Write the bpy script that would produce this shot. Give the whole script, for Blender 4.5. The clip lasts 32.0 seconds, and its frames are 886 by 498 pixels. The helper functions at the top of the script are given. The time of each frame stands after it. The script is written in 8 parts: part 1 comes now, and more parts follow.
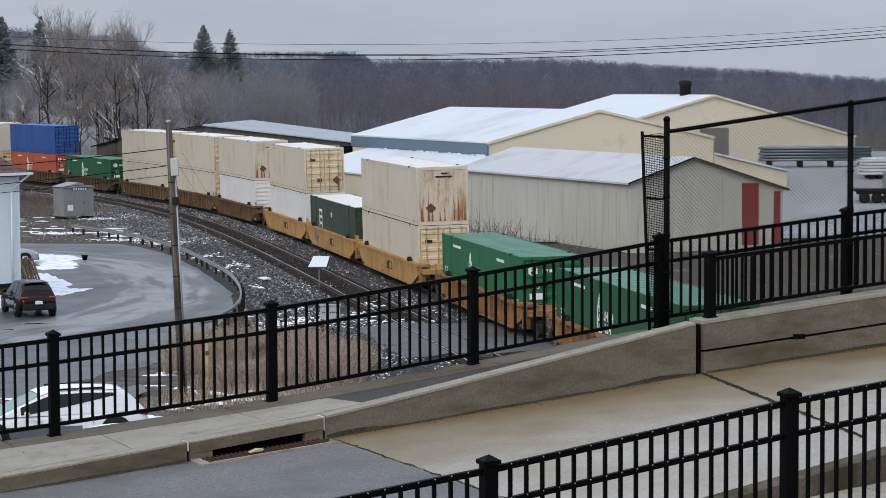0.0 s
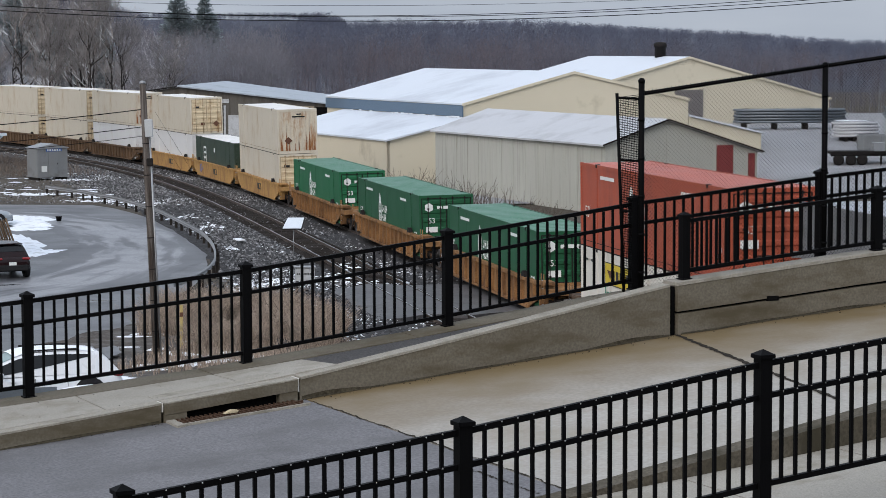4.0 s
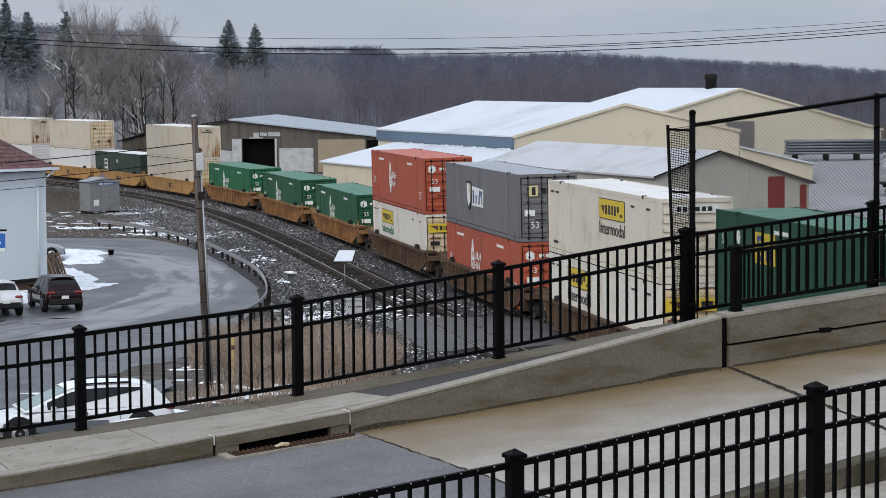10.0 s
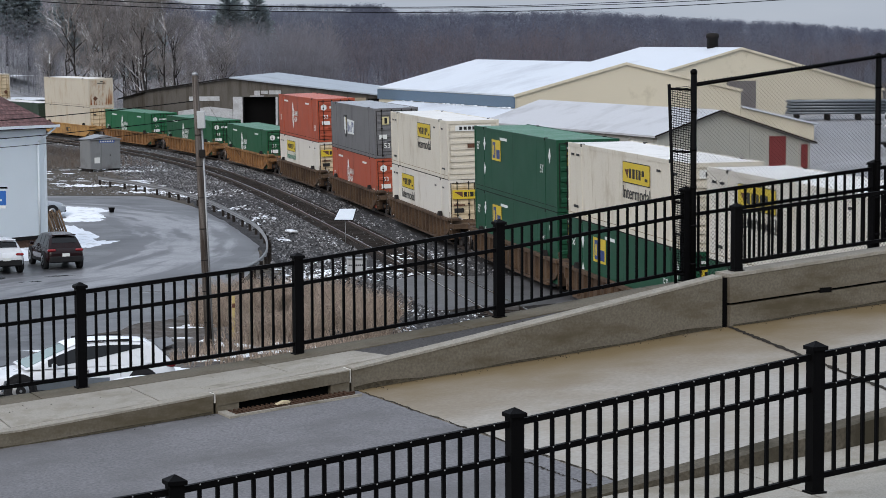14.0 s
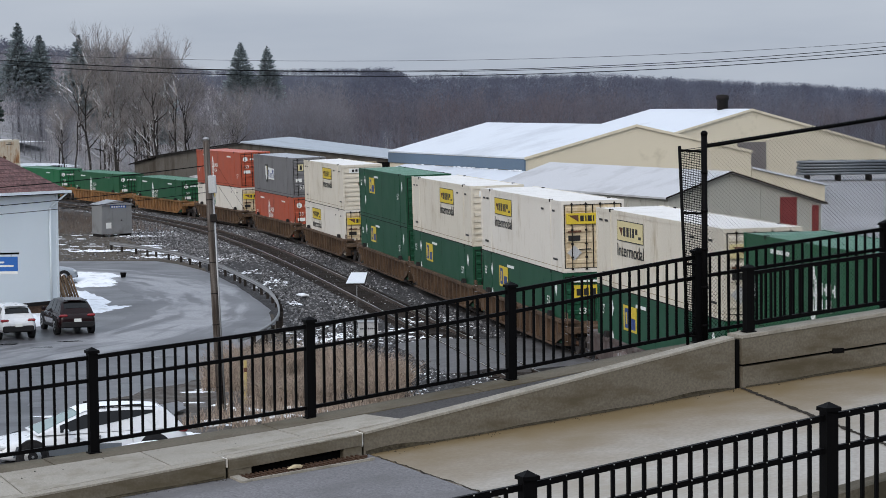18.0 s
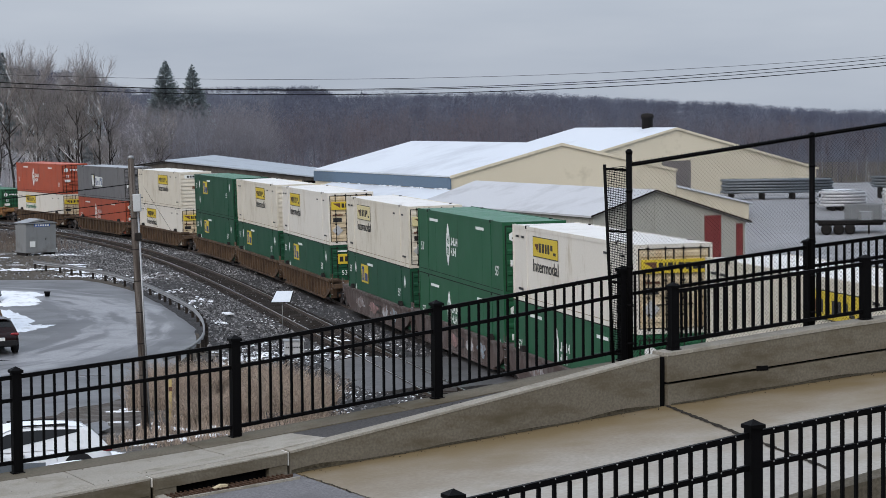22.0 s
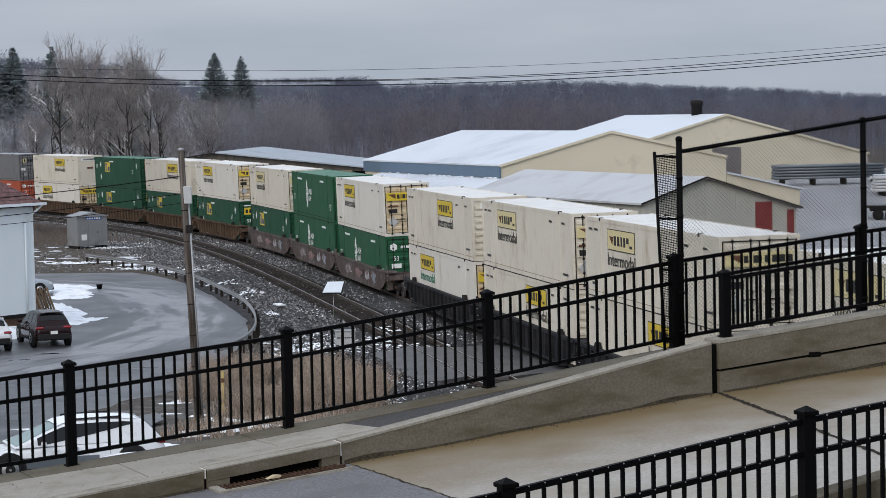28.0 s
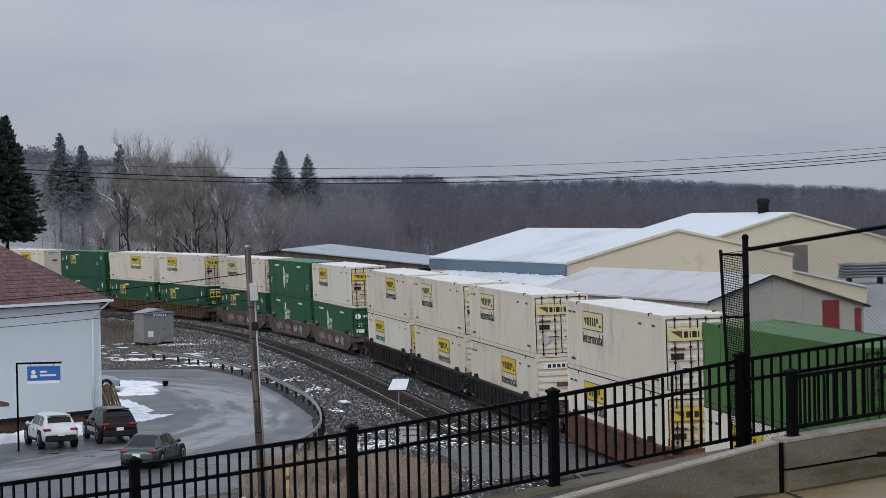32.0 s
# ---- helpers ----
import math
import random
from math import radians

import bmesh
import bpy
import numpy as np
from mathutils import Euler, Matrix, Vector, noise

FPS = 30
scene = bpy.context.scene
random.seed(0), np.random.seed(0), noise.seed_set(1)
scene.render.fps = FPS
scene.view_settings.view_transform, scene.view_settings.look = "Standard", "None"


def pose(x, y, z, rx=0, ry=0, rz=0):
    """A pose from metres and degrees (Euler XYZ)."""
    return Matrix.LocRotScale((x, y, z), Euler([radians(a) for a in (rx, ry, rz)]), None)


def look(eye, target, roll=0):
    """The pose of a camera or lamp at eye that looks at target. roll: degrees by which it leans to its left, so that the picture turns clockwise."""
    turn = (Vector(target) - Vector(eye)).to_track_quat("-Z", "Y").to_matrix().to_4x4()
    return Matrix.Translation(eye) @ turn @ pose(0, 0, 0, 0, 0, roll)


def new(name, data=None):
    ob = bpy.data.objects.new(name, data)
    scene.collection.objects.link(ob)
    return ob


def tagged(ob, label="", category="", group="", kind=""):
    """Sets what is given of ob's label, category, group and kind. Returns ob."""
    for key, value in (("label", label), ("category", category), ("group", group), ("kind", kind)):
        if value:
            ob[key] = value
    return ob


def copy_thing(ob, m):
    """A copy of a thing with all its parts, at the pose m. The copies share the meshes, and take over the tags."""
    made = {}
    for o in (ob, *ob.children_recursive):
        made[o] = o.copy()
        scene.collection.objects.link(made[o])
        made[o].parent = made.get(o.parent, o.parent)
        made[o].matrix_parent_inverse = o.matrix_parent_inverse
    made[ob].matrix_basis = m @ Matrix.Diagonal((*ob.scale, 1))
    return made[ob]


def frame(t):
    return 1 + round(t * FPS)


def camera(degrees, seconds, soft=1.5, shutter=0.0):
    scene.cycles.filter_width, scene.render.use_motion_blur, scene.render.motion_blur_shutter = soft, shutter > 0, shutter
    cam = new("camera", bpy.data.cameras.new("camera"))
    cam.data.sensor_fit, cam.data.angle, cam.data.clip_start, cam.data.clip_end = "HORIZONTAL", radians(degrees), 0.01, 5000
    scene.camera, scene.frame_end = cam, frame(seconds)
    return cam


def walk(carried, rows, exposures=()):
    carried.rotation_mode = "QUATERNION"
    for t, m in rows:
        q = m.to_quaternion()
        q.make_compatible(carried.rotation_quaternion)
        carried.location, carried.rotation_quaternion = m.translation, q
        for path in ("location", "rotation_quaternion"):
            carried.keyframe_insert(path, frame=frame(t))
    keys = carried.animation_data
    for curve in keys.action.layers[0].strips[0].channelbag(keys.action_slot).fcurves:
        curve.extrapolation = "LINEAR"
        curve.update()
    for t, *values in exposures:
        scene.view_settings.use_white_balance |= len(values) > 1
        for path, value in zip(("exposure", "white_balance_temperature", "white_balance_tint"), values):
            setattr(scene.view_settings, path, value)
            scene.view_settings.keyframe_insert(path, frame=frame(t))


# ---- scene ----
cam = camera(21.15, 32.0, soft=0.62)
EYE = (0, 0, 10.3)
walk(cam, [
    (0, pose(*EYE, 86.011, 0.286, -0.020)),
    (0.5, pose(*EYE, 86.032, 0.278, -0.190)),
    (1, pose(*EYE, 86.043, 0.334, -0.347)),
    (1.5, pose(*EYE, 85.963, 0.366, -0.522)),
    (2, pose(*EYE, 85.812, 0.370, -0.703)),
    (2.5, pose(*EYE, 85.644, 0.358, -0.859)),
    (3, pose(*EYE, 85.454, 0.267, -0.859)),
    (3.5, pose(*EYE, 85.266, 0.172, -0.770)),
    (5.5, pose(*EYE, 84.710, 0.615, -0.086)),
    (6, pose(*EYE, 84.695, 0.631, -0.040)),
    (6.5, pose(*EYE, 84.932, 0.528, -0.036)),
    (7, pose(*EYE, 85.281, 0.529, -0.037)),
    (7.5, pose(*EYE, 85.588, 0.491, 0.008)),
    (8, pose(*EYE, 85.803, 0.455, 0.039)),
    (8.5, pose(*EYE, 85.868, 0.359, 0.084)),
    (9, pose(*EYE, 85.788, 0.340, 0.196)),
    (9.5, pose(*EYE, 85.805, 0.394, 0.310)),
    (10, pose(*EYE, 85.871, 0.434, 0.588)),
    (10.5, pose(*EYE, 85.864, 0.500, 0.992)),
    (11, pose(*EYE, 85.749, 0.481, 1.341)),
    (11.5, pose(*EYE, 85.590, 0.336, 1.691)),
    (12, pose(*EYE, 85.454, 0.370, 1.872)),
    (12.5, pose(*EYE, 85.388, 0.390, 1.884)),
    (13, pose(*EYE, 85.302, 0.332, 1.735)),
    (13.5, pose(*EYE, 85.106, 0.292, 1.292)),
    (14, pose(*EYE, 84.876, 0.260, 0.619)),
    (14.5, pose(*EYE, 84.859, 0.160, -0.058)),
    (16.5, pose(*EYE, 85.774, 0.067, 0.448)),
    (17, pose(*EYE, 86.065, 0.324, 0.776)),
    (17.5, pose(*EYE, 86.288, 0.483, 0.866)),
    (18, pose(*EYE, 86.399, 0.635, 0.867)),
    (18.5, pose(*EYE, 86.424, 0.612, 0.550)),
    (19, pose(*EYE, 86.343, 0.437, -0.038)),
    (19.5, pose(*EYE, 86.046, 0.404, -0.419)),
    (20, pose(*EYE, 85.805, 0.553, -0.525)),
    (20.5, pose(*EYE, 85.847, 0.644, -0.406)),
    (21, pose(*EYE, 86.222, 0.622, -0.405)),
    (21.5, pose(*EYE, 86.691, 0.645, -0.656)),
    (22, pose(*EYE, 86.825, 0.584, -0.927)),
    (22.5, pose(*EYE, 86.684, 0.566, -1.110)),
    (23, pose(*EYE, 86.394, 0.395, -1.262)),
    (23.5, pose(*EYE, 86.076, 0.365, -1.250)),
    (24, pose(*EYE, 85.855, 0.467, -0.679)),
    (24.5, pose(*EYE, 85.793, 0.659, 0.169)),
    (25, pose(*EYE, 85.881, 0.728, 0.786)),
    (25.5, pose(*EYE, 85.993, 0.781, 0.988)),
    (27.5, pose(*EYE, 86.150, 1.245, 0.586)),
    (28, pose(*EYE, 86.585, 1.220, 0.256)),
    (28.5, pose(*EYE, 87.164, 1.172, 0.242)),
    (29, pose(*EYE, 87.596, 1.167, 0.413)),
    (29.5, pose(*EYE, 87.960, 1.203, 0.681)),
    (30, pose(*EYE, 88.313, 1.191, 0.998)),
    (30.5, pose(*EYE, 88.538, 1.251, 1.277)),
    (31, pose(*EYE, 88.668, 1.238, 1.520)),
    (31.5, pose(*EYE, 88.815, 1.232, 1.677)),
    (32, pose(*EYE, 88.972, 1.139, 1.844)),
], exposures=[(0, 0.28), (26, 0.28), (28, 0.2), (29, 0.22), (30, 0.03), (32, 0.03)])

# ---- light ----
world = bpy.data.worlds.new("overcast_sky")
scene.world = world
world.use_nodes = True
wn, wl = world.node_tree.nodes, world.node_tree.links
sky_tex = wn.new("ShaderNodeTexSky")
sky_tex.sky_type, sky_tex.sun_disc = "NISHITA", False
sky_tex.sun_elevation, sky_tex.sun_rotation = radians(30), radians(211)
sky_tex.air_density, sky_tex.dust_density = 1.0, 4.0
cloud_map = wn.new("ShaderNodeTexCoord")
cloud_scale = wn.new("ShaderNodeMapping")
cloud_scale.inputs["Scale"].default_value = (1.6, 1.6, 9.0)
cloud_noise = wn.new("ShaderNodeTexNoise")
cloud_noise.inputs["Scale"].default_value = 2.2
cloud_noise.inputs["Detail"].default_value = 5
cloud_ramp = wn.new("ShaderNodeValToRGB")
cloud_ramp.color_ramp.elements[0].position, cloud_ramp.color_ramp.elements[0].color = 0.3, (3.34, 3.83, 4.68, 1)
cloud_ramp.color_ramp.elements[1].position, cloud_ramp.color_ramp.elements[1].color = 0.7, (4.86, 5.28, 5.96, 1)
sky_mix = wn.new("ShaderNodeMix")
sky_mix.data_type = "RGBA"
sky_mix.inputs["Factor"].default_value = 0.88
wl.new(cloud_map.outputs["Generated"], cloud_scale.inputs["Vector"])
wl.new(cloud_scale.outputs["Vector"], cloud_noise.inputs["Vector"])
wl.new(cloud_noise.outputs["Fac"], cloud_ramp.inputs["Fac"])
wl.new(sky_tex.outputs["Color"], sky_mix.inputs["A"])
wl.new(cloud_ramp.outputs["Color"], sky_mix.inputs["B"])
# an overcast sky is brighter towards the zenith
height = wn.new("ShaderNodeSeparateXYZ")
lift = wn.new("ShaderNodeMath")
lift.operation, lift.use_clamp = "MULTIPLY_ADD", False
lift.inputs[1].default_value, lift.inputs[2].default_value = 1.25, 0.97
above = wn.new("ShaderNodeMath")
above.operation = "MAXIMUM"
above.inputs[1].default_value = 0.0
dome = wn.new("ShaderNodeVectorMath")
dome.operation = "SCALE"
wl.new(cloud_map.outputs["Generated"], height.inputs["Vector"])
wl.new(height.outputs["Z"], above.inputs[0])
wl.new(above.outputs["Value"], lift.inputs[0])
wl.new(sky_mix.outputs["Result"], dome.inputs[0])
wl.new(lift.outputs["Value"], dome.inputs["Scale"])
wl.new(dome.outputs["Vector"], wn["Background"].inputs["Color"])
wn["Background"].inputs["Strength"].default_value = 0.1

sun = new("sun", bpy.data.lights.new("sun", "SUN"))
sun.data.energy, sun.data.angle, sun.data.color = 1.15, radians(40), (1.0, 0.94, 0.90)
sun.matrix_world = look((0, 0, 60), (52, 88, 0))


# ---- materials ----
def material(name, colour, rough=0.7, metal=0.0, vary=0.12, scale=3.0, grain=40.0, bump=0.15, dirt=None, dirt_at=0.62,
             dirt_scale=0.8, streak=None, per_piece=0.0, spec=None, bump_dist=0.02, island=0.0, snow_top=0.0):
    """A surface with two scales of variation, stains, streaks and fine relief."""
    m = bpy.data.materials.new(name)
    m.use_nodes = True
    n, l = m.node_tree.nodes, m.node_tree.links
    bsdf = n["Principled BSDF"]
    bsdf.inputs["Metallic"].default_value = metal
    bsdf.inputs["Specular IOR Level"].default_value = spec if spec is not None else (0.5 if rough < 0.45 else 0.3 if rough < 0.7 else 0.12)
    co = n.new("ShaderNodeTexCoord")
    big, fine = n.new("ShaderNodeTexNoise"), n.new("ShaderNodeTexNoise")
    big.inputs["Scale"].default_value, big.inputs["Detail"].default_value = scale, 6
    fine.inputs["Scale"].default_value, fine.inputs["Detail"].default_value = grain, 3
    for node in (big, fine):
        l.new(co.outputs["Object"], node.inputs["Vector"])
    mix = n.new("ShaderNodeMix")
    mix.data_type = "RGBA"
    lo = [c * (1 - vary) for c in colour[:3]]
    hi = [min(1, c * (1 + vary)) for c in colour[:3]]
    mix.inputs["A"].default_value, mix.inputs["B"].default_value = (*lo, 1), (*hi, 1)
    l.new(big.outputs["Fac"], mix.inputs["Factor"])
    speck = n.new("ShaderNodeMix")
    speck.data_type, speck.blend_type = "RGBA", "OVERLAY"
    speck.inputs["Factor"].default_value = min(0.8, vary * 0.9)
    l.new(mix.outputs["Result"], speck.inputs["A"])
    sharp = n.new("ShaderNodeMapRange")
    sharp.inputs["From Min"].default_value, sharp.inputs["From Max"].default_value = 0.33, 0.67
    l.new(fine.outputs["Fac"], sharp.inputs["Value"])
    l.new(sharp.outputs["Result"], speck.inputs["B"])
    out = speck.outputs["Result"]
    if dirt:
        spot, ramp, over = n.new("ShaderNodeTexNoise"), n.new("ShaderNodeValToRGB"), n.new("ShaderNodeMix")
        spot.inputs["Scale"].default_value, spot.inputs["Detail"].default_value = dirt_scale, 8
        spot.inputs["Roughness"].default_value = 0.65
        if streak:
            warp = n.new("ShaderNodeMapping")
            warp.inputs["Scale"].default_value = streak
            l.new(co.outputs["Object"], warp.inputs["Vector"])
            l.new(warp.outputs["Vector"], spot.inputs["Vector"])
        else:
            l.new(co.outputs["Object"], spot.inputs["Vector"])
        ramp.color_ramp.elements[0].position, ramp.color_ramp.elements[1].position = dirt_at - 0.08, dirt_at + 0.1
        over.data_type = "RGBA"
        over.inputs["B"].default_value = (*dirt[:3], 1)
        l.new(spot.outputs["Fac"], ramp.inputs["Fac"])
        l.new(ramp.outputs["Color"], over.inputs["Factor"])
        l.new(out, over.inputs["A"])
        out = over.outputs["Result"]
    if per_piece:
        info, hsv, rng = n.new("ShaderNodeObjectInfo"), n.new("ShaderNodeHueSaturation"), n.new("ShaderNodeMapRange")
        rng.inputs["To Min"].default_value, rng.inputs["To Max"].default_value = 1 - per_piece, 1 + per_piece
        l.new(info.outputs["Random"], rng.inputs["Value"])
        l.new(rng.outputs["Result"], hsv.inputs["Value"])
        l.new(out, hsv.inputs["Color"])
        out = hsv.outputs["Color"]
    if island:
        info, hsv, rng = n.new("ShaderNodeNewGeometry"), n.new("ShaderNodeHueSaturation"), n.new("ShaderNodeMapRange")
        rng.inputs["To Min"].default_value, rng.inputs["To Max"].default_value = 1 - island, 1 + island
        l.new(info.outputs["Random Per Island"], rng.inputs["Value"])
        l.new(rng.outputs["Result"], hsv.inputs["Value"])
        l.new(out, hsv.inputs["Color"])
        out = hsv.outputs["Color"]
    if snow_top:
        # snow lies where the surface faces up, in broken runs
        geo, sep, add, cut, white = n.new("ShaderNodeNewGeometry"), n.new("ShaderNodeSeparateXYZ"), n.new("ShaderNodeMath"), n.new("ShaderNodeMapRange"), n.new("ShaderNodeMix")
        add.operation = "MULTIPLY"
        l.new(geo.outputs["Normal"], sep.inputs["Vector"])
        l.new(sep.outputs["Z"], add.inputs[0])
        l.new(big.outputs["Fac"], add.inputs[1])
        l.new(add.outputs["Value"], cut.inputs["Value"])
        cut.inputs["From Min"].default_value, cut.inputs["From Max"].default_value = 0.5 - 0.35 * snow_top, 0.56 - 0.35 * snow_top
        white.data_type = "RGBA"
        white.inputs["B"].default_value = (0.74, 0.77, 0.81, 1)
        l.new(cut.outputs["Result"], white.inputs["Factor"])
        l.new(out, white.inputs["A"])
        out = white.outputs["Result"]
    l.new(out, bsdf.inputs["Base Color"])
    rr = n.new("ShaderNodeMapRange")
    rr.inputs["To Min"].default_value, rr.inputs["To Max"].default_value = max(0.02, rough - 0.12), min(1, rough + 0.12)
    l.new(big.outputs["Fac"], rr.inputs["Value"])
    l.new(rr.outputs["Result"], bsdf.inputs["Roughness"])
    if bump:
        b = n.new("ShaderNodeBump")
        b.inputs["Strength"].default_value, b.inputs["Distance"].default_value = bump, bump_dist
        l.new(fine.outputs["Fac"], b.inputs["Height"])
        l.new(b.outputs["Normal"], bsdf.inputs["Normal"])
    return m


def let_light_through(m, share=0.5):
    """Twigs and needles: part of the light passes to the shaded side."""
    n, l = m.node_tree.nodes, m.node_tree.links
    colour = n["Principled BSDF"].inputs["Base Color"].links[0].from_socket
    thin, mix = n.new("ShaderNodeBsdfTranslucent"), n.new("ShaderNodeMixShader")
    mix.inputs["Fac"].default_value = share
    l.new(colour, thin.inputs["Color"])
    l.new(n["Principled BSDF"].outputs["BSDF"], mix.inputs[1])
    l.new(thin.outputs["BSDF"], mix.inputs[2])
    l.new(mix.outputs["Shader"], n["Material Output"].inputs["Surface"])


RUST = (0.22, 0.09, 0.035)
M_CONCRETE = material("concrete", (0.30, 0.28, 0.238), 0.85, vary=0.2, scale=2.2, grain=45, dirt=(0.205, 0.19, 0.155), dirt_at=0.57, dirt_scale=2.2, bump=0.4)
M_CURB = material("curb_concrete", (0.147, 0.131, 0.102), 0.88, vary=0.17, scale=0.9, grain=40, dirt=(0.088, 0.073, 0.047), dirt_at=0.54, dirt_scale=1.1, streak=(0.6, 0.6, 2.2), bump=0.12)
# kerb concrete darkened; shade on the near barrier's face is in the colour
M_SHADEWALL = material("shade_toned_concrete", (0.098, 0.086, 0.066), 0.85, vary=0.3, scale=2.4, grain=30, dirt=(0.05, 0.044, 0.03), dirt_at=0.52, dirt_scale=1.3, streak=(1, 1, 0.4), bump=0.3)
M_SLAB = material("bridge_slab", (0.345, 0.326, 0.295), 0.7, vary=0.12, scale=1.1, grain=22, dirt=(0.29, 0.265, 0.22), dirt_at=0.55, dirt_scale=0.8, bump=0.15)


def rusty_run_off(m, n_from, n_to, colour):
    """Brown run-off that has dried along the foot of the barrier, in ragged tongues."""
    n, l = m.node_tree.nodes, m.node_tree.links
    bsdf = n["Principled BSDF"]
    old = bsdf.inputs["Base Color"].links[0].from_socket
    co, turn, split, ragged, add, band, over = (n.new("ShaderNode" + k) for k in ("TexCoord", "Mapping", "SeparateXYZ", "TexNoise", "Math", "MapRange", "Mix"))
    turn.vector_type = "POINT"
    turn.inputs["Rotation"].default_value = (0, 0, -radians(25.1))
    l.new(co.outputs["Object"], turn.inputs["Vector"])
    l.new(turn.outputs["Vector"], split.inputs["Vector"])
    ragged.inputs["Scale"].default_value, ragged.inputs["Detail"].default_value = 1.1, 7
    l.new(turn.outputs["Vector"], ragged.inputs["Vector"])
    add.operation = "MULTIPLY_ADD"
    add.inputs[1].default_value = 2.6
    l.new(ragged.outputs["Fac"], add.inputs[0])
    l.new(split.outputs["Y"], add.inputs[2])
    band.inputs["From Min"].default_value, band.inputs["From Max"].default_value = n_from + 1.3, n_to + 1.3
    l.new(add.outputs["Value"], band.inputs["Value"])
    over.data_type = "RGBA"
    over.inputs["B"].default_value = (*colour, 1)
    l.new(band.outputs["Result"], over.inputs["Factor"])
    l.new(old, over.inputs["A"])
    l.new(over.outputs["Result"], bsdf.inputs["Base Color"])


rusty_run_off(M_SLAB, 19.4, 22.5, (0.16, 0.118, 0.062))
M_ASPHALT = material("asphalt", (0.158, 0.156, 0.162), 0.7, vary=0.26, scale=1.2, grain=34, dirt=(0.122, 0.12, 0.122), dirt_at=0.56, dirt_scale=0.9, bump=0.5)
M_WETPATCH = material("damp_patch_asphalt", (0.062, 0.059, 0.058), 0.7, vary=0.3, scale=1.2, grain=34, bump=0.5)
M_LOT = material("lot_asphalt", (0.088, 0.089, 0.095), 0.4, vary=0.3, spec=0.5, scale=0.3, grain=9, dirt=(0.038, 0.038, 0.042), dirt_at=0.5, dirt_scale=0.3, bump=0.15)
M_BLACK = material("black_paint", (0.003, 0.003, 0.0033), 0.55, vary=0.2, scale=4, grain=80, bump=0.05, spec=0.05)
M_STEEL = material("galvanised_steel", (0.34, 0.35, 0.36), 0.5, 0.7, vary=0.2, scale=5, grain=60)
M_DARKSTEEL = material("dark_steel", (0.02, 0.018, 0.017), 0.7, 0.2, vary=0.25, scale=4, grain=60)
M_RAIL = material("rail_steel", (0.10, 0.075, 0.06), 0.5, 0.5, vary=0.2, scale=4, grain=60)
M_RAILTOP = material("rail_head", (0.42, 0.43, 0.45), 0.28, 0.9, vary=0.1, scale=4, grain=60)
M_TIE = material("tie_wood", (0.03, 0.025, 0.022), 0.9, vary=0.3, scale=3, grain=50, per_piece=0.25)
M_WOOD = material("weathered_wood", (0.135, 0.12, 0.108), 0.9, vary=0.25, scale=2, grain=50, dirt=(0.05, 0.04, 0.034), dirt_at=0.5, dirt_scale=2, streak=(6, 6, 0.3))
M_SNOW = material("snow", (0.80, 0.83, 0.87), 0.7, vary=0.08, scale=2, grain=30, bump=0.3, dirt=(0.45, 0.45, 0.46), dirt_at=0.60, dirt_scale=0.9)
M_ROOFSNOW = material("frosted_metal_roof", (0.60, 0.64, 0.69), 0.6, vary=0.05, scale=0.3, grain=25, dirt=(0.47, 0.50, 0.545), dirt_at=0.58, dirt_scale=0.12, bump=0.05)
M_CREAM = material("cream_metal_siding", (0.62, 0.56, 0.43), 0.55, vary=0.06, scale=0.3, grain=20, bump=0.04, dirt=(0.42, 0.37, 0.27), dirt_at=0.64, dirt_scale=0.3)
M_SHED = material("grey_green_siding", (0.42, 0.42, 0.375), 0.6, vary=0.08, scale=0.4, grain=25, bump=0.05, dirt=(0.31, 0.305, 0.265), dirt_at=0.60, dirt_scale=0.8, streak=(4, 4, 0.25))
M_FASCIA = material("blue_grey_fascia", (0.10, 0.15, 0.21), 0.5, vary=0.1, scale=0.5, grain=20, bump=0.05)
M_BROWN = material("old_board_siding", (0.108, 0.10, 0.088), 0.85, vary=0.2, scale=0.6, grain=20, dirt=(0.07, 0.06, 0.05), dirt_at=0.55, dirt_scale=0.6, streak=(3, 3, 0.3))
M_SHEDROOF = material("grey_frosted_roof", (0.47, 0.48, 0.50), 0.65, vary=0.07, scale=0.5, grain=20, dirt=(0.38, 0.385, 0.40), dirt_at=0.58, dirt_scale=0.35, bump=0.05)
M_GREYROOF = material("grey_metal_roof", (0.34, 0.38, 0.42), 0.5, vary=0.1, scale=0.3, grain=15, dirt=(0.25, 0.28, 0.31), dirt_at=0.6, dirt_scale=0.4)
M_TAN = material("tan_board", (0.30, 0.25, 0.18), 0.8, vary=0.15, scale=0.6, grain=20)
M_RED = material("red_door_paint", (0.20, 0.042, 0.04), 0.55, vary=0.12, scale=1, grain=30)
# near-black that stands in for shade inside openings, notches and gaps
M_DARK = material("shade_black", (0.006, 0.006, 0.006), 0.95, vary=0.2, spec=0.02)
M_GALV = material("pale_galvanised_beam", (0.27, 0.275, 0.28), 0.55, 0.25, vary=0.2, scale=1.2, grain=20)
M_WINDOWGREY = material("grey_louvre", (0.17, 0.155, 0.15), 0.5, vary=0.15, scale=1)


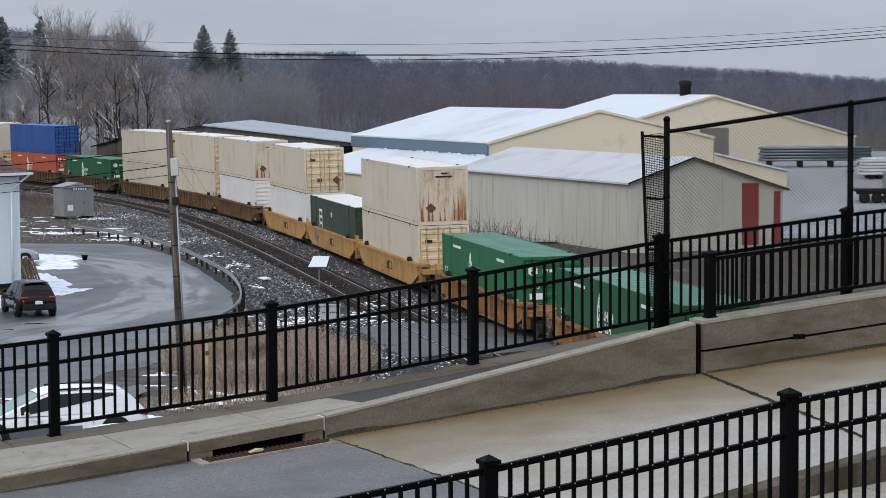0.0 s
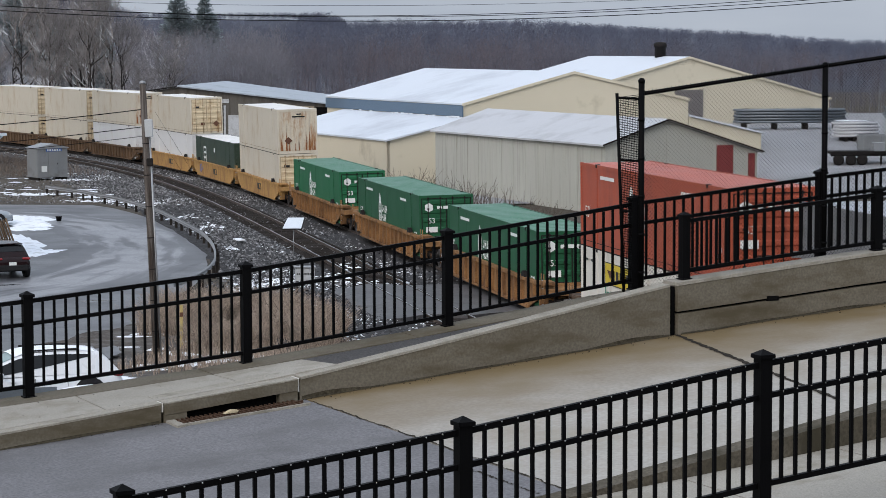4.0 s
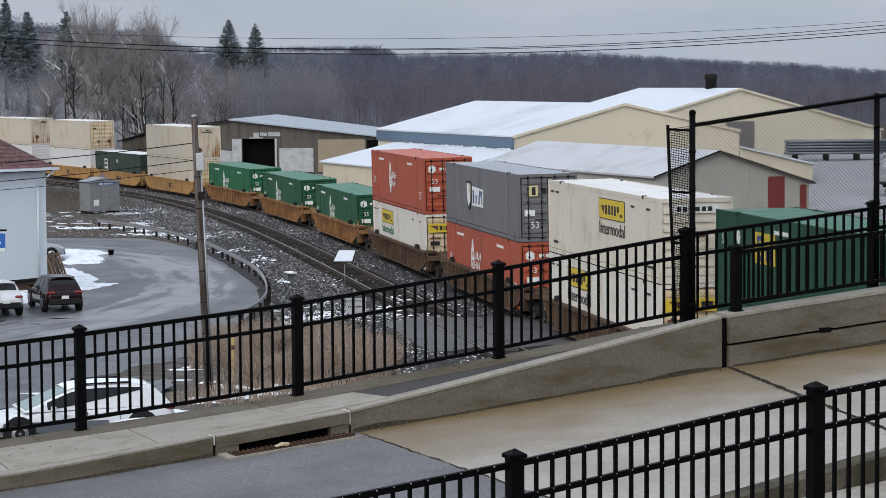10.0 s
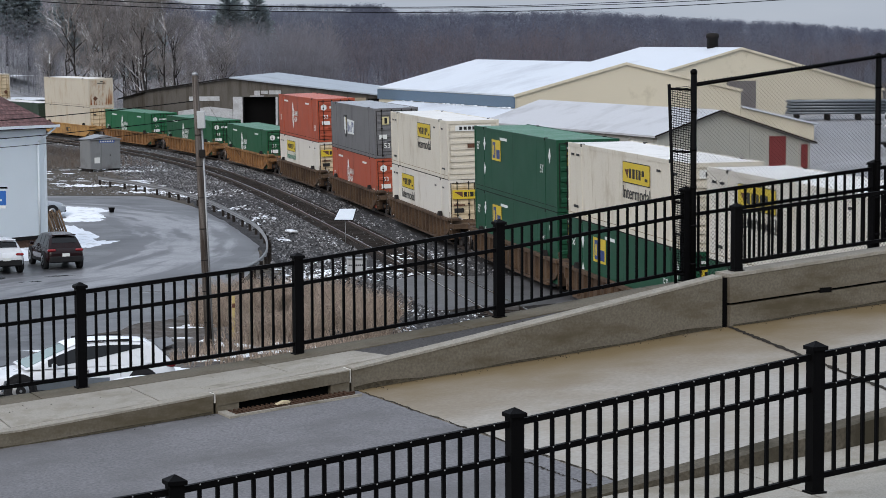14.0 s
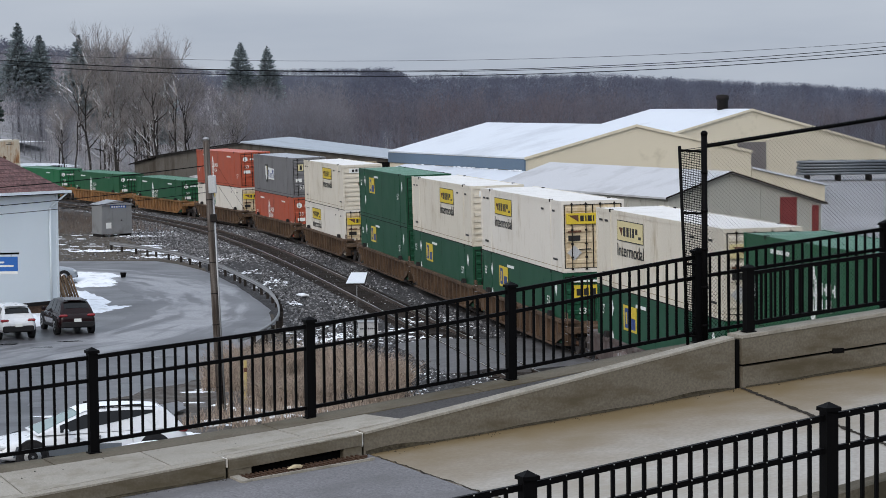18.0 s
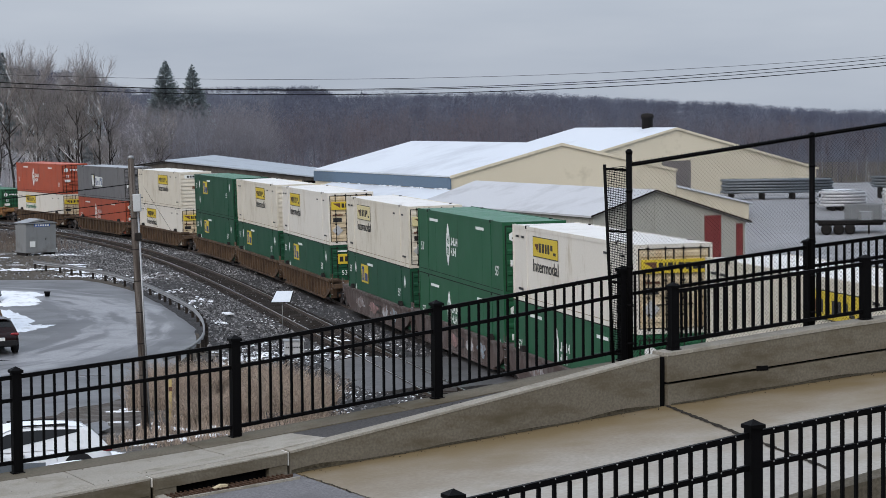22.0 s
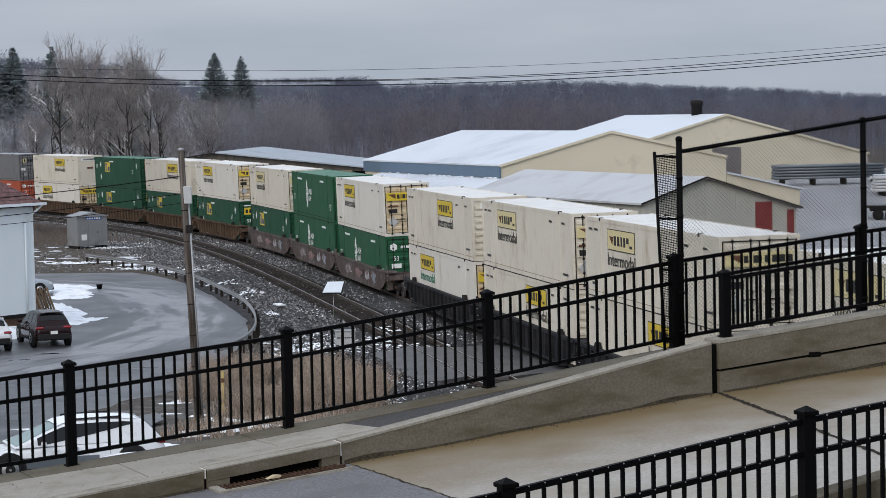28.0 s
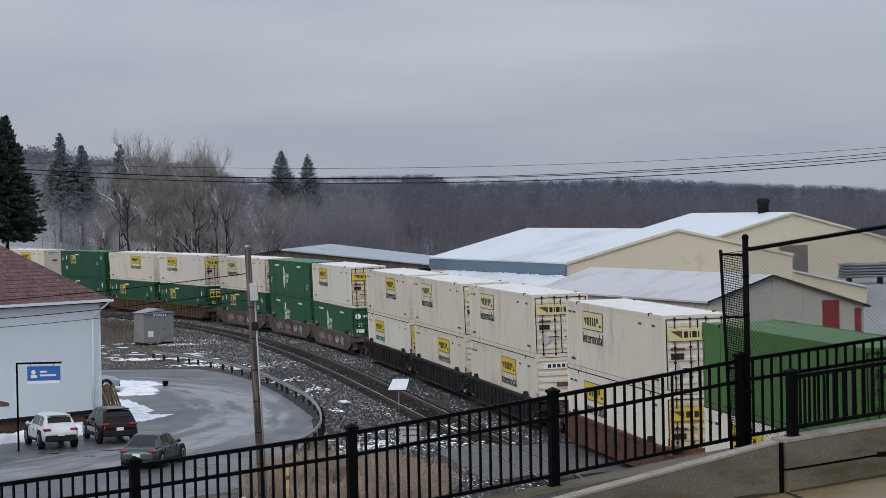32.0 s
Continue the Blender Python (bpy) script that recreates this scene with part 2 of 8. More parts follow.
# ---- building blocks ----
def part(name, bm, mat, parent, label="", loc=None):
    """Link a bmesh, or ready mesh data, as one mesh object under a thing."""
    data = bm
    if isinstance(bm, bmesh.types.BMesh):
        data = bpy.data.meshes.new(name)
        bm.to_mesh(data)
        bm.free()
    if mat and not data.materials:
        data.materials.append(mat)
    ob = new(name, data)
    ob.parent = parent
    if loc is not None:
        ob.matrix_basis = loc
    return tagged(ob, label)


def thing(name, m, label, category, group="", kind=""):
    ob = new(name)
    ob.empty_display_size = 0.2
    ob.matrix_basis = m
    return tagged(ob, label, category, group, kind)


def solid(name, bm, mat, label="", category="", group="", kind="", m=None):
    ob = part(name, bm, mat, None)
    if m is not None:
        ob.matrix_basis = m
    return tagged(ob, label, category, group, kind)


def box(x0, x1, y0, y1, z0, z1, bm=None, bevel=0.0):
    """An axis-aligned box, with bevelled edges where asked."""
    bm = bm or bmesh.new()
    p = [bm.verts.new(c) for c in ((x0, y0, z0), (x1, y0, z0), (x1, y1, z0), (x0, y1, z0), (x0, y0, z1), (x1, y0, z1), (x1, y1, z1), (x0, y1, z1))]
    f = [bm.faces.new([p[i] for i in q]) for q in ((3, 2, 1, 0), (4, 5, 6, 7), (0, 1, 5, 4), (1, 2, 6, 5), (2, 3, 7, 6), (3, 0, 4, 7))]
    if bevel:
        edges = list({e for q in f for e in q.edges})
        bmesh.ops.bevel(bm, geom=edges, offset=bevel, segments=1, affect="EDGES")
    return bm


def prism(outline, y0, y1, bm=None, axis="y"):
    """An outline of (a, z) pairs pushed along an axis from y0 to y1."""
    bm = bm or bmesh.new()
    put = (lambda a, z, y: (a, y, z)) if axis == "y" else (lambda a, z, y: (y, a, z)) if axis == "x" else (lambda a, b, y: (a, b, y))
    lo = [bm.verts.new(put(a, z, y0)) for a, z in outline]
    hi = [bm.verts.new(put(a, z, y1)) for a, z in outline]
    k = len(outline)
    bm.faces.new(lo)
    bm.faces.new(hi[::-1])
    for i in range(k):
        bm.faces.new((lo[i], hi[i], hi[(i + 1) % k], lo[(i + 1) % k]))
    bmesh.ops.recalc_face_normals(bm, faces=bm.faces)
    return bm


def rod(a, b, r0, r1=None, sides=8, bm=None, caps=True):
    """A round bar, tapered where r1 is given."""
    bm = bm or bmesh.new()
    a, b = Vector(a), Vector(b)
    r1 = r0 if r1 is None else r1
    q = (b - a).to_track_quat("Z", "Y")
    rings = []
    for c, r in ((a, r0), (b, r1)):
        rings.append([bm.verts.new(c + q @ Vector((r * math.cos(6.2832 * i / sides), r * math.sin(6.2832 * i / sides), 0))) for i in range(sides)])
    for i in range(sides):
        f = bm.faces.new((rings[0][i], rings[0][(i + 1) % sides], rings[1][(i + 1) % sides], rings[1][i]))
        f.smooth = sides > 5
    if caps:
        bm.faces.new(rings[0][::-1])
        bm.faces.new(rings[1])
    return bm


def lathe(profile, sides=20, bm=None, axis="z", at=(0, 0, 0)):
    """(radius, height) pairs turned round an axis."""
    bm = bm or bmesh.new()
    rings = []
    for r, h in profile:
        ring = []
        for i in range(sides):
            c, s = r * math.cos(6.2832 * i / sides), r * math.sin(6.2832 * i / sides)
            v = (c, s, h) if axis == "z" else (h, c, s) if axis == "x" else (c, h, s)
            ring.append(bm.verts.new(Vector(v) + Vector(at)))
        rings.append(ring)
    for p, q in zip(rings, rings[1:]):
        for i in range(sides):
            f = bm.faces.new((p[i], p[(i + 1) % sides], q[(i + 1) % sides], q[i]))
            f.smooth = True
    bm.faces.new(rings[0][::-1])
    bm.faces.new(rings[-1])
    bmesh.ops.recalc_face_normals(bm, faces=bm.faces)
    return bm


def plane_mesh(verts, faces, name="sheet"):
    d = bpy.data.meshes.new(name)
    d.from_pydata(verts, [], faces)
    d.update()
    return d


def lettering(text, size, mat, parent, m, name="lettering", label="", stretch=1.0):
    """Words in the built-in font as a thin mesh."""
    c = bpy.data.curves.new(name, "FONT")
    c.body, c.size, c.extrude = text, size, 0.003
    c.align_x, c.align_y = "CENTER", "CENTER"
    tmp = bpy.data.objects.new(name, c)
    data = bpy.data.meshes.new_from_object(tmp)
    bpy.data.objects.remove(tmp)
    data.materials.clear()
    for v in data.vertices:
        v.co.x *= stretch
    return part(name, data, mat, parent, label, m)


def smooth(a, b, x):
    t = min(1.0, max(0.0, (x - a) / (b - a)))
    return t * t * (3 - 2 * t)


# ---- the railway's line ----
STEP = 1.0
LINE_S = np.arange(-380.0, 560.0, STEP)
LINE_K = np.interp(LINE_S, [0, 40, 75, 110, 150, 165, 300, 400, 560], [0, -0.00008, -0.00027, -0.00147, -0.00415, -0.0017, -0.003, -0.002, 0])
LINE_H = -0.1997 + np.cumsum(LINE_K) * STEP
LINE_X, LINE_Y = np.cumsum(np.sin(LINE_H)) * STEP, np.cumsum(np.cos(LINE_H)) * STEP
at_zero = int(380 / STEP)
LINE_X, LINE_Y = LINE_X - LINE_X[at_zero] + 11.71, LINE_Y - LINE_Y[at_zero] + 60.98
SIDING = -4.47


def line(s, off=0.0):
    """Place and heading of the main track at arc length s, off metres to its right."""
    x, y, h = (float(np.interp(s, LINE_S, a)) for a in (LINE_X, LINE_Y, LINE_H))
    return x + off * math.cos(h), y - off * math.sin(h), h


def line_side(x, y):
    """How far a place lies to the right of the main track."""
    i = int(np.argmin((LINE_X - x) ** 2 + (LINE_Y - y) ** 2))
    return (x - LINE_X[i]) * math.cos(LINE_H[i]) - (y - LINE_Y[i]) * math.sin(LINE_H[i])


# ---- the bridge's axes: s along the road, n across it ----
ROAD = radians(25.1)
BRIDGE = pose(0, 0, 0, 0, 0, 25.1)


def walk_z(s):
    return float(np.interp(s, [-40, 0, 4.3, 6.79, 9.24, 11.7, 14.14, 16.76, 22, 40], [4.5, 6.2, 6.44, 6.62, 6.83, 7.11, 7.41, 7.65, 8.05, 8.6]))


def road_z(s):
    return float(np.interp(s, [-40, 0, 5.78, 7.74, 9.21, 13.74, 16.24, 22, 40], [4.2, 6.0, 6.33, 6.505, 6.635, 7.06, 7.25, 7.61, 8.16]))


# ---- ground ----
# the ridge's rise over the eye, by bearing
SKYLINE = ([-20, -13, -11.3, -10.6, -10, -8, -6.6, -5.8, -4.65, -3.8, -3.1, -2.75, -2.2, -1.8, -1.1, 0.3, 1.6, 3, 3.8, 5, 6.3, 7.5, 9, 10.5, 20],
           [0.031, 0.031, 0.0302, 0.0277, 0.026, 0.0225, 0.014, 0.011, 0.0108, 0.0106, 0.0119, 0.0141, 0.0143, 0.012, 0.0117, 0.0119, 0.0119, 0.0116, 0.0103, 0.009, 0.0077, 0.0066, 0.0042, 0.0026, 0.002])


def ground_z(x, y):
    side = line_side(x, y) if -60 < y < 420 and -260 < x < 120 else (40 if x > 0 else -40)
    n = -x * math.sin(ROAD) + y * math.cos(ROAD)
    bank = smooth(9.0, 14.0, -side)
    z = 1.3 * smooth(78, 58, n) * bank + 3.2 * smooth(48, 27, n) * bank
    z += (8.7 - z) * smooth(13.0, 5.5, n) * bank
    z -= 0.34 * smooth(-11.2, -8.3, side) * smooth(6.0, 3.6, side)
    z += 4.0 * smooth(12, 30, side) * smooth(70, 30, n)
    z += 3.0 * smooth(150, 208, y) * smooth(21, 28, x) * smooth(330, 240, y)
    d = math.hypot(x, y)
    if d > 260:
        z += 0.35 * math.sin(x * 0.021) + 0.3 * math.sin(y * 0.017)
    z += 9.0 * smooth(235, 345, d) * smooth(-39, -64, x)
    ridge = 10.3 + min(max(d, 1250), 1500) * float(np.interp(math.degrees(math.atan2(x, max(y, 1.0))), [-20, -7, 2.5, 5, 7.5, 9, 10.5, 20], [0.0105, 0.0105, 0.011, 0.0084, 0.006, 0.0036, 0.002, 0.0015])) - 9.0
    return z + ridge * smooth(560, 1250, y) - 0.06


def graded(marks):
    out = []
    for (a, b, k) in marks:
        out += list(np.linspace(a, b, k, endpoint=False))
    return out + [marks[-1][1]]


gx = graded([(-4200, -700, 14), (-700, -140, 24), (-140, -45, 24), (-45, 45, 62), (45, 140, 20), (140, 700, 24), (700, 4200, 14)])
gy = graded([(-900, -60, 10), (-60, 20, 20), (20, 130, 76), (130, 270, 64), (270, 600, 34), (600, 1500, 24), (1500, 4300, 10)])
gv = [(x, y, ground_z(x, y)) for y in gy for x in gx]
w = len(gx)
gf = [(j * w + i, j * w + i + 1, (j + 1) * w + i + 1, (j + 1) * w + i) for j in range(len(gy) - 1) for i in range(w - 1)]
M_GROUND = material("winter_ground", (0.078, 0.067, 0.054), 0.95, vary=0.35, scale=0.25, grain=6, bump=0.5, dirt=(0.34, 0.35, 0.37), dirt_at=0.69, dirt_scale=0.5, bump_dist=0.08)
ground = solid("ground", plane_mesh(gv, gf, "ground"), M_GROUND, "brown winter ground with thin patches of snow", "ground", kind="structure")
# bluish distance haze is put into the far floor's base colour
M_FOREST = material("haze_blue_floor", (0.062, 0.066, 0.085), 0.95, vary=0.3, scale=0.02, grain=0.3, bump=0.3)
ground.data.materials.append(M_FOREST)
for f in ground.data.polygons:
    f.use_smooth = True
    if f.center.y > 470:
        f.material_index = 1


def sheet(name, edge_a, edge_b, mat, lift, label, category="", across=4, kind="structure"):
    """A strip between two lines of (x, y) points, laid on the ground."""
    vs, fs = [], []
    for (xa, ya), (xb, yb) in zip(edge_a, edge_b):
        for k in range(across + 1):
            f = k / across
            x, y = xa + (xb - xa) * f, ya + (yb - ya) * f
            vs.append((x, y, ground_z(x, y) + lift))
    c = across + 1
    for i in range(len(edge_a) - 1):
        for k in range(across):
            fs.append((i * c + k, i * c + k + 1, (i + 1) * c + k + 1, (i + 1) * c + k))
    ob = solid(name, plane_mesh(vs, fs, name), mat, label, category, kind=kind)
    for f in ob.data.polygons:
        f.use_smooth = True
    return ob


# ballast and the two tracks
M_BALLAST = material("ballast", (0.044, 0.043, 0.044), 0.95, vary=0.55, scale=0.8, grain=7, bump=0.9, dirt=(0.30, 0.305, 0.315), dirt_at=0.7, dirt_scale=2.6, bump_dist=0.06)
M_CINDER = material("dark_cinder", (0.042, 0.04, 0.04), 0.95, vary=0.4, scale=0.5, grain=12, bump=0.8, dirt=(0.4, 0.41, 0.43), dirt_at=0.74, dirt_scale=1.0, bump_dist=0.05)
bs = np.arange(-120, 440, 2.0)
profile = [(-11.8, -0.45), (-10.8, -0.1), (-8.0, -0.05), (-6.4, -0.17), (-2.6, -0.17), (-1.6, -0.14), (1.6, -0.14), (2.8, -0.3), (4.0, -0.1)]
bv, bf = [], []
for s in bs:
    for off, z in profile:
        x, y, h = line(s, off)
        bv.append((x, y, z + 0.02 * noise.noise((x, y, 0))))
k = len(profile)
for i in range(len(bs) - 1):
    for j in range(k - 1):
        bf.append((i * k + j, i * k + j + 1, (i + 1) * k + j + 1, (i + 1) * k + j))
ballast = solid("track_bed", plane_mesh(bv, bf, "track_bed"), M_BALLAST, "dark crushed stone ballast with traces of snow", "track bed", kind="structure")

RAIL_Y = [97.0, 101.5, 106.5, 112.0, 118.1, 124.7, 131.6, 141.2, 146.0, 152.6, 156.8, 161.2, 166.3]
RAIL_X = [-10.2, -9.4, -9.25, -9.6, -10.3, -11.4, -13.0, -15.4, -16.9, -19.2, -21.1, -23.2, -26.1]


def in_lane(x, y):
    """Whether a place lies on the lane's side of the guard rail."""
    return 60 < y < 156 and x < float(np.interp(y, RAIL_Y, RAIL_X)) + 0.25


def bed_z(x, y, off):
    """Height of the track bed, or of the ground beside it."""
    if -11.8 < off < 4.0:
        return max(ground_z(x, y), float(np.interp(off, [p[0] for p in profile], [p[1] for p in profile])))
    return ground_z(x, y)


stones_v, stones_f = [], []
rnd = random.Random(5)
for i in range(52000):
    s = 15 + 180 * rnd.random() ** 0.8
    off = rnd.uniform(-12.5, 2.6)
    x, y, h = line(s, off)
    if in_lane(x, y) or (min(abs(off), abs(off - SIDING)) < 1.32 and rnd.random() < 0.8):
        continue
    if noise.noise((x * 0.16, y * 0.09, 4)) + 0.1 * (abs(off - SIDING) - 2.0) < rnd.uniform(-0.55, 0.25):
        continue
    z = bed_z(x, y, off)
    r = rnd.uniform(0.04, 0.11)
    a = rnd.uniform(0, 6.28)
    b = len(stones_v)
    for q in range(4):
        stones_v.append((x + r * math.cos(a + q * 1.57) * rnd.uniform(0.7, 1.3), y + r * math.sin(a + q * 1.57) * rnd.uniform(0.7, 1.3), z - 0.02))
    stones_v.append((x + rnd.uniform(-.02, .02), y, z + r * rnd.uniform(0.5, 1.0)))
    stones_f += [(b, b + 1, b + 4), (b + 1, b + 2, b + 4), (b + 2, b + 3, b + 4), (b + 3, b, b + 4)]
for i in range(4200):
    x, y = rnd.uniform(-38, -14), rnd.uniform(140, 192)
    if in_lane(x, y) or (y < 156.5 and x < -21) or line_side(x, y) > -12:
        continue
    z, r, a = ground_z(x, y) + 0.01, rnd.uniform(0.04, 0.12), rnd.uniform(0, 6.28)
    b = len(stones_v)
    for q in range(4):
        stones_v.append((x + r * math.cos(a + q * 1.57) * rnd.uniform(0.7, 1.3), y + r * math.sin(a + q * 1.57) * rnd.uniform(0.7, 1.3), z - 0.02))
    stones_v.append((x, y, z + r * rnd.uniform(0.4, 0.8)))
    stones_f += [(b, b + 1, b + 4), (b + 1, b + 2, b + 4), (b + 2, b + 3, b + 4), (b + 3, b, b + 4)]
M_STONE = material("loose_stone", (0.135, 0.134, 0.136), 0.9, vary=0.4, scale=0.5, grain=8, island=0.95)
tagged(solid("stones", plane_mesh(stones_v, stones_f, "stones"), M_STONE), "loose grey ballast stones beside the tracks", "stones", kind="stuff")


def rail_track(name, off, label, s0, s1):
    """A track: two rails with head and foot, and its ties."""
    t = thing(name, pose(0, 0, 0), label, "railway track")
    for side in (-0.7525, 0.7525):
        for pname, shape, mat in (("rail", ((-0.07, -0.17), (0.07, -0.17), (0.07, -0.155), (0.012, -0.14), (0.012, -0.045), (0.036, -0.035), (0.036, -0.004), (-0.036, -0.004), (-0.036, -0.035), (-0.012, -0.045), (-0.012, -0.14), (-0.07, -0.155)), M_RAIL),
                                  ("rail_head", ((-0.034, -0.006), (0.034, -0.006), (0.03, 0.0), (-0.03, 0.0)), M_RAILTOP)):
            vs, fs = [], []
            ss = np.arange(s0, s1, 3.0)
            for s in ss:
                x, y, h = line(s, off + side)
                for a, z in shape:
                    vs.append((x + a * math.cos(h), y - a * math.sin(h), z))
            m = len(shape)
            for i in range(len(ss) - 1):
                for j in range(m):
                    fs.append((i * m + j, i * m + (j + 1) % m, (i + 1) * m + (j + 1) % m, (i + 1) * m + j))
            part(pname, plane_mesh(vs, fs, pname), mat, t)
    tie = plane_mesh(*box_data(-1.3, 1.3, -0.115, 0.115, -0.3, -0.135), "tie")
    tie.materials.append(M_TIE)
    rest_v, rest_f = [], []
    count = 0
    for s in np.arange(s0, s1, 0.56):
        x, y, h = line(s, off)
        m = pose(x, y, 0.0, 0, 0, -math.degrees(h))
        if 20 < s < 165 and count < 290:
            part("tie", tie, None, t, loc=m)
            count += 1
        else:
            b = len(rest_v)
            rest_v += [tuple(m @ v.co) for v in tie.vertices]
            rest_f += [tuple(b + q for q in p.vertices) for p in tie.polygons]
    tagged(part("ties", plane_mesh(rest_v, rest_f, "ties"), M_TIE, t), kind="stuff")
    return t


def box_data(x0, x1, y0, y1, z0, z1):
    v = [(x0, y0, z0), (x1, y0, z0), (x1, y1, z0), (x0, y1, z0), (x0, y0, z1), (x1, y0, z1), (x1, y1, z1), (x0, y1, z1)]
    return v, [(3, 2, 1, 0), (4, 5, 6, 7), (0, 1, 5, 4), (1, 2, 6, 5), (2, 3, 7, 6), (3, 0, 4, 7)]


rail_track("main_track", 0.0, "rusty steel rails on dark ties under the freight train", -110, 430)
rail_track("siding_track", SIDING, "empty railway track with worn rails on dark ties", -60, 430)

# the paved service crossing over both tracks, with gaps for the wheel flanges
M_CROSSING = material("crossing_asphalt", (0.09, 0.088, 0.09), 0.55, vary=0.28, scale=0.5, grain=7, dirt=(0.055, 0.053, 0.053), dirt_at=0.55, dirt_scale=0.6, bump=0.3)
crossing = thing("track_crossing", pose(0, 0, 0), "paved asphalt service crossing over both tracks", "crossing", kind="structure")
for o0, o1, drop in ((-9.6, -5.30, 0.22), (-5.13, -3.80, 0), (-3.63, -0.84, 0), (-0.66, 0.66, 0), (0.84, 4.6, 0.1)):
    vs, fs = [], []
    ss = np.linspace(31.0, 42.6, 13)
    cols = 5
    for i, s in enumerate(ss):
        for j in range(cols):
            off = o0 + (o1 - o0) * j / (cols - 1)
            x, y, h = line(s + 0.35 * math.sin(off * 2.1) * (i in (0, 12)) + (0.5 * math.sin(off * 0.9) if i == 12 else 0), off)
            fall = drop * ((1 - j / (cols - 1)) if o0 < -6 else (j / (cols - 1)))
            vs.append((x, y, -0.014 - fall + 0.008 * noise.noise((x * 2, y * 2, 0))))
    k = len(vs)
    vs += [(x, y, z - 0.3) for x, y, z in vs]
    for i in range(12):
        for j in range(cols - 1):
            fs.append((i * cols + j, i * cols + j + 1, (i + 1) * cols + j + 1, (i + 1) * cols + j))
    for i in range(12):
        for j in (0, cols - 1):
            fs.append((i * cols + j, (i + 1) * cols + j, k + (i + 1) * cols + j, k + i * cols + j))
    for i in (0, 12):
        for j in range(cols - 1):
            fs.append((i * cols + j, i * cols + j + 1, k + i * cols + j + 1, k + i * cols + j))
    part("panel", plane_mesh(vs, fs, "panel"), M_CROSSING, crossing)

# the lane that bends round the lot
lot_b = [(-7.4, 55), (-7.8, 64), (-8.4, 72), (-9.0, 80), (-9.4, 86), (-9.8, 92), (-10.0, 97), (-9.7, 101.5), (-9.6, 106.5), (-9.95, 112), (-10.65, 118.1), (-11.75, 124.7), (-13.35, 131.6), (-15.75, 141.2), (-17.3, 146.0), (-19.5, 151.6), (-21.1, 154.3)]
lot_a = [(-60, y) for x, y in lot_b[:13]] + [(-52, 148), (-44, 153), (-32, 156), (-21.2, 154.5)]
fine = np.linspace(0, len(lot_b) - 1, 4 * len(lot_b))
lot_a, lot_b = ([tuple(float(np.interp(q, range(len(e)), [p[k] for p in e])) for k in (0, 1)) for q in fine] for e in (lot_a, lot_b))
sheet("lot", lot_a, lot_b, M_LOT, 0.03, "wet grey asphalt lane and parking lot with pale tracks", "lot", across=48)

M_LANE = material("dried_asphalt", (0.235, 0.238, 0.25), 0.43, spec=0.5, vary=0.2, scale=0.3, grain=8, dirt=(0.14, 0.143, 0.153), dirt_at=0.55, dirt_scale=0.45, bump=0.1)
mid = [(-30, 74), (-24.0, 86), (-19.5, 94.5), (-15.6, 103), (-13.6, 112), (-13.9, 121), (-15.9, 130), (-19.0, 138), (-24.5, 145), (-34, 149), (-46, 148)]
half = [4.6, 4.4, 4.0, 3.5, 3.4, 3.3, 3.4, 3.6, 3.5, 3.2, 3.0]
fine = np.linspace(0, len(mid) - 1, 90)
half = [float(np.interp(q, range(len(mid)), half)) for q in fine]
mid = [tuple(float(np.interp(q, range(len(mid)), [p[k] for p in mid])) for k in (0, 1)) for q in fine]
for _ in range(6):
    mid = [mid[0]] + [tuple((a + 2 * b + c) / 4 for a, b, c in zip(p, q, r)) for p, q, r in zip(mid, mid[1:], mid[2:])] + [mid[-1]]
la, lb = [], []
for i, (x, y) in enumerate(mid):
    (xa, ya), (xb, yb) = mid[max(0, i - 1)], mid[min(len(mid) - 1, i + 1)]
    d = math.hypot(xb - xa, yb - ya)
    ox, oy = -(yb - ya) / d * half[i], (xb - xa) / d * half[i]
    ja, jb = (1 + 0.22 * noise.noise((i * 0.16, k, 0)) + 0.1 * noise.noise((i * 0.7, k, 5)) for k in (1.0, 8.0))
    la.append((x + ox * ja, y + oy * ja)), lb.append((x - ox * jb, y - oy * jb))
lane = sheet("dry_lane", la, lb, M_LANE, 0.037, "pale dried wheel tracks on the wet asphalt lane", "lane", across=12)
run = lane.data.uv_layers.new(name="along")
for corner in lane.data.loops:
    i, k = divmod(corner.vertex_index, 13)
    run.data[corner.index].uv = (i * 1.1, k / 6 - 1)


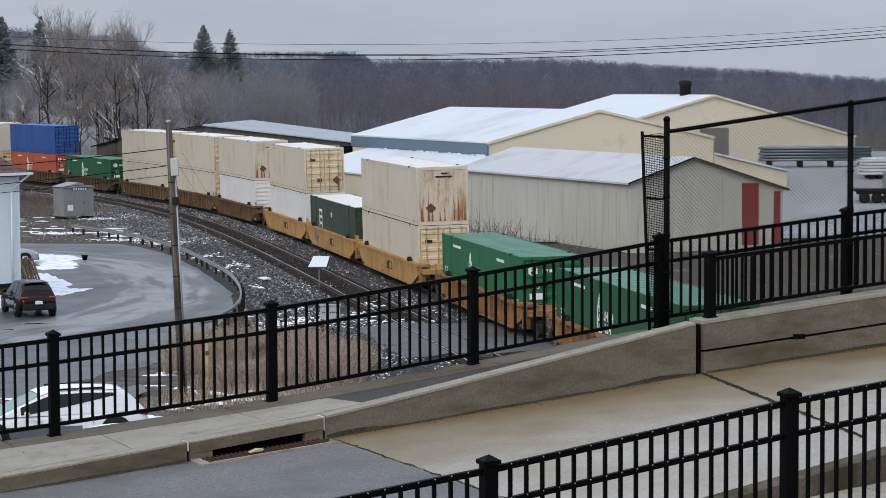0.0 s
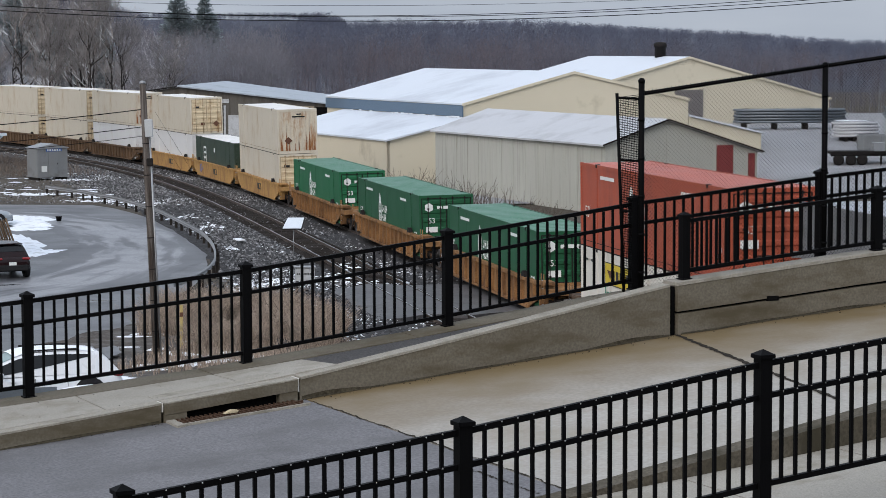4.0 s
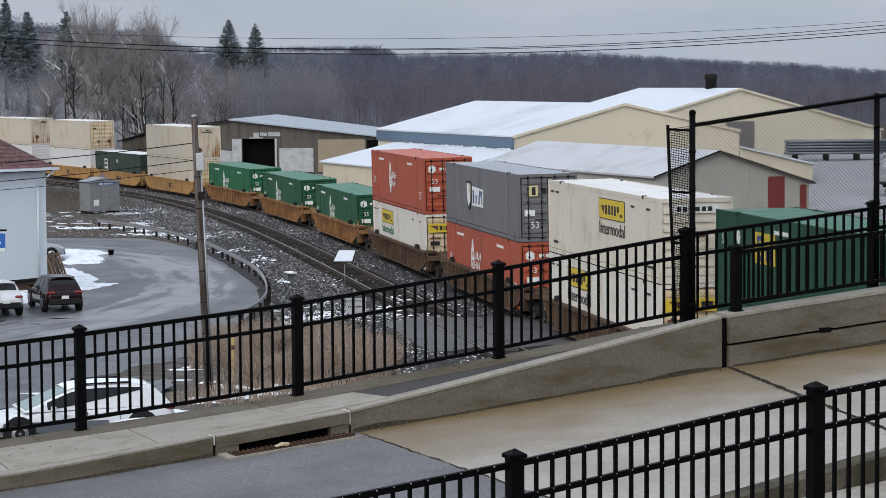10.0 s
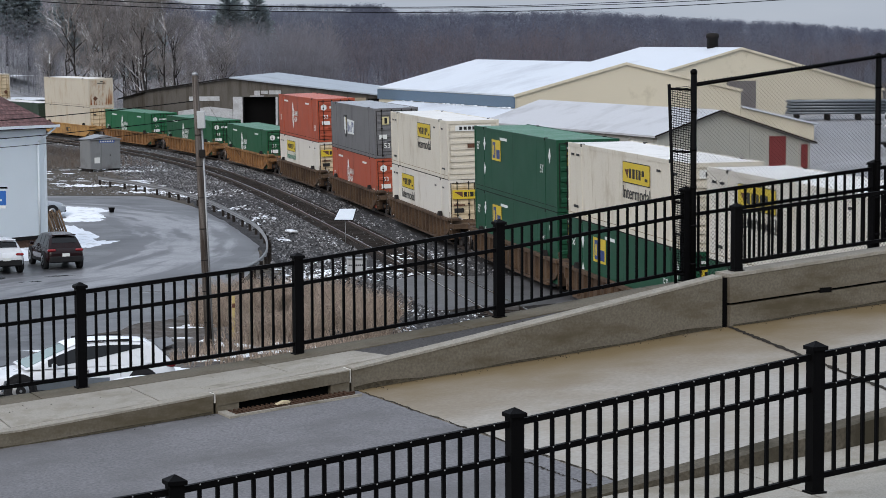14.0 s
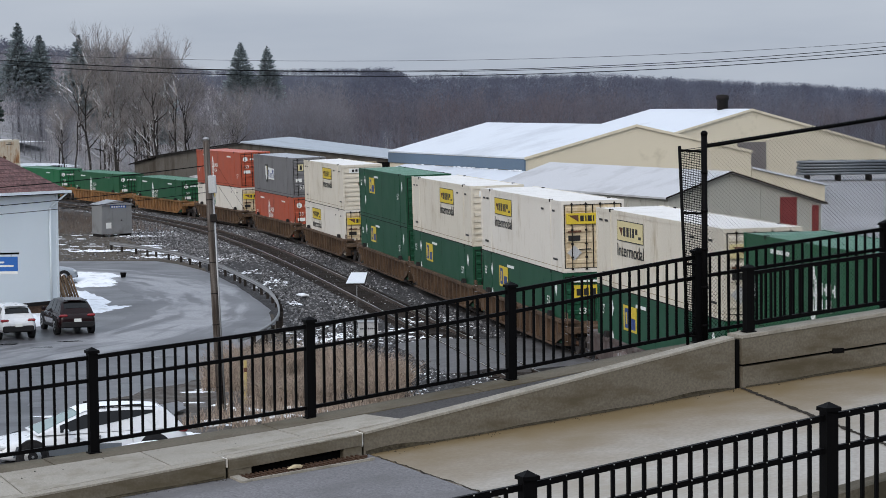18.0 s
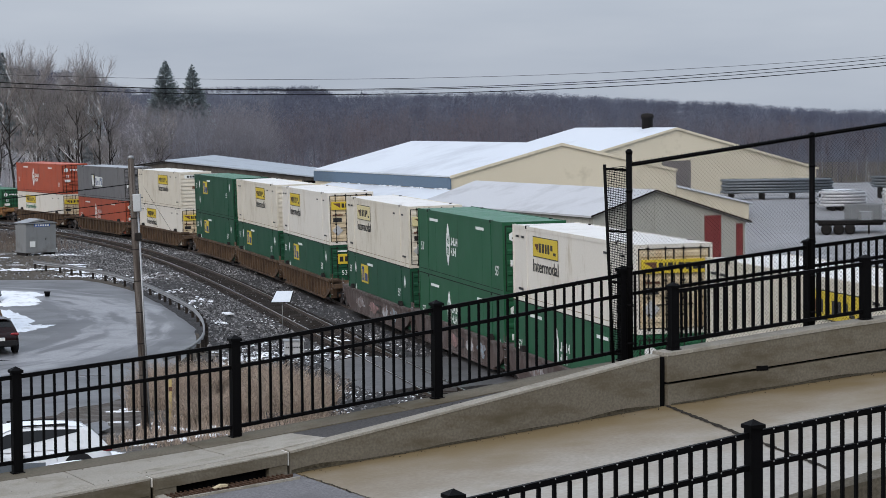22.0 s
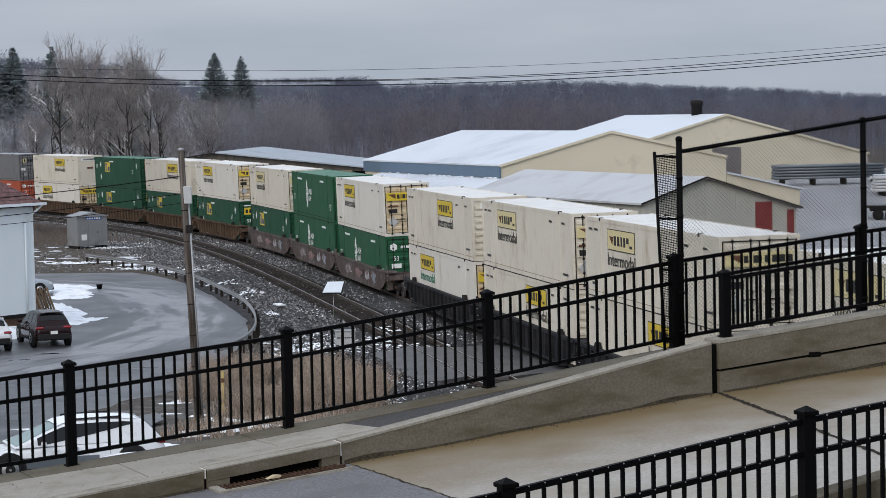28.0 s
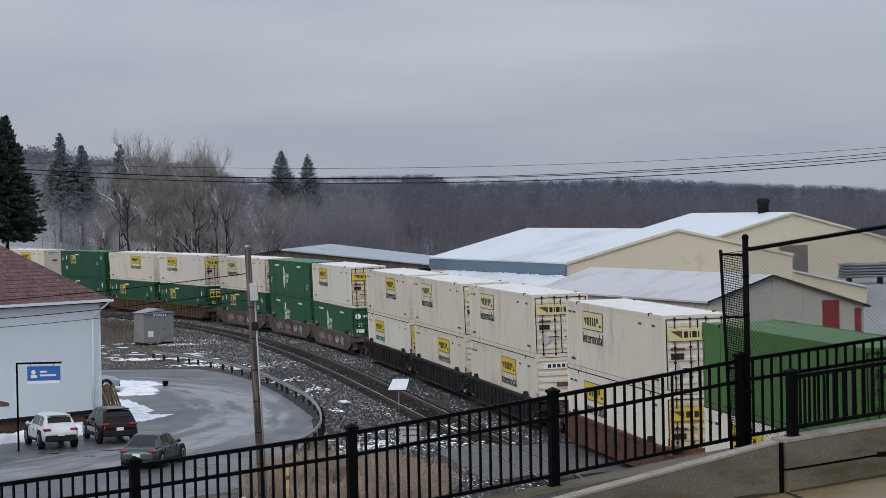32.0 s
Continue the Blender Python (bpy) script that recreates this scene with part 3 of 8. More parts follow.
def wheel_tracks(m, wet):
    """The dried colour in long streaks that follow the lane and give out towards its edges."""
    n, l = m.node_tree.nodes, m.node_tree.links
    bsdf = n["Principled BSDF"]
    dry = bsdf.inputs["Base Color"].links[0].from_socket
    uv, stretch, streaks, split, across, total, band, over = (n.new("ShaderNode" + k) for k in ("UVMap", "Mapping", "TexNoise", "SeparateXYZ", "Math", "Math", "MapRange", "Mix"))
    uv.uv_map = "along"
    stretch.inputs["Scale"].default_value = (0.07, 2.3, 1)
    streaks.inputs["Scale"].default_value, streaks.inputs["Detail"].default_value = 1.3, 7
    l.new(uv.outputs["UV"], stretch.inputs["Vector"])
    l.new(stretch.outputs["Vector"], streaks.inputs["Vector"])
    l.new(uv.outputs["UV"], split.inputs["Vector"])
    across.operation, total.operation = "MULTIPLY", "MULTIPLY_ADD"
    l.new(split.outputs["Y"], across.inputs[0])
    l.new(split.outputs["Y"], across.inputs[1])
    l.new(across.outputs["Value"], total.inputs[0])
    total.inputs[1].default_value = -0.28
    l.new(streaks.outputs["Fac"], total.inputs[2])
    band.inputs["From Min"].default_value, band.inputs["From Max"].default_value = 0.37, 0.50
    l.new(total.outputs["Value"], band.inputs["Value"])
    over.data_type = "RGBA"
    over.inputs["A"].default_value = (*wet, 1)
    l.new(band.outputs["Result"], over.inputs["Factor"])
    l.new(dry, over.inputs["B"])
    l.new(over.outputs["Result"], bsdf.inputs["Base Color"])


wheel_tracks(M_LANE, (0.066, 0.067, 0.073))

M_VERGE = material("wet_dirt", (0.082, 0.07, 0.06), 0.8, vary=0.45, scale=0.9, grain=9, bump=0.5, dirt=(0.15, 0.147, 0.145), dirt_at=0.56, dirt_scale=0.9, bump_dist=0.04)
va, vb = [], []
for k in range(41):
    y = 61.5 + 29.0 * k / 40
    va.append((float(np.interp(y, [61, 68, 74, 79, 83, 87, 91], [-11.6, -12.6, -13.8, -14.2, -12.8, -10.9, -9.7])) + 0.9 * noise.noise((y * 0.5, 3.0, 0)) + 0.4 * noise.noise((y * 1.7, 8.0, 0)), y))
    vb.append((float(np.interp(y, [61, 74, 91], [-6.8, -7.6, -9.3])), y))
sheet("dirt_verge", va, vb, M_VERGE, 0.045, "wet brown dirt at the edge of the asphalt lot", "verge", across=14)

crumb_v, crumb_f = [], []
rnd = random.Random(8)


def crumb(x, y, z, r):
    """A flat lump of old snow."""
    a, b = rnd.uniform(0, 6.28), len(crumb_v)
    for q in range(5):
        k = r * rnd.uniform(0.5, 1.5)
        crumb_v.append((x + k * 1.3 * math.cos(a + q * 1.257), y + k * math.sin(a + q * 1.257), z))
    crumb_v.append((x, y, z + 0.02 + 0.25 * r))
    crumb_f.extend((b + q, b + (q + 1) % 5, b + 5) for q in range(5))


for i in range(8000):
    s = rnd.uniform(15, 185)
    off = rnd.choice((rnd.uniform(-11.5, -7.2), rnd.uniform(-11.5, -7.0), rnd.uniform(-7, -2)))
    if noise.noise((s * 0.12, off * 0.3, 3.0)) < 0.12:
        continue
    x, y, h = line(s, off)
    if not in_lane(x, y):
        crumb(x, y, bed_z(x, y, off), rnd.uniform(0.02, 0.065))
# broken snow left along the guardrail, at the relay cabinet and beside the rails
for x0, y0, rx, ry, count in ((-26.8, 184.4, 2.2, 1.2, 110), (-25.6, 166.4, 2.4, 1.0, 150), (-21.4, 158.6, 1.6, 1.2, 120), (-18.2, 155.4, 1.5, 1.2, 110), (-14.2, 143.0, 0.8, 2.0, 30), (-11.9, 135.0, 0.9, 3.4, 40),
                              (-9.6, 121.0, 0.5, 1.8, 16), (-6.8, 103.2, 1.3, 2.0, 110), (-3.4, 106.4, 0.8, 1.8, 45), (-1.6, 103.4, 1.2, 1.2, 55), (-3.2, 112.4, 0.5, 1.6, 25), (0.4, 99.0, 0.9, 1.4, 40), (-7.4, 97.0, 0.8, 2.0, 40)):
    for i in range(count):
        x, y = x0 + rnd.gauss(0, rx * 0.6), y0 + rnd.gauss(0, ry * 0.6)
        if not in_lane(x, y):
            crumb(x, y, bed_z(x, y, line_side(x, y)) + 0.01, 0.03 + 0.14 * rnd.random() ** 2)
tagged(solid("snow_crumbs", plane_mesh(crumb_v, crumb_f, "snow_crumbs"), M_SNOW), "crumbs of old snow between the stones", "snow", kind="stuff")

# dark cinders between the brush and the crossing
sheet("cinder_patch", [(-5.2, 80), (-4.6, 84), (-4.0, 88), (-3.6, 92), (-3.4, 94.5)], [(2.6, 80), (2.0, 84), (1.5, 88), (0.9, 92), (0.2, 94.5)], M_CINDER, 0.16, "black damp cinders beside the crossing", "cinders", across=10)

# the yard behind the train
M_GRAVEL = material("yard_gravel", (0.25, 0.25, 0.257), 0.9, vary=0.25, scale=0.2, grain=3, bump=0.4, dirt=(0.35, 0.355, 0.368), dirt_at=0.55, dirt_scale=0.3, streak=(0.5, 2.5, 1))
ya = [line(s, 4.5)[:2] for s in range(92, 330, 5)]
yb = [(x + 90 - 0.03 * i, y + 12) for i, (x, y) in enumerate(ya)]
sheet("yard", ya, yb, M_GRAVEL, 0.1, "grey gravel works yard with frost", "yard", across=60)


# ---- bridge deck ----
def ribbon(name, n0, n1, top, depth, mat, label, category, s0=-40.0, s1=44.0, step=1.0, kind="structure", parent=None):
    """A band along the road between two lines across it, with thickness."""
    ss = np.linspace(s0, s1, max(2, int(round((s1 - s0) / step)) + 1))
    vs, fs = [], []
    for s in ss:
        z = top(s)
        for nn, zz in ((n0, z), (n1, z), (n1, z - depth), (n0, z - depth)):
            vs.append(tuple(BRIDGE @ Vector((s, nn, zz))))
    for i in range(len(ss) - 1):
        for j in range(4):
            fs.append((i * 4 + j, (i + 1) * 4 + j, (i + 1) * 4 + (j + 1) % 4, i * 4 + (j + 1) % 4))
    e = len(vs) - 4
    fs += [(0, 1, 2, 3), (e + 3, e + 2, e + 1, e)]
    d = plane_mesh(vs, fs, name)
    bm = bmesh.new()
    bm.from_mesh(d)
    bmesh.ops.recalc_face_normals(bm, faces=bm.faces)
    bm.to_mesh(d)
    bm.free()
    if parent:
        return part(name, d, mat, parent, label)
    return solid(name, d, mat, label, category, kind=kind)


FAR_N, CURB_N, NEAR_N, NEARCURB_N = 24.17, 22.6, 14.55, 16.95
ribbon("road", NEARCURB_N, CURB_N, road_z, 0.9, M_ASPHALT, "worn grey asphalt road on the bridge approach", "road", -40, 9.28)
ribbon("bridge_road", NEARCURB_N, CURB_N, road_z, 0.9, M_SLAB, "damp brown-stained concrete bridge roadway", "road", 9.30, 13.70)
ribbon("bridge_deck", NEARCURB_N, CURB_N, road_z, 0.9, M_SLAB, "damp concrete bridge deck beyond the joint", "road", 13.70, 44)
ribbon("walk_bed", CURB_N + 0.18, FAR_N + 0.13, lambda s: walk_z(s) - 0.13, 0.8, M_CURB, "dark joints under the footpath slabs", "pavement", -40, 44)


def curb_z(s):
    """Top of the kerb that grows into the bridge's barrier."""
    return float(np.interp(s, [-40, 0, 5.78, 7.74, 9.21, 10.5, 13.74], [4.4, 6.17, 6.48, 6.70, 6.86, 7.07, 7.63]))


def barrier_z(s):
    return float(np.interp(s, [13.7, 16.24, 22, 44], [7.64, 7.86, 8.25, 8.9]))


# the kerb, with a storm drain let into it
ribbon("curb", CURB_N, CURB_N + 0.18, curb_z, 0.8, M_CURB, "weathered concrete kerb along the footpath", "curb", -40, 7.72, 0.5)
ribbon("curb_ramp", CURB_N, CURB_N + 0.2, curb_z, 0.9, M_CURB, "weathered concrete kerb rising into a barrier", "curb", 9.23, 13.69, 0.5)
drain = thing("storm_drain", pose(0, 0, 0), "rusty storm drain grate under a concrete kerb lintel", "drain")
ribbon("lintel", CURB_N - 0.02, CURB_N + 0.5, lambda s: curb_z(s) - 0.008, 0.11, M_CURB, "concrete lintel", "", 7.75, 9.20, 0.3, parent=drain)
ribbon("lintel_top", CURB_N - 0.022, CURB_N + 0.5, lambda s: curb_z(s) + 0.006, 0.013, M_CONCRETE, "pale concrete", "", 7.75, 9.20, 0.3, parent=drain)
# black block put in the drain's mouth for the shade inside
ribbon("throat", CURB_N + 0.09, CURB_N + 0.5, lambda s: curb_z(s) - 0.11, 0.7, M_DARK, "", "", 7.8, 9.15, 0.3, parent=drain)
for s0, s1 in ((7.75, 7.99), (9.0, 9.20)):
    part("cheek", prism([(s0, road_z(s0) - 0.1), (s1, road_z(s1) - 0.1), (s1, curb_z(s1) - 0.12), (s0, curb_z(s0) - 0.12)], CURB_N - 0.014, CURB_N + 0.4), M_CURB, drain, loc=BRIDGE)
M_RUSTY = material("rusty_iron", (0.075, 0.045, 0.03), 0.8, 0.3, vary=0.3, scale=5, grain=50)
ribbon("grate_bed", CURB_N - 0.33, CURB_N - 0.02, lambda s: road_z(s) + 0.004, 0.02, M_DARK, "", "", 7.86, 9.16, 0.3, parent=drain)
for k in range(26):
    s = 7.88 + 0.05 * k
    part("grate_bar", box(s - 0.009, s + 0.009, CURB_N - 0.33, CURB_N - 0.02, road_z(s) + 0.002, road_z(s) + 0.022), M_RUSTY, drain, loc=BRIDGE)
for nn in (CURB_N - 0.36, CURB_N - 0.17):
    part("grate_rail", prism([(7.84, road_z(7.84)), (9.2, road_z(9.2)), (9.2, road_z(9.2) + 0.026), (7.84, road_z(7.84) + 0.026)], nn, nn + 0.03), M_RUSTY if nn > 22.3 else M_CONCRETE, drain, loc=BRIDGE)
part("surround", prism([(7.76, road_z(7.76)), (7.85, road_z(7.85)), (7.85, road_z(7.85) + 0.022), (7.76, road_z(7.76) + 0.022)], CURB_N - 0.38, CURB_N - 0.02), M_CONCRETE, drain, "pale mortar surround", loc=BRIDGE)
part("fallen_leaf", prism([(8.32, road_z(8.3) + 0.03), (8.46, road_z(8.4) + 0.03), (8.47, road_z(8.4) + 0.05), (8.4, road_z(8.4) + 0.055)], CURB_N - 0.22, CURB_N - 0.15), material("dry_leaf", (0.5, 0.42, 0.28), 0.8), drain, "pale dry leaf", loc=BRIDGE)
M_SEAL = material("white_sealant", (0.6, 0.58, 0.53), 0.7, vary=0.2, scale=8)
for s in (7.735, 9.215):
    ribbon("curb_seal", CURB_N - 0.006, CURB_N + 0.19, lambda q: curb_z(q) + 0.005, 0.09 + 0.05 * (s > 9), M_SEAL, "cracked white sealant in the kerb joint", "joint", s - 0.006, s + 0.006, 0.012)

def groove_z(s):
    return float(np.interp(s, [13.7, 14.94, 16.26, 22, 44], [7.30, 7.395, 7.50, 7.87, 8.5]))


ribbon("barrier_foot", CURB_N - 0.012, CURB_N + 0.30, lambda s: groove_z(s) - 0.014, 0.6, M_CURB, "lower course of the concrete barrier", "barrier", 13.79, 44, 0.5)
# near-black strip paints the shade between the two courses
ribbon("barrier_core", CURB_N + 0.08, CURB_N + 0.30, lambda s: groove_z(s) + 0.014, 0.03, M_DARK, "dark strip for the shade in the barrier groove", "barrier", 13.79, 44, 0.5)
ribbon("barrier", CURB_N, CURB_N + 0.30, lambda s: barrier_z(s) - 0.04, 0.04, M_CURB, "weathered concrete bridge barrier above a groove", "barrier", 13.79, 44, 0.5)
for v in bpy.data.objects["barrier"].data.vertices:
    p = BRIDGE.inverted() @ v.co
    if p.z < barrier_z(p.x) - 0.06:
        v.co = BRIDGE @ Vector((p.x, p.y, groove_z(p.x) + 0.014))
ribbon("barrier_cap", CURB_N - 0.006, CURB_N + 0.32, barrier_z, 0.036, M_CONCRETE, "pale top edge of the barrier", "barrier", 13.79, 44, 0.5)
solid("drain_notch", box(14.97, 15.12, CURB_N - 0.018, CURB_N + 0.02, groove_z(15.05) - 0.02, groove_z(15.05) + 0.035), M_DARK, "small dark drain notch in the barrier", "drain", m=BRIDGE)
solid("barrier_gap", box(13.70, 13.78, CURB_N + 0.05, CURB_N + 0.3, 6.9, 7.6), M_DARK, "dark open joint between kerb and barrier", "joint", m=BRIDGE)
ribbon("curb_top", CURB_N - 0.002, CURB_N + 0.18, lambda s: curb_z(s) + 0.01, 0.02, M_CONCRETE, "pale kerb top", "curb", -40, 7.72, 0.5)
# strip of paler concrete paints the sunlit top of the ramp
ribbon("curb_cap", CURB_N - 0.006, CURB_N + 0.21, lambda s: curb_z(s) + 0.012, 0.026, M_CONCRETE, "pale top edge of the kerb, lightened as if sunlit", "curb", 9.24, 13.685, 0.5)
ribbon("near_barrier", NEARCURB_N - 0.25, NEARCURB_N, lambda s: road_z(s) - 0.05 + float(np.interp(s, [8.4, 10.2, 12.6, 16, 44], [0.0, 0.12, 0.29, 0.5, 0.6])), 0.8, M_SHADEWALL, "low concrete barrier beside the road, darkened for shade", "barrier", 7.5, 44, 0.5)


def slab_row(name, n0, n1, s0, s1, pitch, top, label, mat, low=None):
    """Footpath slabs with open joints, each a piece."""
    row = thing(name, pose(0, 0, 0), label, "pavement", kind="structure")
    s = s0
    while s < s1 - 0.05:
        e = min(s + pitch, s1)
        vs = []
        for q, nn in ((s + 0.008, n0), (e - 0.008, n0), (e - 0.008, n1), (s + 0.008, n1)):
            vs.append(tuple(BRIDGE @ Vector((q, nn, (low(q) if low and nn == n0 else top(q)) - 0.1))))
        for q, nn in ((s + 0.008, n0), (e - 0.008, n0), (e - 0.008, n1), (s + 0.008, n1)):
            vs.append(tuple(BRIDGE @ Vector((q, nn, low(q) if low and nn == n0 else top(q)))))
        part("slab", plane_mesh(vs, [(3, 2, 1, 0), (4, 5, 6, 7), (0, 1, 5, 4), (1, 2, 6, 5), (2, 3, 7, 6), (3, 0, 4, 7)], "slab"), mat, row)
        s = e


M_WALKSLAB = material("footpath_concrete", (0.315, 0.296, 0.258), 0.85, vary=0.14, scale=1.5, grain=60, dirt=(0.23, 0.21, 0.17), dirt_at=0.58, dirt_scale=2.3, per_piece=0.06)
slab_row("footpath", CURB_N + 0.182, FAR_N - 0.36, -8.0, 9.75, 1.52, walk_z, "pale concrete footpath slabs beside the kerb", M_WALKSLAB, lambda s: curb_z(s) + 0.011)
slab_row("fence_strip", FAR_N - 0.345, FAR_N + 0.15, -8.4, 26.0, 2.447, walk_z, "concrete strip under the picket fence", M_CURB)
ribbon("asphalt_patch", CURB_N + 0.22, FAR_N - 0.36, lambda s: walk_z(s) - 0.004, 0.06, M_WETPATCH, "dark asphalt patch on the footpath", "pavement", 9.76, 13.6, 0.4)
slab_row("near_footpath", NEAR_N - 0.6, NEARCURB_N - 0.255, -8.0, 22.0, 1.52, lambda s: road_z(s) - 0.03, "pale concrete near footpath slabs", M_WALKSLAB)

# fine cracks where asphalt meets the slab
M_CRACK = material("crack_fill", (0.035, 0.031, 0.026), 0.95, vary=0.4, scale=8, spec=0.03)
rnd = random.Random(3)
for label, s_at, n_from, n_to in (("dark crack where asphalt meets the slab", 9.29, 17.0, 22.4), ("dark crack in the roadway", 9.05, 17.0, 18.6)):
    vs, fs = [], []
    count = 60
    for k in range(count + 1):
        nn = n_from + (n_to - n_from) * k / count
        wig = s_at + rnd.uniform(-0.018, 0.018)
        wide = rnd.uniform(0.003, 0.014)
        for q in (wig - wide, wig + wide):
            vs.append(tuple(BRIDGE @ Vector((q, nn, road_z(q) + 0.005))))
    fs = [(2 * k, 2 * k + 1, 2 * k + 3, 2 * k + 2) for k in range(count)]
    solid("crack", plane_mesh(vs, fs, "crack"), M_CRACK, label, "crack", kind="structure")
# gravel and grit in the gutters
vs, fs = [], []
for k in range(420):
    s = rnd.uniform(2, 20)
    nn = CURB_N - abs(rnd.gauss(0, 0.09)) - 0.01 if rnd.random() < 0.7 else rnd.uniform(22.8, 23.8)
    if 7.8 < s < 9.25 and nn < CURB_N:
        continue
    z = road_z(s) if nn < CURB_N else walk_z(s)
    r = rnd.uniform(0.004, 0.011)
    i = len(vs)
    for q in range(3):
        vs.append(tuple(BRIDGE @ Vector((s + r * math.cos(2.1 * q), nn + r * math.sin(2.1 * q), z))))
    vs.append(tuple(BRIDGE @ Vector((s, nn, z + r))))
    fs += [(i, i + 1, i + 3), (i + 1, i + 2, i + 3), (i + 2, i, i + 3)]
tagged(solid("grit", plane_mesh(vs, fs, "grit"), M_CRACK), "dark grit and crumbs in the gutter", "grit", kind="stuff")


# ---- fences ----
def ornamental_fence(name, n, base, posts, label, height=1.10, gap=0.16, gate=None):
    """A black picket rail: posts with caps, three rails and pickets, each a part."""
    f = thing(name, pose(0, 0, 0), label, "fence", "black picket rails of the bridge")
    post = plane_mesh(*box_data(-0.05, 0.05, -0.05, 0.05, 0, height - 0.04), "post")
    cv, cf = box_data(-0.066, 0.066, -0.066, 0.066, 0, 0.028)
    cap = plane_mesh(cv + [(0, 0, 0.066)], [q for q in cf if q != (4, 5, 6, 7)] + [(4, 5, 8), (5, 6, 8), (6, 7, 8), (7, 4, 8)], "cap")
    foot = plane_mesh(*box_data(-0.066, 0.066, -0.066, 0.066, 0, 0.015), "foot")
    picket = plane_mesh(*box_data(-0.0125, 0.0125, -0.0125, 0.0125, 0.0, height - 0.12 - 0.09), "picket")
    for d in (post, cap, foot, picket):
        d.materials.append(M_BLACK)
    for i, s in enumerate(posts):
        z = base(s)
        p = part("post", post, None, f, loc=BRIDGE @ pose(s, n, z))
        part("cap", cap, None, p, loc=pose(0, 0, height - 0.04))
        part("foot", foot, None, p)
        if i + 1 == len(posts):
            break
        s2 = posts[i + 1]
        z2 = base(s2)
        tilt = -math.degrees(math.atan2(z2 - z, s2 - s))
        span = math.hypot(s2 - s, z2 - z)
        levels = ((height - 0.085, 0.022), (height - 0.085 - gap * 1.5, 0.02), (0.12, 0.02)) if gap else ((height - 0.085, 0.022), (0.10, 0.02))
        for up, th in levels:
            r = box(0.05, span - 0.05, -0.02, 0.02, -th, th)
            part("rail", r, M_BLACK, f, loc=BRIDGE @ pose(s, n, z + up, 0, tilt, 0))
        k = max(1, int(round((s2 - s - 0.33) / 0.1249)))
        for j in range(k + 1):
            g = (0.166 + (s2 - s - 0.332) * j / k) / (s2 - s)
            part("picket", picket, None, f, loc=BRIDGE @ pose(s + (s2 - s) * g, n, z + (z2 - z) * g + 0.10))
    return f


far_posts = [14.14 - 2.447 * k for k in range(8, -1, -1)] + [16.78, 19.3, 21.8, 24.3]
ornamental_fence("far_fence", FAR_N, walk_z, far_posts, "black metal picket fence along the far footpath")
ornamental_fence("barrier_fence", CURB_N + 0.16, lambda s: barrier_z(s), [13.97 + 2.63 * k for k in range(5)], "short black picket fence on the concrete barrier", height=0.74, gap=0)
ornamental_fence("near_fence", NEAR_N, lambda s: float(np.interp(s, [-8, 4.65, 7.12, 9.57, 20], [5.3, 6.35, 6.62, 6.94, 8.0])), [4.70 + 2.455 * k for k in range(-4, 5)], "black metal picket fence along the near footpath")


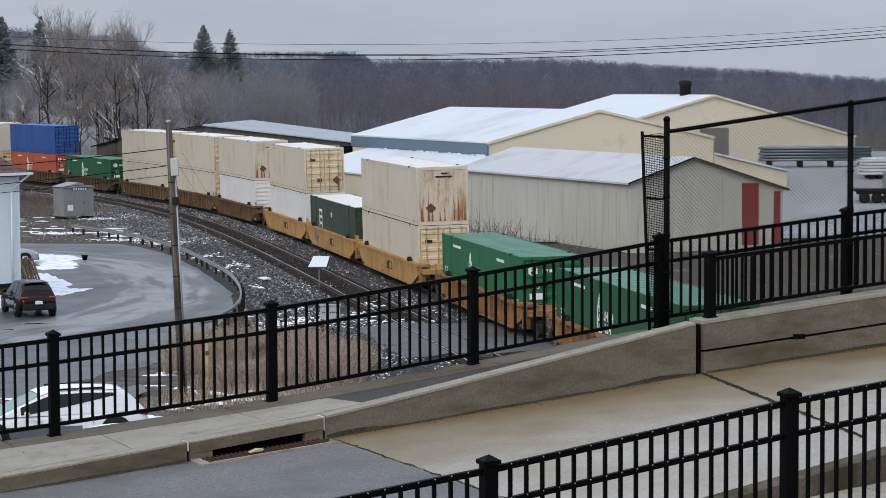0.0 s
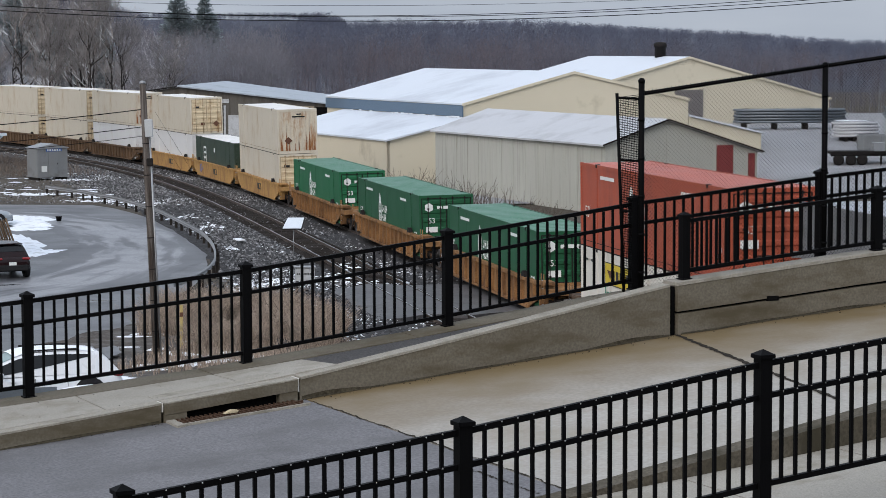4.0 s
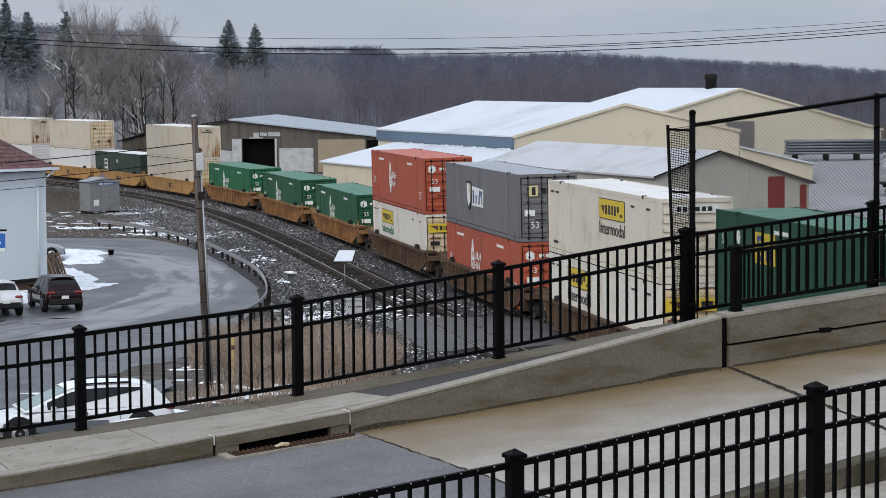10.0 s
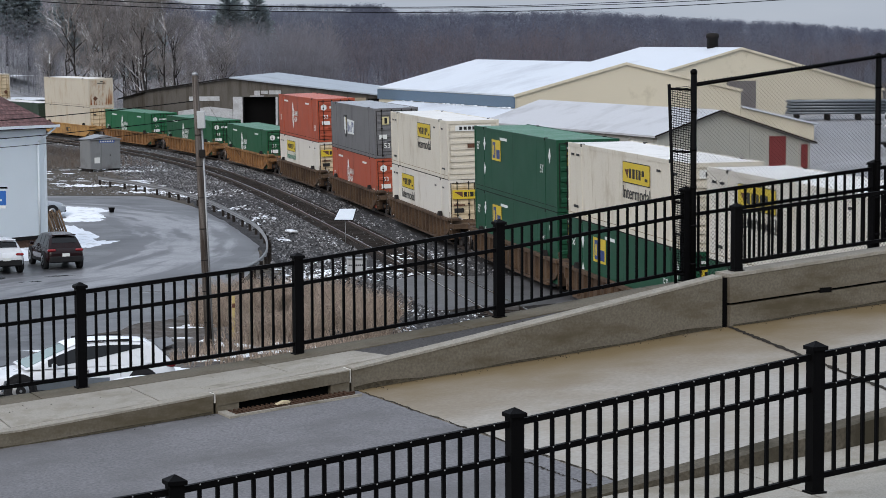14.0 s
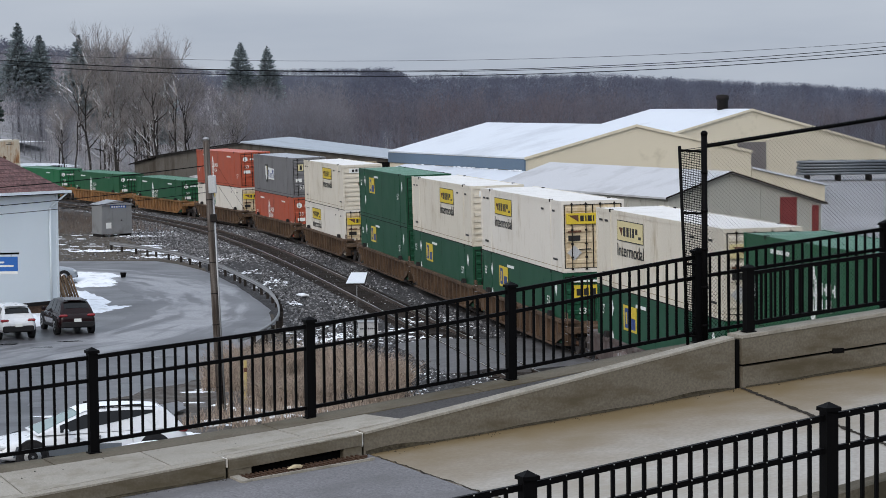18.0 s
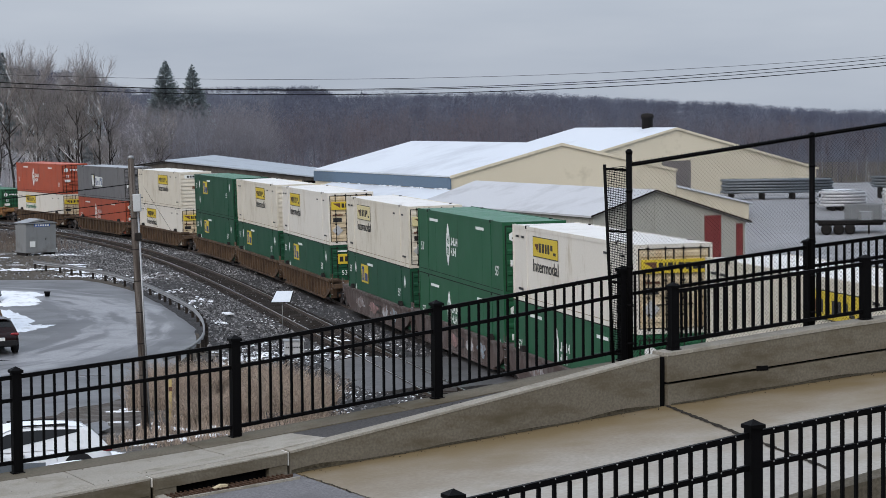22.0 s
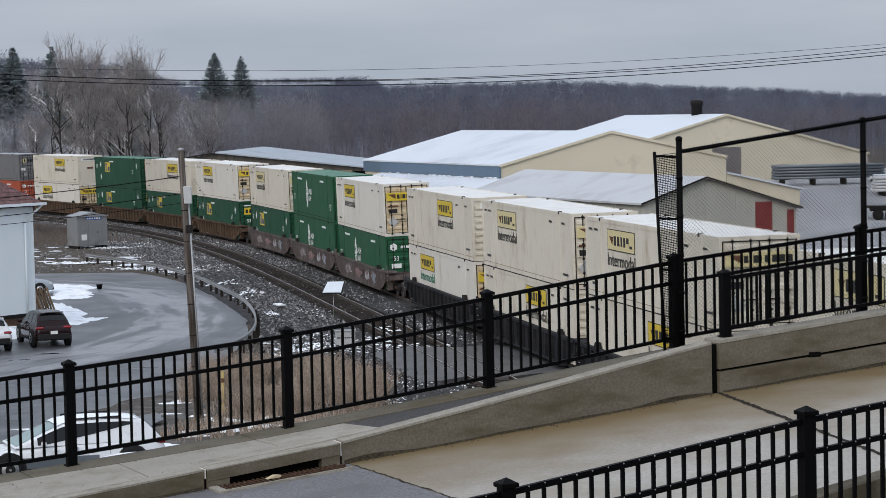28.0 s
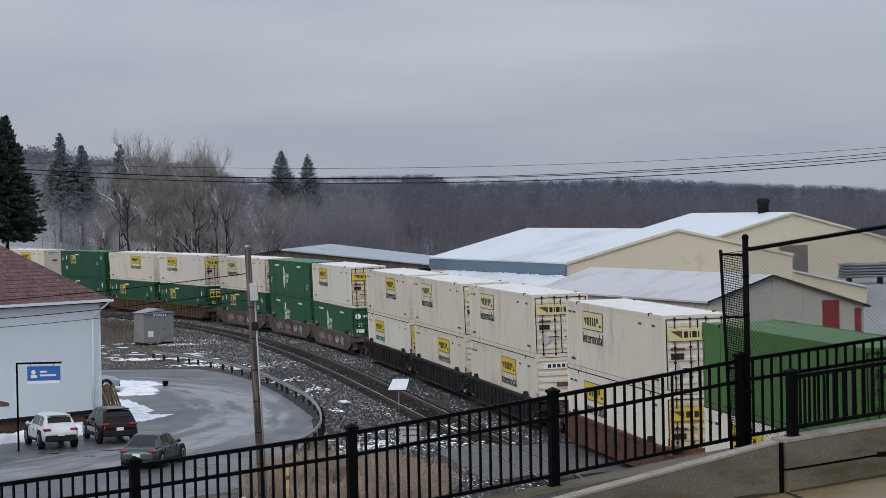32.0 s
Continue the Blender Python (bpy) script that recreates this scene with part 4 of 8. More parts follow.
def chain_link():
    """Tall chain-link fence: posts, top rail, woven wire."""
    f = thing("chain_link_fence", pose(0, 0, 0), "tall black chain-link fence with a mesh end wing", "fence")
    n = FAR_N - 0.06
    tops = [(14.2, 9.85, 7.35), (16.79, 10.02, 7.6), (19.4, 10.35, 7.8), (22.0, 10.6, 8.0), (24.6, 10.8, 8.2)]
    for s, zt, zb in tops:
        p = part("post", rod((0, 0, 0), (0, 0, zt - zb), 0.036, sides=10), M_BLACK, f, loc=BRIDGE @ pose(s, n, zb))
        part("cap", lathe([(0.04, 0), (0.042, 0.03), (0.02, 0.055)], 10), M_BLACK, p, loc=pose(0, 0, zt - zb))
        for k in range(5):
            part("band", lathe([(0.043, 0), (0.043, 0.03)], 10), M_BLACK, p, loc=pose(0, 0, 0.25 + 0.45 * k))
    vs, fs = [], []

    def strand(a, b, r=0.0019):
        a, b = Vector(a), Vector(b)
        i = len(vs)
        for q in (a, b):
            for c in (((-r, 0, 0), (r, r, 0), (r, -r, 0)) if abs(b.z - a.z) > 0.3 else ((0, 0, -r), (0, r, r), (0, -r, r))):
                vs.append(tuple(BRIDGE @ (q + Vector(c))))
        for j in range(3):
            fs.append((i + j, i + (j + 1) % 3, i + 3 + (j + 1) % 3, i + 3 + j))

    for (s0, t0, b0), (s1, t1, b1) in zip(tops, tops[1:]):
        t0, t1 = (float(np.interp(q, [14.2, 16.79, 24.6], [9.72, 10.03, 10.93])) for q in (s0, s1))
        part("top_rail", rod(BRIDGE @ Vector((s0, n, t0)), BRIDGE @ Vector((s1, n, t1)), 0.024, sides=8), M_BLACK, f)
        part("bottom_wire", rod(BRIDGE @ Vector((s0, n, b0 + 0.06)), BRIDGE @ Vector((s1, n, b1 + 0.06)), 0.006, sides=5), M_BLACK, f)
        pitch = 0.05
        width, rise = s1 - s0, (t0 + t1 - b0 - b1) / 2
        for lean in (1, -1):
            c = -rise
            while c < width + rise:
                # a wire from the bottom to the top at 45 degrees, cut at the posts
                lo, hi = (c, c + rise) if lean > 0 else (c + rise, c)
                pts = []
                for u, fz in ((lo, 0.0), (hi, 1.0)):
                    pts.append([u, fz])
                (u0, f0), (u1, f1) = pts
                if min(u0, u1) > width or max(u0, u1) < 0:
                    c += pitch
                    continue
                for q in pts:
                    for bound in (0.0, width):
                        if (bound == 0.0 and q[0] < 0) or (bound == width and q[0] > width):
                            q[1] = f0 + (bound - u0) / (u1 - u0) * (f1 - f0)
                            q[0] = bound
                ends = []
                for u, fz in pts:
                    g = u / width
                    zb, zt = b0 + (b1 - b0) * g, t0 + (t1 - t0) * g
                    ends.append((s0 + u, n + 0.004 * lean, zb + (zt - zb) * fz))
                strand(*ends)
                c += pitch
        for k in range(int(width / 0.052)):
            g = (k + 0.5) * 0.052 / width
            z = t0 + (t1 - t0) * g
            strand((s0 + width * g - 0.012, n - 0.027, z - 0.024), (s0 + width * g + 0.012, n - 0.012, z + 0.034), 0.006)
    tagged(part("woven_wire", plane_mesh(vs, fs, "woven_wire"), M_BLACK, f, "dark woven wire mesh"), kind="stuff")
    # the narrow end wing before the first post
    vs.clear(), fs.clear()
    wn_ = FAR_N - 0.03
    part("wing_post", rod(BRIDGE @ Vector((13.885, wn_, 9.73)), BRIDGE @ Vector((13.99, wn_, 7.3)), 0.02, sides=8), M_BLACK, f)
    for z in (9.68, 8.95, 8.35, 7.5):
        part("wing_rail", rod(BRIDGE @ Vector((13.89 + (9.68 - z) * 0.043, wn_, z)), BRIDGE @ Vector((14.2, wn_, z - 0.02)), 0.016, sides=6), M_BLACK, f)
    for k in range(110):
        z = 7.5 + 2.2 * k / 110
        a = 13.89 + (9.7 - z) * 0.043
        strand((a, wn_, z), (14.2, wn_, z + 0.03), 0.0034)
    for k in range(1, 14):
        a = 13.89 + 0.31 * k / 14
        strand((a + 0.08, wn_ + 0.01, 7.5), (a, wn_ + 0.01, 9.68), 0.0022)
    tagged(part("wing_mesh", plane_mesh(list(vs), list(fs), "wing_mesh"), M_BLACK, f, "dark fine mesh of the end wing"), kind="stuff")


chain_link()

# the skewed open joint across the deck, broken at its edges
rnd = random.Random(31)
for label, s_of, n_from, n_to, wide0, wide1 in (("dark broken joint across the bridge deck", lambda q: 13.76 - (22.58 - q) * 0.203, 22.58, 18.25, 0.014, 0.042),):
    vs, fs = [], []
    count = 70
    for k in range(count + 1):
        nn = n_from + (n_to - n_from) * k / count
        c = s_of(nn)
        for q in (c - rnd.uniform(wide0, wide1), c + rnd.uniform(wide0, wide1)):
            vs.append(tuple(BRIDGE @ Vector((q, nn, road_z(q) + 0.006))))
    fs = [(2 * k, 2 * k + 1, 2 * k + 3, 2 * k + 2) for k in range(count)]
    solid("deck_joint", plane_mesh(vs, fs, "deck_joint"), M_CRACK, label, "joint", kind="structure")

# screws that hold the pickets to the near rails, and damp moss at the foot of the kerbs
sv, sf = [], []
near_base = lambda s: float(np.interp(s, [-8, 4.65, 7.12, 9.57, 20], [5.3, 6.35, 6.62, 6.94, 8.0]))
for i in range(-2, 4):
    s0 = 4.70 + 2.455 * i
    for j in range(18):
        g = (0.166 + 2.123 * j / 17) / 2.455
        s = s0 + 2.455 * g
        z = near_base(s0) * (1 - g) + near_base(s0 + 2.455) * g
        for up in (1.015, 0.775):
            b = len(sv)
            for a in range(6):
                sv.append(tuple(BRIDGE @ Vector((s + 0.006 * math.cos(a * 1.047), NEAR_N - 0.0215, z + up + 0.014 + 0.006 * math.sin(a * 1.047)))))
            sv.append(tuple(BRIDGE @ Vector((s, NEAR_N - 0.026, z + up + 0.014))))
            sf += [(b + a, b + (a + 1) % 6, b + 6) for a in range(6)]
tagged(solid("fence_screws", plane_mesh(sv, sf, "fence_screws"), M_STEEL), "small bright screws in the fence rails", "screws", kind="stuff")
M_MOSS = material("damp_gutter_dirt", (0.055, 0.047, 0.032), 0.95, vary=0.4, scale=5, grain=30, bump=0.5)
for s0, s1 in ((-8.0, 7.7), (9.25, 13.68), (13.82, 30.0)):
    vs, fs = [], []
    m = int((s1 - s0) / 0.06)
    for k in range(m + 1):
        s = s0 + (s1 - s0) * k / m
        w = 0.012 + 0.07 * max(0.0, noise.noise((s * 1.3, 4.0, 0))) + 0.03 * abs(noise.noise((s * 7.0, 1.0, 0)))
        lift = 0.006 + 0.05 * max(0.0, noise.noise((s * 1.1, 9.0, 0)) + 0.1)
        face = CURB_N - (0.014 if s0 > 13.7 else 0.002)
        for nn, z in ((face - w - 0.01, road_z(s) + 0.005), (face - 0.004, road_z(s) + 0.012), (face - 0.003, road_z(s) + lift + 0.01)):
            vs.append(tuple(BRIDGE @ Vector((s, nn, z))))
    for k in range(m):
        for q in range(2):
            fs.append((3 * k + q, 3 * k + q + 1, 3 * k + q + 4, 3 * k + q + 3))
    tagged(solid("gutter_dirt", plane_mesh(vs, fs, "gutter_dirt"), M_MOSS), "dark damp dirt along the foot of the kerb", "dirt", kind="stuff")


# ---- the train ----
def paint(name, colour, dirt=RUST, dirt_at=0.70, vary=0.07, rough=0.5):
    return material(name, colour, rough, vary=vary, scale=0.5, grain=14, bump=0.05, dirt=dirt, dirt_at=dirt_at, dirt_scale=1.5, streak=(1.2, 1.2, 0.35))


P_WHITE = paint("white_container_paint", (0.63, 0.59, 0.50), (0.44, 0.38, 0.28), 0.61)
P_WHITE2 = paint("clean_white_paint", (0.67, 0.64, 0.575), (0.50, 0.45, 0.36), 0.62)
P_CREAM = paint("aged_cream_paint", (0.575, 0.525, 0.43), (0.46, 0.37, 0.25), 0.6)
P_RUSTED = paint("rust_streaked_paint", (0.56, 0.50, 0.40), (0.34, 0.17, 0.07), 0.56)
P_GREEN = paint("green_container_paint", (0.013, 0.088, 0.038), (0.02, 0.075, 0.04), 0.62)
P_BRIGHT = paint("bright_green_paint", (0.015, 0.125, 0.052), (0.02, 0.11, 0.05), 0.62)
P_DEEP = paint("deep_green_paint", (0.009, 0.066, 0.033), (0.018, 0.06, 0.035), 0.64)
P_OLIVE = paint("olive_green_paint", (0.036, 0.058, 0.042), (0.06, 0.065, 0.05), 0.6)
P_ROOFGREEN = paint("pale_green_roof", (0.055, 0.17, 0.105), (0.10, 0.2, 0.15), 0.55)
P_RED = paint("orange_red_paint", (0.38, 0.08, 0.04), (0.28, 0.07, 0.045), 0.57)
P_ROOFRED = paint("pale_red_roof", (0.46, 0.13, 0.09), (0.40, 0.12, 0.09), 0.55)
P_GREY = paint("grey_container_paint", (0.155, 0.155, 0.16), (0.11, 0.11, 0.115), 0.57)
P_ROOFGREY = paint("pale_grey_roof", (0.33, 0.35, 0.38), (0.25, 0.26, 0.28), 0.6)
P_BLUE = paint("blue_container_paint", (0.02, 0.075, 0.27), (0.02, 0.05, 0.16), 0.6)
P_ROOFBLUE = paint("pale_blue_roof", (0.08, 0.17, 0.42), (0.06, 0.12, 0.3), 0.6)
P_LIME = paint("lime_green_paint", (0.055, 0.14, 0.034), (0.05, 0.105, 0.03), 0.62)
P_ROOFWHITE = paint("pale_white_roof", (0.70, 0.69, 0.665), (0.58, 0.565, 0.53), 0.58)
K_YELLOW = material("yellow_decal", (0.60, 0.45, 0.04), 0.5, vary=0.06)
K_PALEYELLOW = material("faded_yellow_decal", (0.60, 0.53, 0.29), 0.6, vary=0.1)
K_BLACK = material("black_decal", (0.02, 0.02, 0.02), 0.5, vary=0.1)
K_WHITE = material("white_decal", (0.72, 0.74, 0.72), 0.5, vary=0.06)
K_GREEN = material("green_decal", (0.03, 0.20, 0.13), 0.5, vary=0.08)
K_NAVY = material("navy_decal", (0.03, 0.06, 0.2), 0.5, vary=0.08)
K_RUST = material("rust_patch", (0.25, 0.10, 0.04), 0.9, vary=0.35, scale=2)
K_SILVER = material("silvery_placard", (0.42, 0.43, 0.44), 0.5, vary=0.2, scale=3)
K_SEAMLINE = material("dirt_shade_line", (0.30, 0.25, 0.18), 0.9, vary=0.4, scale=3)
P_DOOR = paint("aged_ivory_door_paint", (0.60, 0.50, 0.34), (0.40, 0.27, 0.14), 0.57)
# door ivory darkened for the slight shade on the locking bars, plus rust
P_LOCK = paint("shaded_ivory_paint", (0.36, 0.29, 0.19), (0.22, 0.11, 0.05), 0.55)
P_COLDWHITE = paint("bright_white_paint", (0.67, 0.67, 0.665), (0.60, 0.57, 0.52), 0.64)
K_BROWN = material("brown_placard", (0.12, 0.06, 0.04), 0.8, vary=0.3)

CL, CW, CH = 16.15, 2.59, 2.89
SHORT = 14.63
HALF = CW / 2


def side_plate(name, y0, y1, z0, z1, mat, parent, out=0.012, label=""):
    """A flat decal on the track side of a container."""
    return part(name, box(-HALF - out, -HALF - 0.002, y0, y1, z0, z1), mat, parent, label)


def end_plate(name, x0, x1, z0, z1, mat, parent, out=0.03, label=""):
    return part(name, box(x0, x1, -out, -0.002, z0, z1), mat, parent, label)


SIDE_M = Matrix(((0, 0, -1, 0), (-1, 0, 0, 0), (0, 1, 0, 0), (0, 0, 0, 1)))


def side_words(text, size, y, z, mat, parent, stretch=1.0):
    return lettering(text, size, mat, parent, Matrix.Translation((-HALF - 0.006, y, z)) @ SIDE_M, stretch=stretch)


def end_words(text, size, x, z, mat, parent, stretch=1.0, out=0.03):
    return lettering(text, size, mat, parent, Matrix.Translation((x, -out, z)) @ pose(0, 0, 0, 90, 0, 0), stretch=stretch)


def container(label, wall, roof, end="doors", livery="", posts=None, word=0, CL=CL):
    """A container, 53 feet long as a rule: frame, walls, roof, end doors, castings and livery. Its rear end lies at y = 0, its floor at z = 0."""
    c = thing("container", pose(0, 0, -60), label, "container", "containers on the train")
    posts = posts or wall
    pale = wall in (P_WHITE, P_WHITE2, P_CREAM, P_COLDWHITE)
    leaf = P_DOOR if pale and livery != "faded" else wall
    bars = P_LOCK if pale and not livery else M_DARKSTEEL
    seam_tone = K_SEAMLINE if pale else M_DARKSTEEL
    for sx in (-1, 1):
        # smooth sheets, each a hair out of line with the next
        bm = bmesh.new()
        edge, cuts = HALF - 0.012, [0.12, 2.02, 3.6, 5.9, 8.1, 10.3, 12.5, CL - 2.02, CL - 0.12]
        strip = []
        for k, (ya, yb) in enumerate(zip(cuts, cuts[1:])):
            xa = sx * (edge - 0.004 * (k % 2))
            strip += [(xa, ya + 0.004), (xa, yb - 0.004)]
        lo = [bm.verts.new((a, b, 0.17)) for a, b in strip]
        hi = [bm.verts.new((a - sx * 0.003, b, CH - 0.13)) for a, b in strip]
        for k in range(len(strip) - 1):
            v = (lo[k], lo[k + 1], hi[k + 1], hi[k])
            bm.faces.new(v if sx > 0 else v[::-1])
        part("side_panel", bm, wall, c)
        part("top_rail", box(min(sx * HALF, sx * (HALF - 0.06)), max(sx * HALF, sx * (HALF - 0.06)), 0.06, CL - 0.06, CH - 0.14, CH), posts, c)
        part("bottom_rail", box(min(sx * HALF, sx * (HALF - 0.06)), max(sx * HALF, sx * (HALF - 0.06)), 0.06, CL - 0.06, 0.0, 0.18), posts, c)
        for y0 in (0.0, 2.0, CL - 2.14, CL - 0.14):
            part("corner_post", box(min(sx * (HALF + 0.006), sx * (HALF - 0.1)), max(sx * (HALF + 0.006), sx * (HALF - 0.1)), y0, y0 + 0.14, 0.0, CH + 0.004), posts, c)
        if sx < 0:
            # thin line paints the shade above the rail, with dirt in its colour
            part("seam", box(-HALF - 0.003, -HALF + 0.03, 0.14, CL - 0.14, 0.178, 0.20), seam_tone, c, "dirty seam with a painted shade line above the bottom rail")
            # dark strip stands in for the shadow in the slit below the container
            part("sill_shadow_gap", box(-HALF - 0.008, -HALF + 0.03, 0.0, CL, -0.028, 0.012), M_DARKSTEEL, c, "dark strip in the shadow gap below the container")
        for y0 in (2.0, CL - 2.14):
            part("casting", box(min(sx * (HALF + 0.01), sx * (HALF - 0.12)), max(sx * (HALF + 0.01), sx * (HALF - 0.12)), y0 - 0.02, y0 + 0.16, CH - 0.1, CH + 0.02), M_DARKSTEEL, c, "dark steel corner casting")
    rbm = bmesh.new()
    y = 0.06
    rows = []
    while y < CL - 0.06:
        for dy, dz in ((0.0, 0.0), (0.5, 0.0), (0.54, -0.015), (0.66, -0.015)):
            if y + dy < CL - 0.06:
                rows.append((y + dy, CH - 0.02 + dz))
        y += 0.7
    rows.append((CL - 0.06, CH - 0.02))
    a = [rbm.verts.new((-HALF + 0.03, yy, zz)) for yy, zz in rows]
    b = [rbm.verts.new((HALF - 0.03, yy, zz)) for yy, zz in rows]
    for i in range(len(rows) - 1):
        rbm.faces.new((a[i], b[i], b[i + 1], a[i + 1]))
    # roof has its own tone, mostly lighter than the walls
    part("roof", rbm, roof, c, "ribbed roof, mostly lighter than the walls")
    part("front_wall", box(-HALF + 0.02, HALF - 0.02, CL - 0.08, CL - 0.02, 0.1, CH - 0.05), wall, c)
    part("floor", box(-HALF + 0.05, HALF - 0.05, 0.05, CL - 0.05, 0.03, 0.12), M_DARKSTEEL, c)
    part("sill", box(-HALF + 0.1, HALF - 0.1, 0.0, 0.1, 0.0, 0.17), posts, c)
    part("header", box(-HALF + 0.1, HALF - 0.1, 0.0, 0.1, CH - 0.15, CH), posts, c)
    if end == "doors":
        gasket = bmesh.new()
        for x0, x1, z0, z1 in ((-HALF + 0.09, HALF - 0.09, CH - 0.165, CH - 0.135), (-HALF + 0.09, -HALF + 0.13, 0.17, CH - 0.16), (HALF - 0.13, HALF - 0.09, 0.17, CH - 0.16), (-0.02, 0.02, 0.17, CH - 0.16), (-HALF + 0.09, HALF - 0.09, 0.165, 0.195)):
            box(x0, x1, -0.006, 0.02, z0, z1, gasket)
        part("gasket", gasket, bars, c, "rubber door gasket")
        for sx in (-1, 1):
            x0, x1 = (-HALF + 0.13, -0.02) if sx < 0 else (0.02, HALF - 0.13)
            d = part("door", box(x0, x1, 0.02, 0.08, 0.195, CH - 0.165), leaf, c)
            ribs = bmesh.new()
            for k in range(6):
                z = 0.34 + 0.42 * k
                prism([(z, 0.02), (z + 0.05, -0.022), (z + 0.17, -0.022), (z + 0.22, 0.02)], x0 + 0.05, x1 - 0.05, ribs, axis="x")
            for v in ribs.verts:
                v.co = Vector((v.co.x, v.co.z, v.co.y))
            bmesh.ops.recalc_face_normals(ribs, faces=ribs.faces)
            part("ribs", ribs, leaf, d)
            for x in (x0 + 0.28, x1 - 0.28):
                lock = rod((x, -0.05, 0.1), (x, -0.05, CH - 0.06), 0.021, sides=7)
                for z in (0.14, 0.62, 1.16, 1.72, 2.26, CH - 0.14):
                    box(x - 0.045, x + 0.045, -0.075, -0.02, z - 0.035, z + 0.035, lock)
                part("lock_bar", lock, bars, d, "steel locking bar")
            part("handle", box(min(sx * 0.12, sx * 0.62), max(sx * 0.12, sx * 0.62), -0.085, -0.06, 0.92, 0.96), bars, d)
    elif end == "ribbed":
        part("end_panel", box(-HALF + 0.1, HALF - 0.1, 0.05, 0.08, 0.17, CH - 0.15), wall, c)
        for k in range(8):
            z = 0.27 + 0.3 * k
            part("rib", box(-HALF + 0.14, HALF - 0.14, -0.01, 0.05, z, z + 0.13), wall, c)
    else:
        part("end_panel", box(-HALF + 0.1, HALF - 0.1, 0.03, 0.08, 0.17, CH - 0.15), P_RUSTED, c, "rust-streaked end wall")
        for k in range(9):
            x = -HALF + 0.2 + 0.255 * k
            part("rib", box(x, x + 0.1, 0.0, 0.03, 0.22, CH - 0.2), P_RUSTED, c)
    mid = CL / 2
    if livery in ("yellow", "faded"):
        y_mat = K_YELLOW if livery == "yellow" else K_PALEYELLOW
        # the plate sits near the nose; a container that runs nose last shows it past its middle
        y1 = 8.0 if end == "ribbed" else 13.0
        y0 = y1 - 3.5
        plate = side_plate("logo_plate", y0, y1, 1.84, 2.54, y_mat, c, 0.012, "yellow company plate with dark shapes")
        marks = bmesh.new()
        for dy, wd, h0, h1 in ((0.85, 0.3, 0.16, 0.5), (1.3, 0.3, 0.16, 0.5), (1.75, 0.22, 0.16, 0.5), (2.1, 0.26, 0.16, 0.5), (2.5, 0.3, 0.3, 0.5), (2.9, 0.34, 0.14, 0.24)):
            box(-HALF - 0.018, -HALF - 0.01, y1 - dy - wd, y1 - dy, 1.84 + h0, 1.84 + h1, marks)
        tagged(part("mark", marks, K_BLACK, plate), kind="stuff")
        part("wing_mark", prism([(y1 - 0.25, 2.3), (y1 - 0.8, 2.3), (y1 - 0.62, 2.0)], -HALF - 0.017, -HALF - 0.011, axis="x"), K_BROWN, plate)
        part("border", box(-HALF - 0.010, -HALF - 0.003, y0 - 0.03, y1 + 0.03, 1.81, 2.57), K_BLACK, plate)
        side_words("Intermodal", 0.66, (y0 + y1) / 2, 1.46, K_GREEN if word else K_BLACK, c, 1.26)
        for k, y in enumerate((15.2, 14.4, 1.2, 3.2)):
            side_plate("stencil", y, y + 0.45, 2.42, 2.5, K_BLACK, c, 0.008)
        side_plate("stencil", 0.8, 1.6, 0.45, 0.53, K_BLACK, c, 0.008)
        side_plate("stencil", 14.6, 15.3, 0.42, 0.52, K_BLACK, c, 0.008)
        if end == "doors":
            sign = end_plate("door_plate", -1.12, 1.12, 1.96, 2.4, y_mat, c, 0.092, "yellow company plate across the doors")
            marks = bmesh.new()
            for x, wd in ((-0.55, 0.15), (-0.34, 0.05), (-0.24, 0.17), (-0.02, 0.05), (0.12, 0.18), (0.36, 0.18), (0.6, 0.18), (0.84, 0.18)):
                box(x, x + wd, -0.099, -0.092, 2.07, 2.3, marks)
            tagged(part("mark", marks, K_BLACK, sign), kind="stuff")
            part("wing_mark", prism([(-1.05, 2.32), (-0.62, 2.32), (-0.62, 2.05)], -0.097, -0.092), K_BROWN, sign)
            end_plate("number_plate", -1.04, -0.55, 1.28, 1.5, K_BLACK, c, 0.05)
            end_plate("notice", -1.05, -0.5, 1.62, 1.7, K_BROWN, c, 0.05)
            part("placard", prism([(-0.8, 0.5), (-0.5, 0.8), (-0.8, 1.1), (-1.1, 0.8)], -0.05, -0.035), K_SILVER, c, "pale worn diamond placard")
        elif end == "ribbed":
            end_plate("notice", -0.3, 0.3, 1.55, 1.75, K_BROWN, c, 0.03)
            end_plate("company_mark", -0.9, 0.9, 2.38, 2.66, K_WHITE, c, 0.03)
            for k in range(6):
                x = -0.7 + 0.22 * k
                end_plate("mark", x, x + 0.15, 2.44, 2.6, K_BLACK, c, 0.036)
    elif livery == "tower":
        # a pale emblem and its word shown as plain shapes
        oval = [(9.55, 1.5), (9.6, 1.05), (9.72, 0.95), (9.72, 0.82), (9.9, 0.62), (10.08, 0.82), (10.08, 0.95), (10.2, 1.05), (10.25, 1.5), (10.2, 1.95), (10.08, 2.05), (10.08, 2.2), (9.9, 2.42), (9.72, 2.2), (9.72, 2.05), (9.6, 1.95)]
        e = part("emblem", prism(oval, -HALF - 0.014, -HALF - 0.002, axis="x"), K_WHITE, c, "pale pointed oval company emblem")
        marks = bmesh.new()
